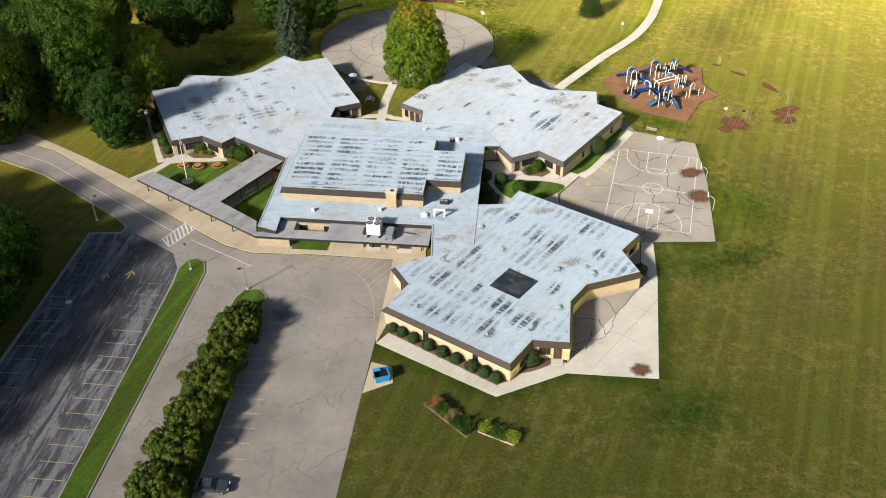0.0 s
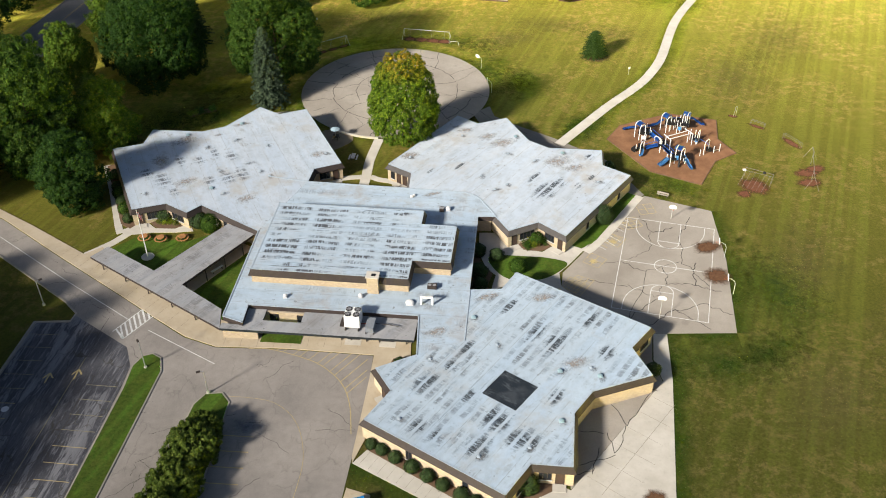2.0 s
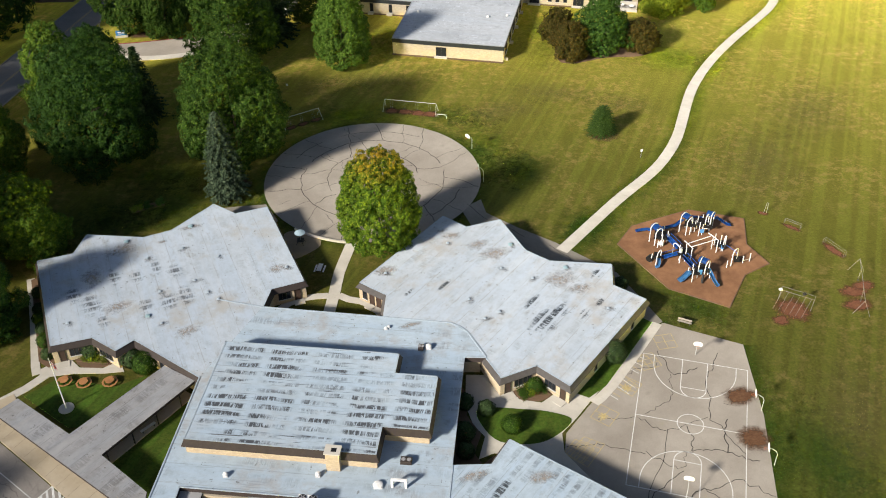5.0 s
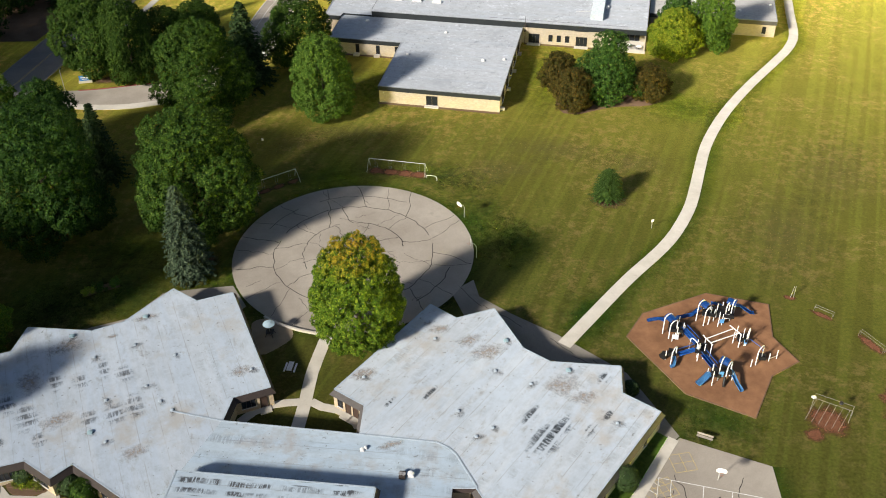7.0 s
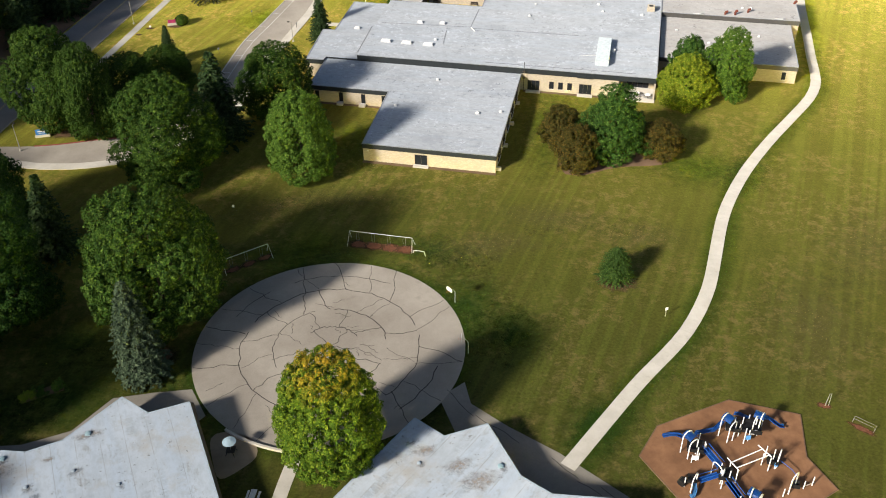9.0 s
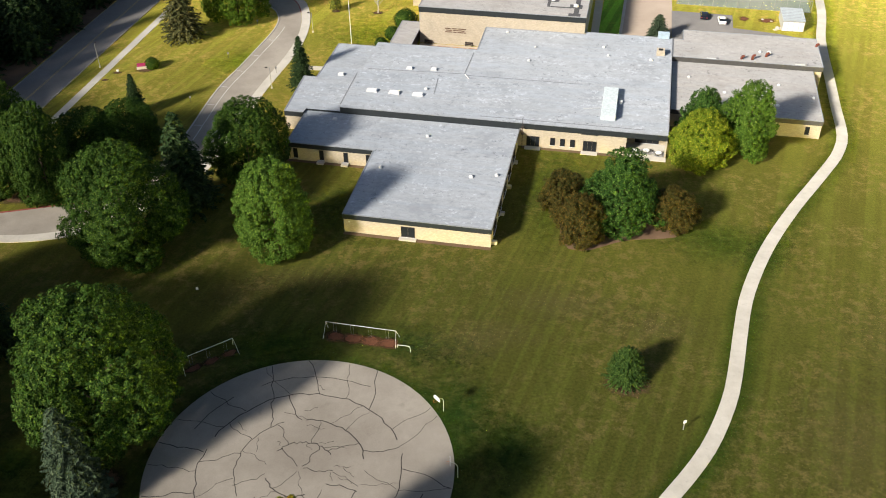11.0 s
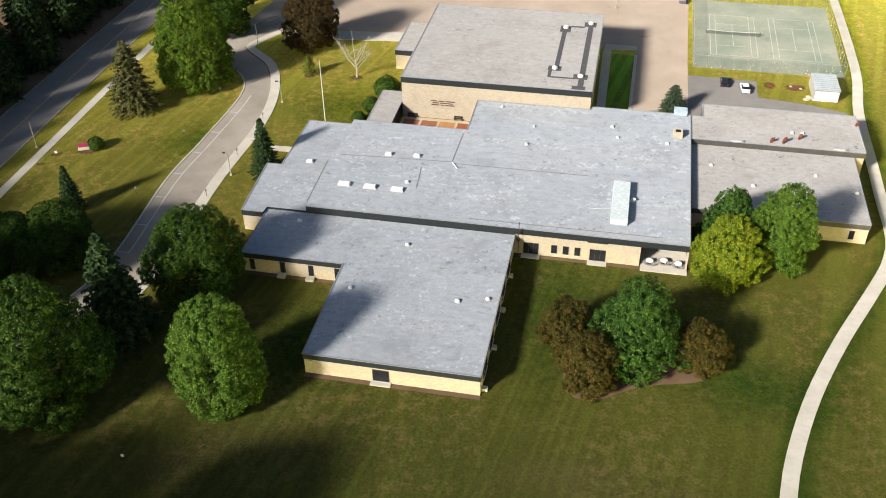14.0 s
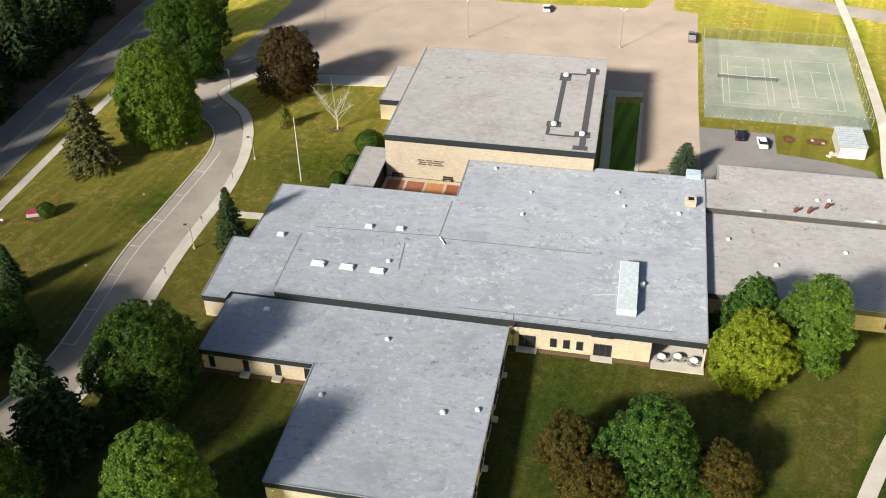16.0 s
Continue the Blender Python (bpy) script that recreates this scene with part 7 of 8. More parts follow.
# north-west tower
arch(41.5, 190.6, 42.9, 191.6, 3.4)
arch(42.2, 189.4, 43.5, 190.3, 3.1)
canopy_over(42.5, 190.8, 1.5, 1.5, 34, 2.9)
for x, y, h in ((43.3, 189.1, 2.6), (44.5, 190.2, 2.5), (44.1, 191.6, 2.6), (42.6, 188.8, 1.5), (43.6, 189.2, 1.4), (44.9, 190.8, 1.4)):
    post_at(x, y, h)
deck(42.2, 44.4, 189.4, 191.2, 1.3)
part("panel", box(42.7, 43.5, 188.8, 188.86, 0.5, 1.3), WHITE_METAL, play)
slide([(42.0, 192.0, 1.3), (41.4, 192.6, 1.1), (40.6, 193.1, 0.6), (39.9, 193.2, 0.35), (39.6, 193.1, 0.3)], 0.75)
slide([(48.0, 194.4, 1.9), (47.4, 193.8, 1.8), (46.4, 193.1, 1.45), (45.2, 193.1, 1.1), (44.2, 193.2, 0.8), (43.8, 192.8, 0.6)], 0.75)
# north tower pair
arch(47.3, 193.4, 48.6, 194.6, 3.5)
arch(48.2, 192.2, 49.4, 193.3, 3.2)
canopy_over(48.4, 193.8, 1.5, 1.5, 40, 3.0)
arch(51.6, 193.0, 52.4, 194.0, 3.4)
arch(52.6, 193.4, 53.4, 194.4, 3.6)
canopy_over(52.7, 194.2, 1.4, 1.4, 60, 3.1)
for x, y, h in ((49.0, 192.5, 1.6), (50.0, 193.3, 2.4), (50.4, 192.0, 3.0), (51.1, 192.4, 2.2), (50.6, 194.2, 2.8), (49.6, 194.4, 2.6), (51.6, 194.8, 2.6)):
    post_at(x, y, h)
deck(48.2, 50.2, 192.8, 194.6, 1.5)
deck(50.4, 53.0, 192.4, 194.4, 1.5)
part("panel", box(50.6, 51.3, 192.1, 192.16, 0.6, 1.4), BLUE_PALE, play)
part("panel", box(51.4, 52.1, 192.5, 192.56, 1.2, 2.0), WHITE_METAL, play)
slide([(53.6, 194.8, 1.7), (54.4, 195.2, 1.4), (55.2, 194.9, 0.9), (56.0, 194.5, 0.5), (56.7, 194.5, 0.35)], 0.75)
slide([(51.6, 195.0, 1.5), (51.2, 195.8, 1.2), (50.9, 196.6, 0.7), (50.3, 197.0, 0.4)], 0.7)
# bridges to the middle station
bridge(44.6, 190.2, 46.0, 187.2, 1.2, 1.0, 1.0)
bridge(45.4, 185.9, 42.8, 185.2, 1.0, 0.7, 0.8)
bridge(46.4, 184.8, 47.4, 181.9, 1.0, 1.0, 0.9)
arch(44.8, 186.9, 45.6, 185.2, 2.6)
for x, y, h in ((45.5, 184.4, 1.6), (46.5, 184.9, 2.9), (47.6, 185.3, 2.2), (46.0, 186.9, 2.0), (45.9, 185.6, 2.4), (47.0, 186.7, 2.4)):
    post_at(x, y, h)
deck(45.4, 47.2, 184.9, 186.7, 1.0)
part("panel", box(45.6, 46.2, 185.9, 185.95, 1.1, 1.8), WHITE_METAL, play)
# overhead ladder
for a, b in (((47.1, 186.8, 2.3), (51.6, 188.9, 2.3)), ((47.6, 185.9, 2.3), (52.3, 187.9, 2.3)), ((46.7, 187.4, 2.5), (47.8, 185.5, 2.2)), ((51.3, 189.5, 2.5), (52.6, 187.6, 2.3))):
    part("ladder_rail", tube([a, b], 0.085, sides=6), WHITE_METAL, play)
for x, y, h in ((47.7, 185.6, 2.3), (51.8, 188.2, 2.4), (52.4, 187.2, 2.6), (52.6, 189.4, 2.4), (53.3, 188.4, 2.8), (53.4, 187.6, 1.2)):
    post_at(x, y, h)
arch(53.6, 187.6, 54.3, 188.8, 2.6)
deck(52.4, 53.8, 187.5, 188.8, 0.9)
part("panel", box(53.2, 53.7, 187.4, 187.45, 0.6, 1.4), BLUE_PALE, play)
part("rail", tube([(54.2, 188.2, 0.9), (55.4, 186.6, 0.8), (55.6, 185.6, 0.8)], 0.05, sides=6), BLUE, play)
arch(54.0, 183.4, 55.2, 184.6, 3.0)
deck(54.6, 55.6, 183.8, 184.6, 0.6)
for x, y, h in ((53.2, 183.0, 1.5), (56.2, 184.2, 1.5), (57.5, 184.7, 1.7)):
    post_at(x, y, h)
part("beam", tube([(56.2, 184.2, 0.5), (57.5, 184.7, 0.5)], 0.07, sides=6), plain("tan_beam", (0.5, 0.4, 0.3), 0.6), play)
# small west station
arch(41.4, 183.8, 42.4, 185.2, 2.5)
post_at(40.8, 184.8, 1.8)
deck(41.2, 42.4, 184.6, 185.6, 0.9)
slide([(41.9, 184.5, 1.0), (41.9, 183.7, 0.6), (41.6, 183.0, 0.35), (41.2, 182.8, 0.3)], 0.7, BLUE_PALE)
part("crawl_ring", tube([(40.3, 184.9, 0.5), (40.9, 185.5, 0.6)], [0.55, 0.55], sides=12), BLACK, play)
# south tower
arch(47.6, 180.3, 48.6, 181.9, 3.5)
arch(48.6, 180.0, 49.6, 181.2, 3.1)
canopy_over(48.5, 181.2, 1.5, 1.4, 50, 3.0)
for x, y, h in ((46.2, 181.0, 1.8), (46.5, 179.3, 2.8), (47.0, 181.4, 2.2), (49.7, 180.3, 1.5)):
    post_at(x, y, h)
deck(46.6, 48.0, 180.0, 181.4, 1.0)
deck(48.0, 49.6, 180.2, 181.6, 1.4)
part("panel", box(47.6, 48.2, 180.0, 180.06, 1.0, 2.0), BLUE_PALE, play)
slide([(46.6, 180.8, 1.1), (45.8, 180.2, 0.75), (45.0, 179.6, 0.4), (44.4, 179.2, 0.3)], 1.2, BLUE_PALE)
slide([(49.4, 181.0, 1.4), (49.7, 180.0, 1.1), (50.0, 178.8, 0.65), (50.4, 177.6, 0.35)], 0.75, BLUE_PALE)
part("climber", tube([(48.4, 179.8, 1.2), (48.2, 179.2, 0.4), (48.2, 179.0, 0.0)], 0.2, sides=8), BLACK, play)
seat_ = thing("bench", -36.2, 148.7, 0.1, 48, "pale slatted bench under the linking canopy", "bench")
for k in range(3):
    part("slat", box(-1.2, 1.2, -0.24 + 0.17 * k, -0.1 + 0.17 * k, 0.42, 0.46), PANEL, seat_)
for x in (-0.9, 0.9):
    part("leg", box(x - 0.05, x + 0.05, -0.22, 0.22, 0, 0.42), FRAME, seat_)
bench = thing("bench", 43.2, 169.2, 0, -25, "weathered grey-brown bench at the edge of the court", "bench")
part("seat", box(-1.1, 1.1, -0.2, 0.2, 0.42, 0.47, bevel=0.01), SOFFIT, bench)
part("backrest", box(-1.1, 1.1, 0.2, 0.25, 0.55, 0.9, bevel=0.01), SOFFIT, bench)
for x in (-0.8, 0.8):
    part("leg", box(x - 0.05, x + 0.05, -0.2, 0.2, 0, 0.42), FRAME, bench)


# ---- poles, tables, signs ----
def flagpole(x, y, h, label):
    root = thing("flagpole", x, y, 0, 0, label, "flagpole")
    part("pole", tube([(0, 0, 0), (0, 0, h * 0.6), (0, 0, h)], [0.1, 0.08, 0.045], sides=10), WHITE_METAL, root)
    part("finial", blob(0.11, 1, 0, 1, 2), STEEL, root).location = (0, 0, h + 0.08)
    if h < 12:
        part("base", disc(0, 0, -0.1, 0.12, 1.1, sides=24), CONCRETE, root)
    return root


pole = flagpole(-49.0, 152.9, 9.8, "white flagpole with a hanging flag on a round concrete base")
bm = bmesh.new()
rows = []
for i in range(10):
    s = i / 9
    rows.append([bm.verts.new((0.1 + 0.55 * s, 0.09 * math.sin(s * 9) + 0.02 * z, 9.5 - 1.1 * z - 0.85 * s)) for z in (0, 1)])
for a, b in zip(rows, rows[1:]):
    bm.faces.new((a[0], b[0], b[1], a[1]))
bmesh.ops.solidify(bm, geom=list(bm.faces), thickness=0.02)
k = Mat("flag_cloth", 0.8)
w = k.node("ShaderNodeTexWave")
w.bands_direction = "Z"
k.link(k.pos, w.inputs["Vector"])
w.inputs["Scale"].default_value = 1.6
k.color(k.mix(k.ramp(w.outputs["Fac"], 0.45, 0.55), (0.5, 0.04, 0.05), (0.75, 0.72, 0.7)))
part("flag", bm, k.m, pole, "red and white striped flag hanging limp")
flagpole(-10.0, 343.4, 14.0, "tall white flagpole on the lawn")


def street_lamp(x, y, h, label, rz=0, arms=1):
    root = thing("street_lamp", x, y, 0, rz, label, "street lamp", "street lamps")
    part("pole", tube([(0, 0, 0), (0, 0, h)], [0.09, 0.06], sides=8), STEEL, root)
    part("base", disc(0, 0, -0.1, 0.35, 0.25, sides=12), CONCRETE, root)
    for k in range(arms):
        a = 2 * math.pi * k / arms
        part("arm", tube([(0, 0, h - 0.1), (0.5 * math.cos(a), 0.5 * math.sin(a), h)], 0.04, sides=6), STEEL, root)
        bm = box(0.4, 1.0, -0.17, 0.17, h - 0.06, h + 0.12, bevel=0.03)
        bm.transform(Matrix.Rotation(a, 4, "Z"))
        part("lamp_head", bm, WHITE_METAL if arms > 1 else FRAME, root)
    return root


for x, y, h, rz in ((-62.9, 140.4, 5.0, 40), (-42.8, 125.6, 5.0, 120), (-32.4, 120.2, 4.6, 200)):
    street_lamp(x, y, h, "slim steel lamp post beside the car park", rz)
for x, y in ((-20.3, 351.9), (-26.6, 322.0), (-30.2, 382.3)):
    street_lamp(x, y, 5.2, "white lamp post beside the drive pavement", 180)
for x, y in ((-11.5, 415.8), (24.6, 408.6), (61.5, 401.2)):
    street_lamp(x, y, 9.8, "tall white lamp post with several heads in the far car park", 20, 3)
street_lamp(-68.9, 333.9, 6.0, "grey lamp post beside the street", 90)
street_lamp(-76.4, 272.0, 6.0, "grey lamp post at the drive entrance", 90)


def picnic_table(x, y, rz, label, round_top, material, seats=None):
    root = thing("picnic_table", x, y, 0, rz, label, "picnic table", "picnic tables")
    if round_top:
        part("tabletop", disc(0, 0, 0.7, 0.78, 0.68, sides=8), material, root)
        part("stand", disc(0, 0, 0, 0.7, 0.1, sides=8), FRAME, root)
        for k in range(8):
            a = math.pi / 4 * k + 0.4
            bm = box(-0.4, 0.4, 0.86, 1.12, 0.42, 0.48, bevel=0.01)
            bm.transform(Matrix.Rotation(a, 4, "Z"))
            part("bench", bm, seats or material, root)
            if k % 2 == 0:
                part("brace", tube([(0, 0, 0.25), (-1.0 * math.sin(a), 1.0 * math.cos(a), 0.42)], 0.04, sides=6), FRAME, root)
    else:
        for k in range(5):
            part("board", box(-0.95, 0.95, -0.4 + 0.16 * k, -0.26 + 0.16 * k, 0.7, 0.75), material, root)
        for s in (-0.75, 0.75):
            part("bench", box(-0.95, 0.95, s - 0.14, s + 0.14, 0.42, 0.47, bevel=0.01), material, root)
        for px in (-0.65, 0.65):
            part("leg", box(px - 0.05, px + 0.05, -0.75, 0.75, 0.36, 0.42), FRAME, root)
            part("leg", box(px - 0.05, px + 0.05, -0.3, -0.2, 0, 0.7), FRAME, root)
            part("leg", box(px - 0.05, px + 0.05, 0.2, 0.3, 0, 0.7), FRAME, root)
    return root


ORANGE_WOOD = plain("orange_wood", (0.42, 0.2, 0.08), 0.6)
for x, y in ((-50.8, 158.0), (-47.8, 157.6), (-44.0, 157.8)):
    picnic_table(x, y, 10, "octagonal orange-brown wooden picnic table ringed by benches", True, ORANGE_WOOD)
picnic_table(-15.5, 183.9, 82, "grey-white picnic table on the lawn between wings", False, plain("weathered_wood", (0.7, 0.7, 0.7), 0.7))
for k in range(3):
    x, y = nv((50.0 + 2.4 * k, 36.0 + 0.5 * (k % 2)))[0]
    picnic_table(x, y, 20 * k, "round white picnic table on the school porch", True, WHITE_METAL, GREY_METAL).location.z = 0.15
spot = thing("shade_umbrella", -19.6, 191.6, 0, 0, "round blue-grey play umbrella over a small climbing stand", "umbrella")
part("pole", disc(0, 0, 0, 2.5, 0.05, sides=8), STEEL, spot)
part("canopy", disc(0, 0, 2.35, 2.6, 0.95, sides=16, r1=0.25), plain("pale_fabric", (0.34, 0.45, 0.52), 0.6), spot)
for k in range(4):
    a = math.pi / 2 * k + 0.6
    part("leg", tube([(0.2 * math.cos(a), 0.2 * math.sin(a), 1.2), (0.9 * math.cos(a), 0.9 * math.sin(a), 0)], 0.05, sides=6), FRAME, spot)
part("platform", box(-0.6, 0.6, -0.6, 0.6, 0.7, 0.78), FRAME, spot)


def sign(x, y, rz, w, h, z, material, label, posts=2):
    root = thing("sign", x, y, 0, rz, label, "sign")
    part("panel", box(-w / 2, w / 2, -0.04, 0.04, z, z + h, bevel=0.01), material, root)
    for k in range(posts):
        px = 0 if posts == 1 else (-w / 2 + 0.1 if k == 0 else w / 2 - 0.1)
        part("post", box(px - 0.05, px + 0.05, 0.045, 0.12, 0, z + h * 0.9), STEEL, root)
    return root


BLUE_SIGN = plain("blue_sign", (0.06, 0.22, 0.5), 0.4)
blue = sign(-73.6, 277.6, 10, 2.6, 1.3, 0.5, BLUE_SIGN, "blue sign board on a stone base at the drive entrance")
part("lettering", box(-0.9, 0.9, -0.06, -0.041, 1.2, 1.4), WHITE_METAL, blue)
part("lettering", box(-0.7, 0.7, -0.06, -0.041, 0.85, 0.98), WHITE_METAL, blue)
part("plinth", box(-1.5, 1.5, -0.35, 0.35, 0, 0.5, bevel=0.04), CONCRETE, blue)
board = sign(-58.7, 332.8, 12, 2.0, 0.9, 0.6, plain("magenta_sign", (0.35, 0.03, 0.14), 0.4), "low magenta sign board on a pale base on the lawn")
part("plinth", box(-1.2, 1.2, -0.3, 0.3, 0, 0.6, bevel=0.05), CONCRETE, board)
sign(44.9, 218.4, 20, 0.5, 0.55, 1.4, WHITE_METAL, "small white sign beside the long path", 1)
sign(-29.3, 250.6, 0, 0.4, 0.5, 0.1, WHITE_METAL, "small white marker on the lawn", 1)
sign(-64.0, 331.2, 15, 0.5, 0.5, 0.2, WHITE_METAL, "small white marker beside the pavement", 1)

# skip beside the front wing
skip = thing("dumpster", -9.3, 99.2, 0.05, 16, "blue steel dumpster, its lid open, on a concrete pad", "dumpster")
bm = bmesh.new()
lo = [(-0.95, -0.8), (0.95, -0.8), (0.95, 0.8), (-0.95, 0.8)]
for a, b in zip(lo, lo[1:] + lo[:1]):
    bm.faces.new([bm.verts.new(p) for p in ((a[0], a[1], 0.1), (b[0], b[1], 0.1), (b[0] * 1.2, b[1] * 1.2, 1.4), (a[0] * 1.2, a[1] * 1.2, 1.4))])
bm.faces.new([bm.verts.new((*p, 0.1)) for p in lo])
bmesh.ops.remove_doubles(bm, verts=bm.verts, dist=0.001)
bmesh.ops.solidify(bm, geom=list(bm.faces), thickness=0.05)
part("body", bm, plain("blue_steel", (0.02, 0.2, 0.5), 0.45), skip)
part("lid", box(-1.1, 0.0, 0.3, 0.95, 1.42, 1.48), plain("blue_lid", (0.03, 0.3, 0.65), 0.4), skip)
part("load", box(-1.0, 1.0, -0.8, 0.8, 0.2, 0.9), BLACK, skip)
for s in (-1.2, 1.2):
    part("pocket", box(s - 0.05, s + 0.05, -0.4, 0.4, 0.7, 0.85), FRAME, skip)
flat("pavement_skip_pad", [(-12.0, 96.4), (-11.0, 102.8), (-7.8, 101.6), (-7.6, 98.4)], 0.05, CONCRETE_TAN, "stained concrete pad under the dumpster", "pad")
drain = thing("manhole_cover", -61.1, 117.6, 0.027, 0, "pale round manhole cover in the car park", "manhole cover")
part("cover", disc(0, 0, 0, 0.02, 0.55, sides=20), COPING, drain)


# ---- cars ----
def car(x, y, rz, paint_mat, label, long=4.6, truck=False):
    root = thing("car", x, y, 0.03, rz, label, "car", "parked cars")
    L, W2 = long / 2, 0.9
    side = [(-L, 0.35), (-L, 0.8), (-L + 0.15, 0.95), (-L * 0.62, 1.0), (L * 0.42, 0.98), (L - 0.25, 0.82), (L, 0.6), (L, 0.35)]
    bm = bmesh.new()
    rows = [[bm.verts.new((px, s * W2 * (0.96 if pz > 0.9 else 1.0), pz)) for px, pz in side] for s in (-1, 1)]
    bm.faces.new(rows[0])
    bm.faces.new(rows[1][::-1])
    for k in range(len(side)):
        j = (k + 1) % len(side)
        bm.faces.new((rows[0][k], rows[1][k], rows[1][j], rows[0][j]))
    bmesh.ops.bevel(bm, geom=list(bm.edges), offset=0.05, segments=2, affect="EDGES")
    part("body", bm, paint_mat, root)
    c0, c1 = (-L * 0.72, L * 0.36) if not truck else (-L * 0.1, L * 0.5)
    bm = bmesh.new()
    lo = [bm.verts.new((px, py, 0.97)) for px, py in ((c0, -0.82), (c1, -0.82), (c1, 0.82), (c0, 0.82))]
    hi = [bm.verts.new((px, py, 1.42)) for px, py in ((c0 + 0.5, -0.66), (c1 - 0.75, -0.66), (c1 - 0.75, 0.66), (c0 + 0.5, 0.66))]
    for k in range(4):
        bm.faces.new((lo[k], lo[(k + 1) % 4], hi[(k + 1) % 4], hi[k]))
    bm.faces.new(hi)
    part("windows", bm, GLASS, root, "dark window glass")
    part("roof", box(c0 + 0.48, c1 - 0.73, -0.67, 0.67, 1.41, 1.47, bevel=0.03), paint_mat, root)
    for px in (-L * 0.6, L * 0.62):
        for s in (-1, 1):
            wheel = part("wheel", tube([(px, s * 0.72, 0.32), (px, s * 0.93, 0.32)], 0.32, sides=16), BLACK, root)
            part("rim", tube([(px, s * 0.9, 0.32), (px, s * 0.945, 0.32)], 0.19, sides=12), STEEL, wheel)
    for s in (-1, 1):
        part("headlight", box(L - 0.12, L + 0.01, s * 0.6 - 0.16, s * 0.6 + 0.16, 0.62, 0.74), COPING, root)
        part("tail_light", box(-L - 0.01, -L + 0.1, s * 0.66 - 0.14, s * 0.66 + 0.14, 0.7, 0.84), RED, root)
        part("mirror", box(L * 0.2, L * 0.2 + 0.14, s * 0.98 - 0.1, s * 0.98 + 0.1, 0.95, 1.08), paint_mat, root)
    if truck:
        part("load", box(-L + 0.1, -L * 0.14, -0.8, 0.8, 0.95, 1.25, bevel=0.05), GREY_METAL, root)
    return root


SILVER = plain("silver_paint", (0.3, 0.32, 0.36), 0.25, 0.5, 0.6, vary=0.04)
CAR_WHITE = plain("white_paint", (0.8, 0.8, 0.8), 0.25, 0.5, vary=0.03)
GRAPHITE = plain("graphite_paint", (0.09, 0.1, 0.12), 0.22, 0.5, 0.5, vary=0.04)
NAVY = plain("dark_paint", (0.015, 0.018, 0.03), 0.2, 0.5, vary=0.03)
car(-30.6, 79.5, -3, GRAPHITE, "dark grey saloon parked by the hedge")
car(79.2, 357.4, 78, NAVY, "black saloon parked behind the school", 4.2)
car(83.0, 354.2, 82, CAR_WHITE, "white saloon parked behind the school", 4.2)
car(80.0, 405.6, 76, SILVER, "grey pickup with a load in the far car park", 6.0, True)
car(45.9, 425.0, 84, CAR_WHITE, "white car in the far car park", 4.4)
store = thing("storage_shed", 99.9, 352.2, 0, -11, "pale metal storage shed with four doors", "shed")
part("wall", box(-2.6, 2.6, -4.0, 4.0, 0, 2.7), GREY_METAL, store)
part("roof", box(-2.7, 2.7, -4.1, 4.1, 2.7, 2.85, bevel=0.03), plain("pale_metal_roof", (0.42, 0.47, 0.5), 0.45), store)
for k in range(9):
    part("roof_rib", box(-2.68, 2.68, -3.9 + 0.95 * k, -3.82 + 0.95 * k, 2.848, 2.9), COPING_N, store)
for k in range(4):
    part("door", box(-2.5 + 1.27 * k, -1.34 + 1.27 * k, -4.1, -3.98, 0.1, 2.4, bevel=0.05), CAR_WHITE, store)
scuffs("ground_lot_earth", [(89.2, 356.3, 1.3, 1.6, 0), (94.7, 355.0, 2.2, 1.5, 0)], "bare brown earth on the grass beside the lot", 0.012)
for x, y, r in ((96.1, 350.3, 0.7), (95.2, 349.4, 0.5), (97.0, 349.2, 0.45), (93.8, 355.6, 0.4), (95.6, 354.4, 0.35)):
    pile = thing("rubble_heap", x, y, 0, 40 * r, "small heap of pale rubble beside the shed", "rubble", "rubble heaps")
    part("stones", blob(r, int(x * 10), 0.35, 0.55, 2), CONCRETE, pile)
for u, v in ((72.3, 323.2), (91.1, 319.4)):
    roof_pipe = thing("roof_pipe", u, v, 5.25, -12, "pale pipe lying on the grey roof", "pipe", "roof pipes")
    part("pipe", tube([(-1.0, 0, 0), (1.0, 0, 0)], 0.16, sides=8), COPING, roof_pipe)
    part("cap", disc(1.2, 0, -0.1, 0.3, 0.28, sides=10), GREY_METAL, roof_pipe)
for x, y, a in ((8.7, 344.2, -12), (18.6, 342.4, -12)):
    court_bench = thing("bench", x, y, 0.05, a, "dark bench against the courtyard wall", "bench", "courtyard benches")
    part("seat", box(-1.0, 1.0, -0.25, 0.25, 0.4, 0.48, bevel=0.01), FRAME, court_bench)
    part("backrest", box(-1.0, 1.0, 0.25, 0.31, 0.5, 0.95, bevel=0.01), FRAME, court_bench)
    for px in (-0.8, 0.8):
        part("leg", box(px - 0.05, px + 0.05, -0.22, 0.22, 0, 0.4), FRAME, court_bench)


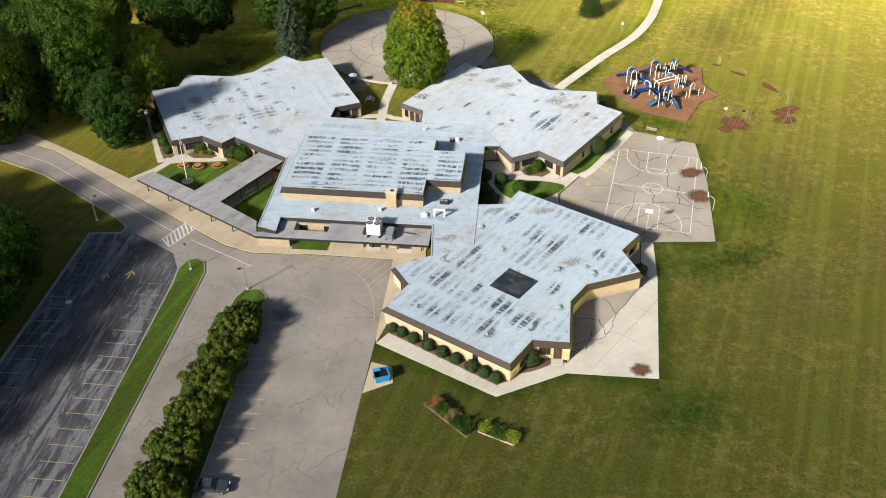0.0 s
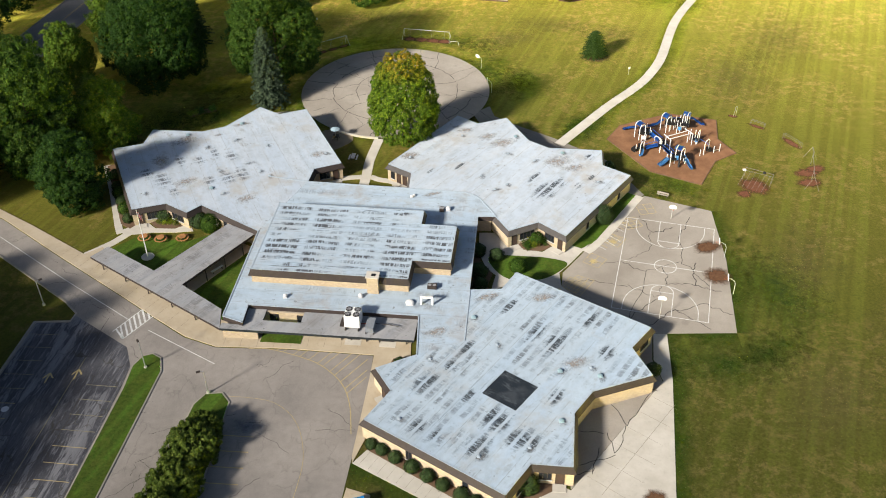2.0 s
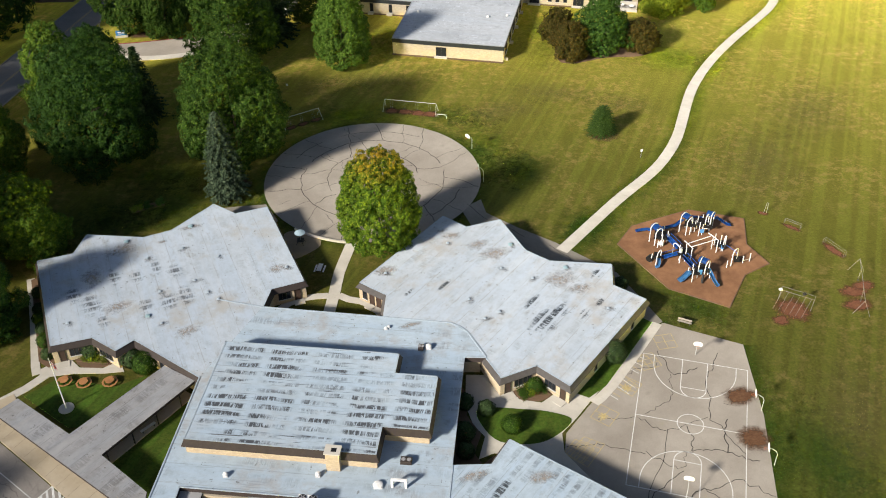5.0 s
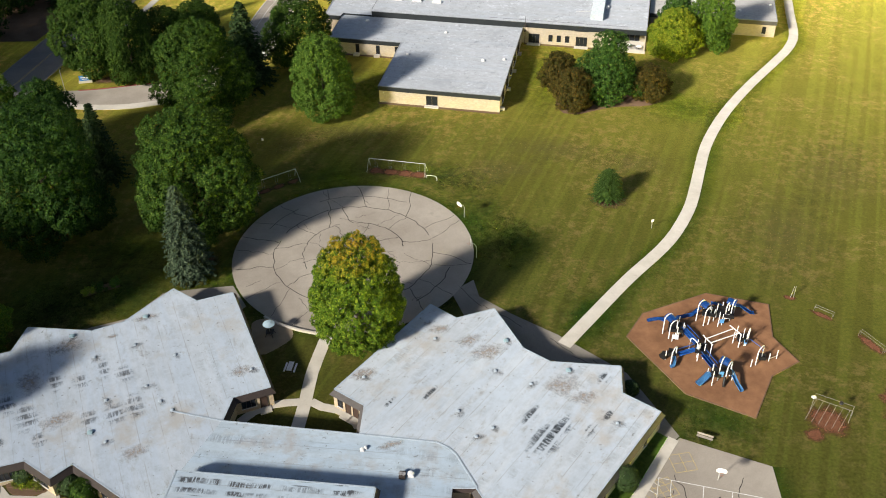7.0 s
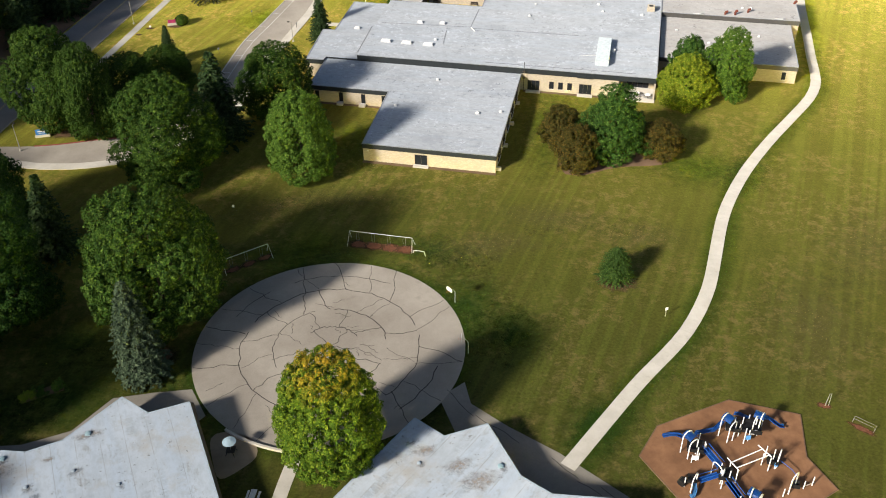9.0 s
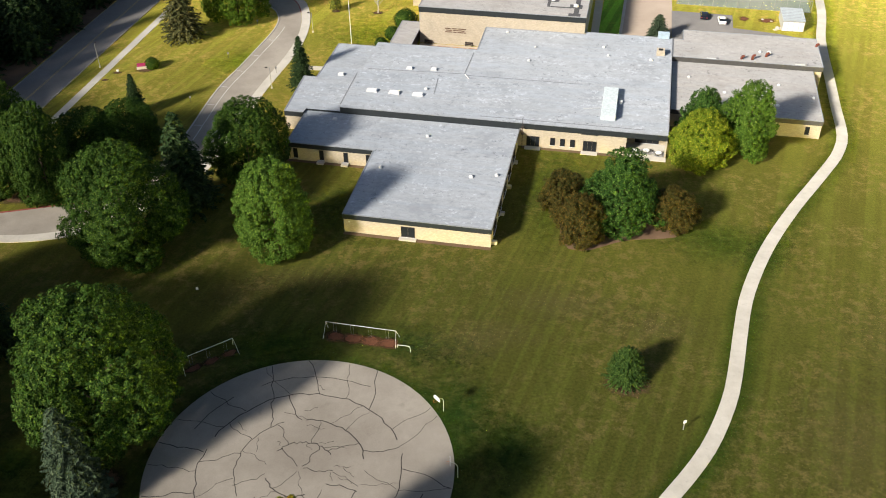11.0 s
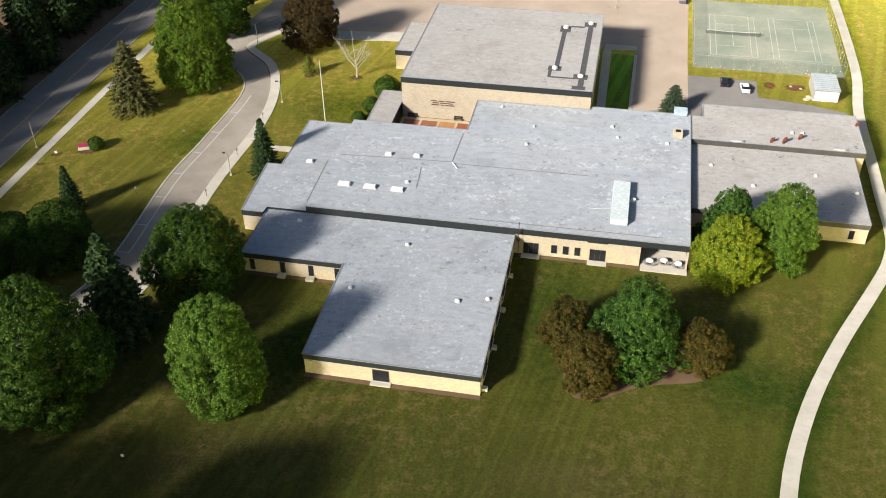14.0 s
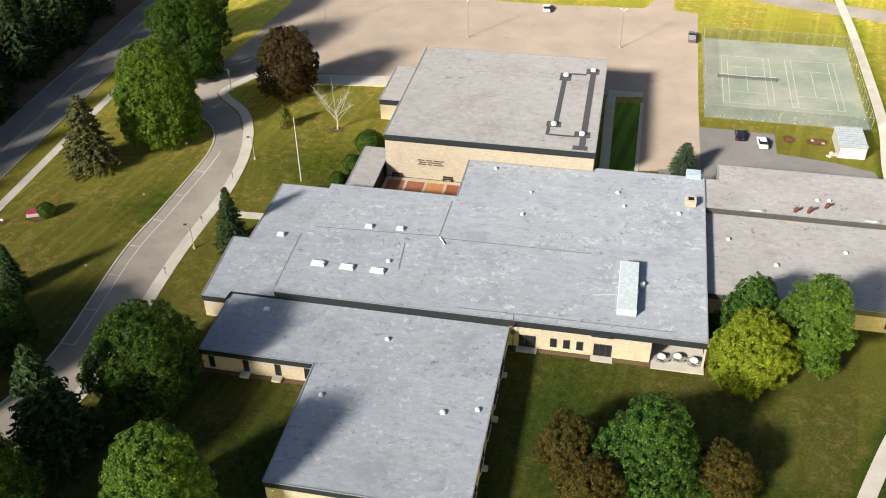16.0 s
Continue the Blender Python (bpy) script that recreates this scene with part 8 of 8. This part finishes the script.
# ---- roof wear ----
DASH_S = wear_material("dashes_front_wing", (0.03, 0.04, 0.05), (0.1, 0.115, 0.13), 53, 0.95)
DASH_W = wear_material("dashes_west_wing", (0.08, 0.09, 0.1), (0.17, 0.18, 0.2), 23, 0.6)
POND = wear_material("ponding_stain", (0.3, 0.255, 0.215), (0.4, 0.35, 0.3), 0, 0.0)
SCUFF = wear_material("vent_scuff", (0.12, 0.125, 0.13), (0.26, 0.26, 0.26), 0, 0.0)
for x, y, rx, ry in ((-0.8, 118.2, 2.6, 1.4), (5.6, 125.4, 2.0, 0.9), (16.0, 128.4, 2.8, 0.9), (18.6, 126.2, 3.6, 1.5), (8.4, 112.0, 2.3, 1.1), (9.6, 110.6, 2.2, 1.3), (11.8, 107.8, 2.6, 1.6), (6.4, 106.6, 2.8, 1.6), (13.6, 107.0, 1.8, 1.0),
                     (-1.6, 110.2, 1.6, 1.0), (0.8, 108.6, 1.6, 0.7), (5.5, 115.7, 1.5, 1.0), (25.9, 124.0, 1.8, 1.0), (24.4, 131.2, 2.4, 0.8), (17.6, 115.4, 2.2, 0.9), (3.1, 121.6, 1.6, 0.8), (12.4, 134.6, 2.2, 0.8)):
    scuffs("trim_roof_wear", [(x, y, rx, ry, 53)], "combs of dark dashes worn into the white roof coat", TOP_S + 0.004, DASH_S, "roof wear")
for x, y, rx, ry in ((20.9, 166.6, 3.4, 2.0), (23.4, 168.9, 2.4, 1.1), (19.4, 171.0, 2.4, 0.8), (30.2, 177.6, 1.3, 0.8), (5.6, 175.4, 1.8, 0.5), (-0.2, 173.8, 1.2, 0.6), (29.8, 170.6, 1.2, 0.5), (27.0, 168.0, 1.6, 0.6)):
    scuffs("trim_roof_wear", [(x, y, rx, ry, 53)], "combs of dark dashes worn into the white roof coat", TOP_S + 0.004, DASH_S, "roof wear")
for x, y, rx, ry in ((-38.6, 180.0, 2.0, 1.3), (-38.0, 172.2, 2.4, 1.5), (-44.6, 178.5, 2.0, 1.2), (-35.6, 173.8, 2.6, 1.4), (-41.4, 171.4, 1.8, 1.2), (-42.0, 181.0, 2.2, 0.9), (-50.0, 171.6, 3.0, 1.6), (-48.4, 178.6, 2.4, 1.0), (-53.6, 174.0, 2.4, 1.2), (-47.0, 167.6, 2.0, 1.0)):
    scuffs("trim_roof_wear", [(x, y, rx, ry, 113)], "combs of dark dashes worn into the white roof coat", TOP_S + 0.004, DASH_W, "roof wear")
for x, y, rx, ry in ((14.0, 183.6, 3.0, 1.6), (11.4, 185.9, 2.2, 1.2), (24.2, 176.4, 3.0, 2.0), (27.0, 174.2, 2.2, 1.2), (6.8, 188.6, 1.8, 1.1), (-4.0, 179.2, 2.0, 1.2), (0.1, 165.9, 2.2, 0.6), (-48.9, 185.8, 2.8, 1.6), (-45.8, 171.0, 2.6, 1.4),
                     (-52.0, 178.4, 1.8, 2.6), (-42.5, 188.0, 1.0, 0.5), (-21.8, 180.3, 2.0, 1.2), (-38.4, 192.2, 2.2, 0.8), (-33.4, 165.4, 1.8, 1.2), (0.9, 129.0, 2.2, 1.0), (9.0, 137.0, 2.6, 0.8), (21.2, 121.9, 2.4, 1.4), (17.6, 136.6, 2.2, 1.0)):
    scuffs("trim_roof_stain", [(x, y, rx, ry, 20)], "tan ponding stain on the white roof", TOP_S + 0.005, POND, "roof stain")


# ---- roof equipment ----
def vent(x, y, z, r, h, label, material=COPING):
    root = thing("roof_vent", x, y, z - 0.02, 0, label, "roof vent", "roof vents")
    part("curb", box(-r, r, -r, r, 0, h * 0.45), material, root)
    part("cap", tube([(0, 0, h * 0.4), (0, 0, h * 0.5), (0, 0, h * 0.75), (0, 0, h * 0.94), (0, 0, h)], [r * 1.1, r * 1.2, r * 1.05, r * 0.6, r * 0.05], sides=14), WHITE_METAL if material is COPING else material, root)
    return root


for x, y, r, h in ((-22.9, 137.5, 0.4, 0.8), (-11.0, 137.3, 0.4, 0.9), (-3.2, 135.6, 0.75, 0.6), (-3.4, 165.1, 0.35, 0.5), (3.1, 160.8, 0.55, 0.9), (-3.0, 165.4, 0.3, 0.5)):
    vent(x, y, TOP_S, r * 0.75, h * 0.8, "white capped roof vent on the low roof")
TEAL_METAL = plain("weathered_teal_metal", (0.3, 0.42, 0.47), 0.45)
for n, (x, y) in enumerate(((-38.6, 192.3), (-38.7, 186.0), (-44.0, 183.4), (-32.2, 183.7), (-20.4, 180.5), (-34.9, 177.4), (-32.2, 174.4), (-30.2, 172.7), (-39.9, 174.7), (-40.4, 168.8), (-37.9, 167.1), (-48.7, 188.1), (-52.4, 167.4),
                            (-4.0, 178.6), (5.0, 190.3), (6.2, 186.5), (16.8, 185.8), (14.9, 179.5), (25.4, 179.4), (19.8, 176.8), (9.4, 171.8), (14.0, 168.7), (30.9, 169.2), (11.7, 167.2),
                            (6.7, 132.1), (9.9, 126.0), (0.0, 123.1), (23.2, 120.9), (18.7, 120.3), (24.3, 119.2), (17.9, 110.8), (-4.2, 111.6), (6.4, 104.8), (13.2, 106.2))):
    teal = n in (0, 9, 11, 16, 18, 24, 28, 29, 30)
    vent(x, y, TOP_S, 0.34 if teal else 0.22, 0.3 if teal else 0.2, "small weathered teal roof vent on a wing roof" if teal else "small pale roof vent on a wing roof", TEAL_METAL if teal else COPING_S)
    scuffs("trim_vent_scuff", [(x + 0.3, y - 0.2, 1.1 if n % 3 else 0.7, 0.6, 40 * n)], "dark scuffed coat round a roof vent", TOP_S + 0.007, SCUFF, "roof stain")
for u, v, z, r in ((27.6, 338.3, 5.3, 0.35), (31.4, 323.1, 5.3, 0.35), (49.1, 329.4, 5.3, 0.4), (49.5, 325.1, 5.3, 0.3), (58.7, 322.5, 5.3, 0.4), (8.5, 310.3, 5.3, 0.4), (8.9, 292.9, 3.9, 0.4), (0.0, 281.6, 3.9, 0.4), (17.1, 277.8, 3.9, 0.45), (21.9, 278.2, 3.9, 0.4), (33.5, 330.0, 5.3, 0.25), (47.6, 301.6, 5.3, 0.45),
                   (66.0, 316.4, 4.1, 0.35), (72.0, 309.0, 4.1, 0.4), (81.6, 303.0, 4.1, 0.4), (84.4, 312.0, 4.1, 0.35), (90.0, 306.0, 4.1, 0.35), (76.0, 303.6, 4.1, 0.35), (84, 326, 5.2, 0.35), (86, 325.8, 5.2, 0.35)):
    vent(u, v, z, r * 0.8, 0.45, "white capped roof vent on the grey roof")


def skylight(x, y, z, w, d, rz, label):
    root = thing("skylight", x, y, z - 0.02, rz, label, "skylight", "skylights")
    part("curb", box(-w / 2, w / 2, -d / 2, d / 2, 0, 0.25), COPING, root)
    part("dome", box(-w / 2 + 0.08, w / 2 - 0.08, -d / 2 + 0.08, d / 2 - 0.08, 0.25, 0.5, bevel=0.1), CAR_WHITE, root)
    return root


for x, y in ((-3.0, 310.0), (1.8, 308.9), (6.8, 307.8)):
    skylight(x, y, 5.3, 2.4, 1.2, -12, "white domed skylight on the grey roof")
for x, y in ((4.8, 320.2), (10.2, 319.4), (-10.4, 319.7)):
    skylight(x, y, 5.3 if x > -8 else 4.3, 1.4, 0.9, -12, "small white skylight on the grey roof")
skylight(-10.2, 300.4, 3.9, 1.0, 0.7, -12, "small white roof hatch on the grey roof")
duct = thing("roof_duct", 46.4, 301.9, 5.25, -11.8, "long white metal duct housing on the grey roof", "duct housing")
part("housing", box(-1.5, 1.5, -6.1, 6.1, 0, 1.25, bevel=0.06), plain("duct_metal", (0.55, 0.62, 0.65), 0.4), duct)
part("pipe", tube([(-1.6, -1.6, 0.3), (-5.2, -2.2, 0.2)], 0.07, sides=6), COPING, duct)
part("fan", disc(2.2, 1.6, 0, 0.6, 0.4, sides=12), WHITE_METAL, duct)
unit = thing("air_conditioner", 63.8, 334.4, 5.25, -11.8, "pale blue rooftop air conditioner", "air conditioner")
part("cabinet", box(-1.3, 1.3, -1.0, 1.0, 0.1, 1.1, bevel=0.04), plain("pale_blue_metal", (0.42, 0.52, 0.6), 0.4), unit)
part("foot", box(-1.2, 1.2, -0.9, 0.9, 0, 0.1), FRAME, unit)
box_ = thing("roof_chimney", 61.4, 325.6, 5.25, -11.8, "short tan brick chimney box on the grey roof", "chimney")
part("stack", box(-0.9, 0.9, -0.9, 0.9, 0, 1.2), BRICK_N, box_)
part("opening", box(-0.5, 0.5, -0.5, 0.5, 1.2, 1.22), BLACK, box_)
RUST = plain("rusty_metal", (0.2, 0.06, 0.04), 0.7, vary=0.25)
for x, y, h in ((79.0, 322.8, 0.35), (81.3, 322.4, 0.7), (84.8, 323.8, 0.45), (97.6, 328.6, 0.2)):
    fan = thing("exhaust_fan", x, y, 5.15, 0, "rusty red roof exhaust fan with an elbow", "exhaust fan", "exhaust fans")
    part("stack", disc(0, 0, 0, h, 0.28, sides=12), RUST, fan)
    part("elbow", tube([(0, 0, h - 0.1), (0.1, 0, h + 0.3), (0.55, 0.1, h + 0.38)], 0.3, sides=10), RUST, fan)
# cooling tower on the canopy and the boxes beside it
tower = thing("air_conditioner", *turned(17.4, -7.6, -28.1, 141.5, -7), 2.72, -7, "white rooftop air conditioner with four fans", "air conditioner")
part("cabinet", box(-1.2, 1.2, -1.2, 1.2, 0.3, 2.5, bevel=0.05), WHITE_METAL, tower)
for x in (-0.65, 0.65):
    for y in (-0.6, 0.6):
        fan = part("fan", disc(x, y, 2.49, 2.58, 0.52, sides=20), BLACK, tower)
        for k in range(3):
            bm = box(-0.45, 0.45, -0.06, 0.06, 2.58, 2.6)
            bm.transform(Matrix.Translation((x, y, 0)) @ Matrix.Rotation(radians(60 * k), 4, "Z"))
            part("blade", bm, GREY_METAL, fan)
for x in (-1.0, 1.0):
    part("skid", box(x - 0.1, x + 0.1, -1.6, 1.6, 0, 0.3), FRAME, tower)
part("rack", box(-2.0, -1.4, -1.0, 1.0, 0.2, 0.35), FRAME, tower)
boxy = thing("air_conditioner", *turned(20.2, -8.4, -28.1, 141.5, -7), 2.72, -7, "grey sloped air handling unit on a steel frame", "air conditioner")
bm = box(-0.65, 0.65, -1.3, 1.3, 0.4, 1.2, bevel=0.03)
part("cabinet", bm, plain("slate_metal", (0.22, 0.24, 0.27), 0.45), boxy)
for x in (-0.6, 0.6):
    for y in (-1.2, 1.2):
        part("leg", box(x - 0.06, x + 0.06, y - 0.06, y + 0.06, 0, 0.4), FRAME, boxy)
part("pipe", tube([(0.65, 0.6, 0.6), (2.4, 0.7, 0.5), (4.2, 0.5, 0.4)], 0.06, sides=6), FRAME, boxy)
part("pipe", tube([(-2.4, 0.4, 0.4), (-0.65, 0.5, 0.6)], 0.08, sides=6), RUST, boxy)
elbow = thing("roof_pipe", -1.4, 135.4, TOP_S - 0.02, -5, "white square duct elbow on the low roof", "duct")
part("duct", box(-0.15, 0.15, -0.15, 0.15, 0, 1.3), WHITE_METAL, elbow)
part("duct", box(-0.15, 1.9, -0.15, 0.15, 1.3, 1.6, bevel=0.03), WHITE_METAL, elbow)
part("duct", box(1.6, 1.9, -0.15, 0.15, 0, 1.3), WHITE_METAL, elbow)
for x, y, w in ((0.3, 139.3, 1.5), (2.0, 160.6, 0.8)):
    cond = thing("air_conditioner", x, y, TOP_S - 0.02, -7, "small dark rooftop condenser", "air conditioner", "small condensers")
    part("frame", box(-w / 2, w / 2, -0.5, 0.5, 0.1, 0.65, bevel=0.03), FRAME, cond)
    part("foot", box(-w / 2, w / 2, -0.3, 0.3, 0, 0.1), STEEL, cond)
    for k in (-1, 1):
        part("fan", disc(k * w / 4, 0, 0.65, 0.7, 0.28, sides=12), GREY_METAL, cond)

# ---- shrubs, gardens, bare tree ----


def shrub(r, seed, material, label, squash=0.85, name="shrub", group="", leaf=0.11, n=1500):
    rng = np.random.default_rng(seed)
    root = thing(name, 0, 0, 0, 0, label, "shrub", group)
    d = rng.normal(0, 1, (n, 3))
    d /= np.linalg.norm(d, axis=1)[:, None]
    lump = 1 + 0.1 * np.sin(d[:, 0] * 5 + seed) * np.cos(d[:, 1] * 6 + seed) + 0.06 * np.sin(d[:, 2] * 9)
    p = d * (r * lump * rng.uniform(0.86, 1.03, n))[:, None]
    p[:, 2] = np.maximum(p[:, 2] * squash + r * squash * 0.8, 0.05)
    crown = new("foliage", leaf_mesh("foliage", p, d, np.full(n, leaf), material, seed))
    crown.parent = root
    stem = tube([(0, 0, -0.05), (0, 0, r)], [0.08, 0.04], sides=6)
    for k in range(5):
        a = k * 1.26
        tube([(0, 0, 0.1), (r * 0.6 * math.cos(a), r * 0.6 * math.sin(a), r * 0.9)], [0.04, 0.015], stem, 5)
    part("stem", stem, BARK, root)
    return root


clipped = shrub(0.95, 51, L_SHRUB, "round clipped dark green shrub in a mulch bed", group="clipped shrubs along the front wing")
places = [(-7.9, 109.9), (-6.4, 108.9), (-4.6, 107.5), (-2.3, 105.8), (-0.2, 104.3), (1.8, 102.8), (4.2, 101.1), (6.0, 99.9), (7.7, 98.8)]
for n, (x, y) in enumerate(places):
    place(clipped, x - 0.14, y - 0.2, 40 * n, (0.9, 0.95, 1.0, 1.1, 1.05, 1.0, 1.1, 1.05, 1.0)[n], copy=n > 0).location.z = 0.1
for n, (x, y, s) in enumerate(((12.6, 102.2, 1.7), (-48.4, 164.0, 1.6), (-41.6, 161.9, 1.7), (8.2, 152.4, 1.4), (8.0, 146.6, 1.6), (8.2, 143.4, 1.3), (11.3, 151.2, 1.3), (-4.6, 125.4, 1.0), (-57.6, 169.4, 1.2), (-59.6, 174.0, 1.2), (-61.2, 178.2, 1.2), (-55.0, 163.6, 1.1), (33.0, 123.2, 1.2), (34.4, 178.2, 1.4))):
    ob = place(clipped, x, y, 70 * n, s)
    ob["label"], ob["group"] = "large dark green shrub against the school wall", "wall shrubs"
loose = shrub(1.5, 53, L_GREEN, "loose bright green shrub on the grass", name="shrub", leaf=0.12, n=3000)
place(loose, 14.7, 147.9, copy=False)
for n, (x, y, s) in enumerate(((-39.4, 160.7, 1.3), (18.6, 155.4, 0.9), (-56.2, 166.4, 0.9), (-58.6, 171.6, 0.9), (2.9, 354.6, 1.9), (-0.1, 347.7, 1.3), (-2.7, 342.3, 1.1), (-56.2, 333.2, 1.1))):
    place(loose, x, y, 50 * n, s)["label"] = "loose green shrub beside the school"
dark_bush = shrub(1.75, 55, L_SHRUB, "tall rounded evergreen bush beside the east wing", 1.1, leaf=0.12, n=3400)
place(dark_bush, 31.0, 161.4, copy=False)


def garden(x, y, rz, w, d, label, seed, mats, edge):
    """A raised bed of mixed flowering plants."""
    root = thing("garden_bed", x, y, 0, rz, label, "garden bed", "garden beds")
    if edge:
        for x0, x1, y0, y1 in ((-w / 2, w / 2, -d / 2 - 0.1, -d / 2), (-w / 2, w / 2, d / 2, d / 2 + 0.1), (-w / 2 - 0.1, -w / 2, -d / 2, d / 2), (w / 2, w / 2 + 0.1, -d / 2, d / 2)):
            part("board", box(x0, x1, y0, y1, 0, 0.22), SOFFIT, root)
    part("soil", box(-w / 2, w / 2, -d / 2, d / 2, 0, 0.2), MULCH, root)
    rng = np.random.default_rng(seed)
    for k, m in enumerate(mats):
        n = 1100
        x0 = -w / 2 + w * k / len(mats)
        c = rng.uniform((x0, -d / 2), (x0 + w / len(mats), d / 2), (14, 2))
        pick = rng.integers(0, 14, n)
        hgt = rng.uniform(0.4, 1.2, 14)
        p = np.concatenate([c[pick] + rng.normal(0, 0.2, (n, 2)), (0.15 + hgt[pick] * rng.uniform(0, 1, n))[:, None]], 1)
        crown = new("greenery", leaf_mesh("greenery", p, np.tile([0, 0, 1.0], (n, 1)), np.full(n, 0.1), m, seed + k))
        crown.parent = root
        tagged(crown, kind="stuff")
    return root


L_FLOWER = leaf_material("orange_flowers", (0.09, 0.07, 0.02), (0.3, 0.08, 0.03), (0.1, 0.14, 0.035))
L_DRY = leaf_material("dry_flowers", (0.22, 0.13, 0.07), (0.28, 0.17, 0.09), (0.1, 0.12, 0.04))
garden(0.9, 91.4, -47, 8.4, 2.2, "flower bed of orange and brown plants on the lawn", 61, [L_FLOWER, L_DARK, L_GREEN, L_DRY, L_DARK, L_GREEN, L_DARK], False)
garden(7.4, 88.2, -28, 5.4, 1.7, "raised vegetable bed with leafy green plants", 63, [L_LIME, L_GREEN, L_GREEN, L_LIME], True)
garden(-49.4, 203.4, 26, 6.0, 1.6, "planted garden bed behind the west wing", 65, [L_LIME, L_GREEN, L_OVAL], False)
garden(18.2, 154.9, 20, 4.2, 2.2, "low bed of green plants and red flowers before the wing", 67, [L_GREEN, L_LIME, L_FLOWER, L_GREEN], False)
garden(-47.8, 163.0, -8, 5.0, 1.8, "low bed of yellow-green plants before the wing", 69, [L_OLIVE, L_LIME, L_OLIVE], False)
# bare white birch
birch_at = pose(-4.5, 363.6, 0) @ Matrix.Diagonal((1.5, 1.5, 1.25, 1))
birch = thing("birch_tree", -4.5, 363.6, 0, 0, "bare white birch in a mulch ring", "tree")
rb = random.Random(8)
bm = tube([(0, 0, -0.1), (0.1, 0, 1.5), (0.0, 0.1, 3.0)], [0.14, 0.11, 0.085], sides=7)
for k in range(11):
    a, z = k * 2.4, 1.4 + 0.2 * k
    tip = Vector((3.4 * math.cos(a) * rb.uniform(0.6, 1.1), 3.4 * math.sin(a) * rb.uniform(0.6, 1.1), z + rb.uniform(3.0, 5.6)))
    mid = Vector((tip.x * 0.45, tip.y * 0.45, z + 1.6))
    tube([(0, 0, z), mid, tip], [0.055, 0.036, 0.012], bm, 6)
    for j in range(12):
        p = mid.lerp(tip, rb.uniform(0.0, 0.9))
        q = p + Vector((rb.uniform(-1, 1), rb.uniform(-1, 1), rb.uniform(0.3, 1.3)))
        tube([p, q], [0.02, 0.008], bm, 4)
part("trunk", bm, plain("birch_bark", (0.5, 0.46, 0.4), 0.7), birch)
birch.matrix_basis = birch_at
boulder = thing("boulder", -18.8, 306.0, 0, 0, "grey boulder beside the school wall", "boulder")
part("stone", blob(0.9, 3, 0.2, 0.6, 3), CONCRETE, boulder)


# ---- small posts beside the north drive, and fittings on the walls ----
def drive_post(x, y, rz):
    root = thing("drive_sign", float(x), float(y), 0, rz, "small dark sign post at the edge of the school drive", "sign", "drive signs")
    part("post", disc(0, 0, 0, 1.7, 0.04, sides=6), FRAME, root)
    part("panel", box(-0.2, 0.2, -0.05, -0.02, 1.15, 1.65, bevel=0.01), GREY_METAL, root)


for x, y in ((-34.9, 356.4), (-39.1, 337.6), (-43.7, 315.8), (-23.5, 344.5), (-26.6, 329.6), (-30.0, 314.7)):
    drive_post(x, y, 24)
mast = thing("roof_mast", *nv((27.6, 34.4))[0], 0, 0, "thin dark antenna mast at the corner of two school blocks", "mast")
part("pole", disc(0, 0, 0, 7.2, 0.06, sides=6), FRAME, mast)
part("bracket", box(-0.3, 0.3, -0.05, 0.75, 3.2, 3.3), FRAME, mast)
part("bracket", box(-0.3, 0.3, -0.05, 0.75, 4.6, 4.7), FRAME, mast)
for u, v, z in ((25.9, 6.0, 2.4), (25.9, 20.0, 2.4), (1.2, -0.05, 2.5)):
    lamp = thing("wall_lamp", *nv((u + (0.95 if u > 20 else 0), v))[0], z, -11.8, "small white wall lamp on the cream brick", "wall lamp", "wall lamps")
    part("housing", box(-0.14, 0.14, -0.16, 0.02, -0.12, 0.12, bevel=0.03), WHITE_METAL, lamp)
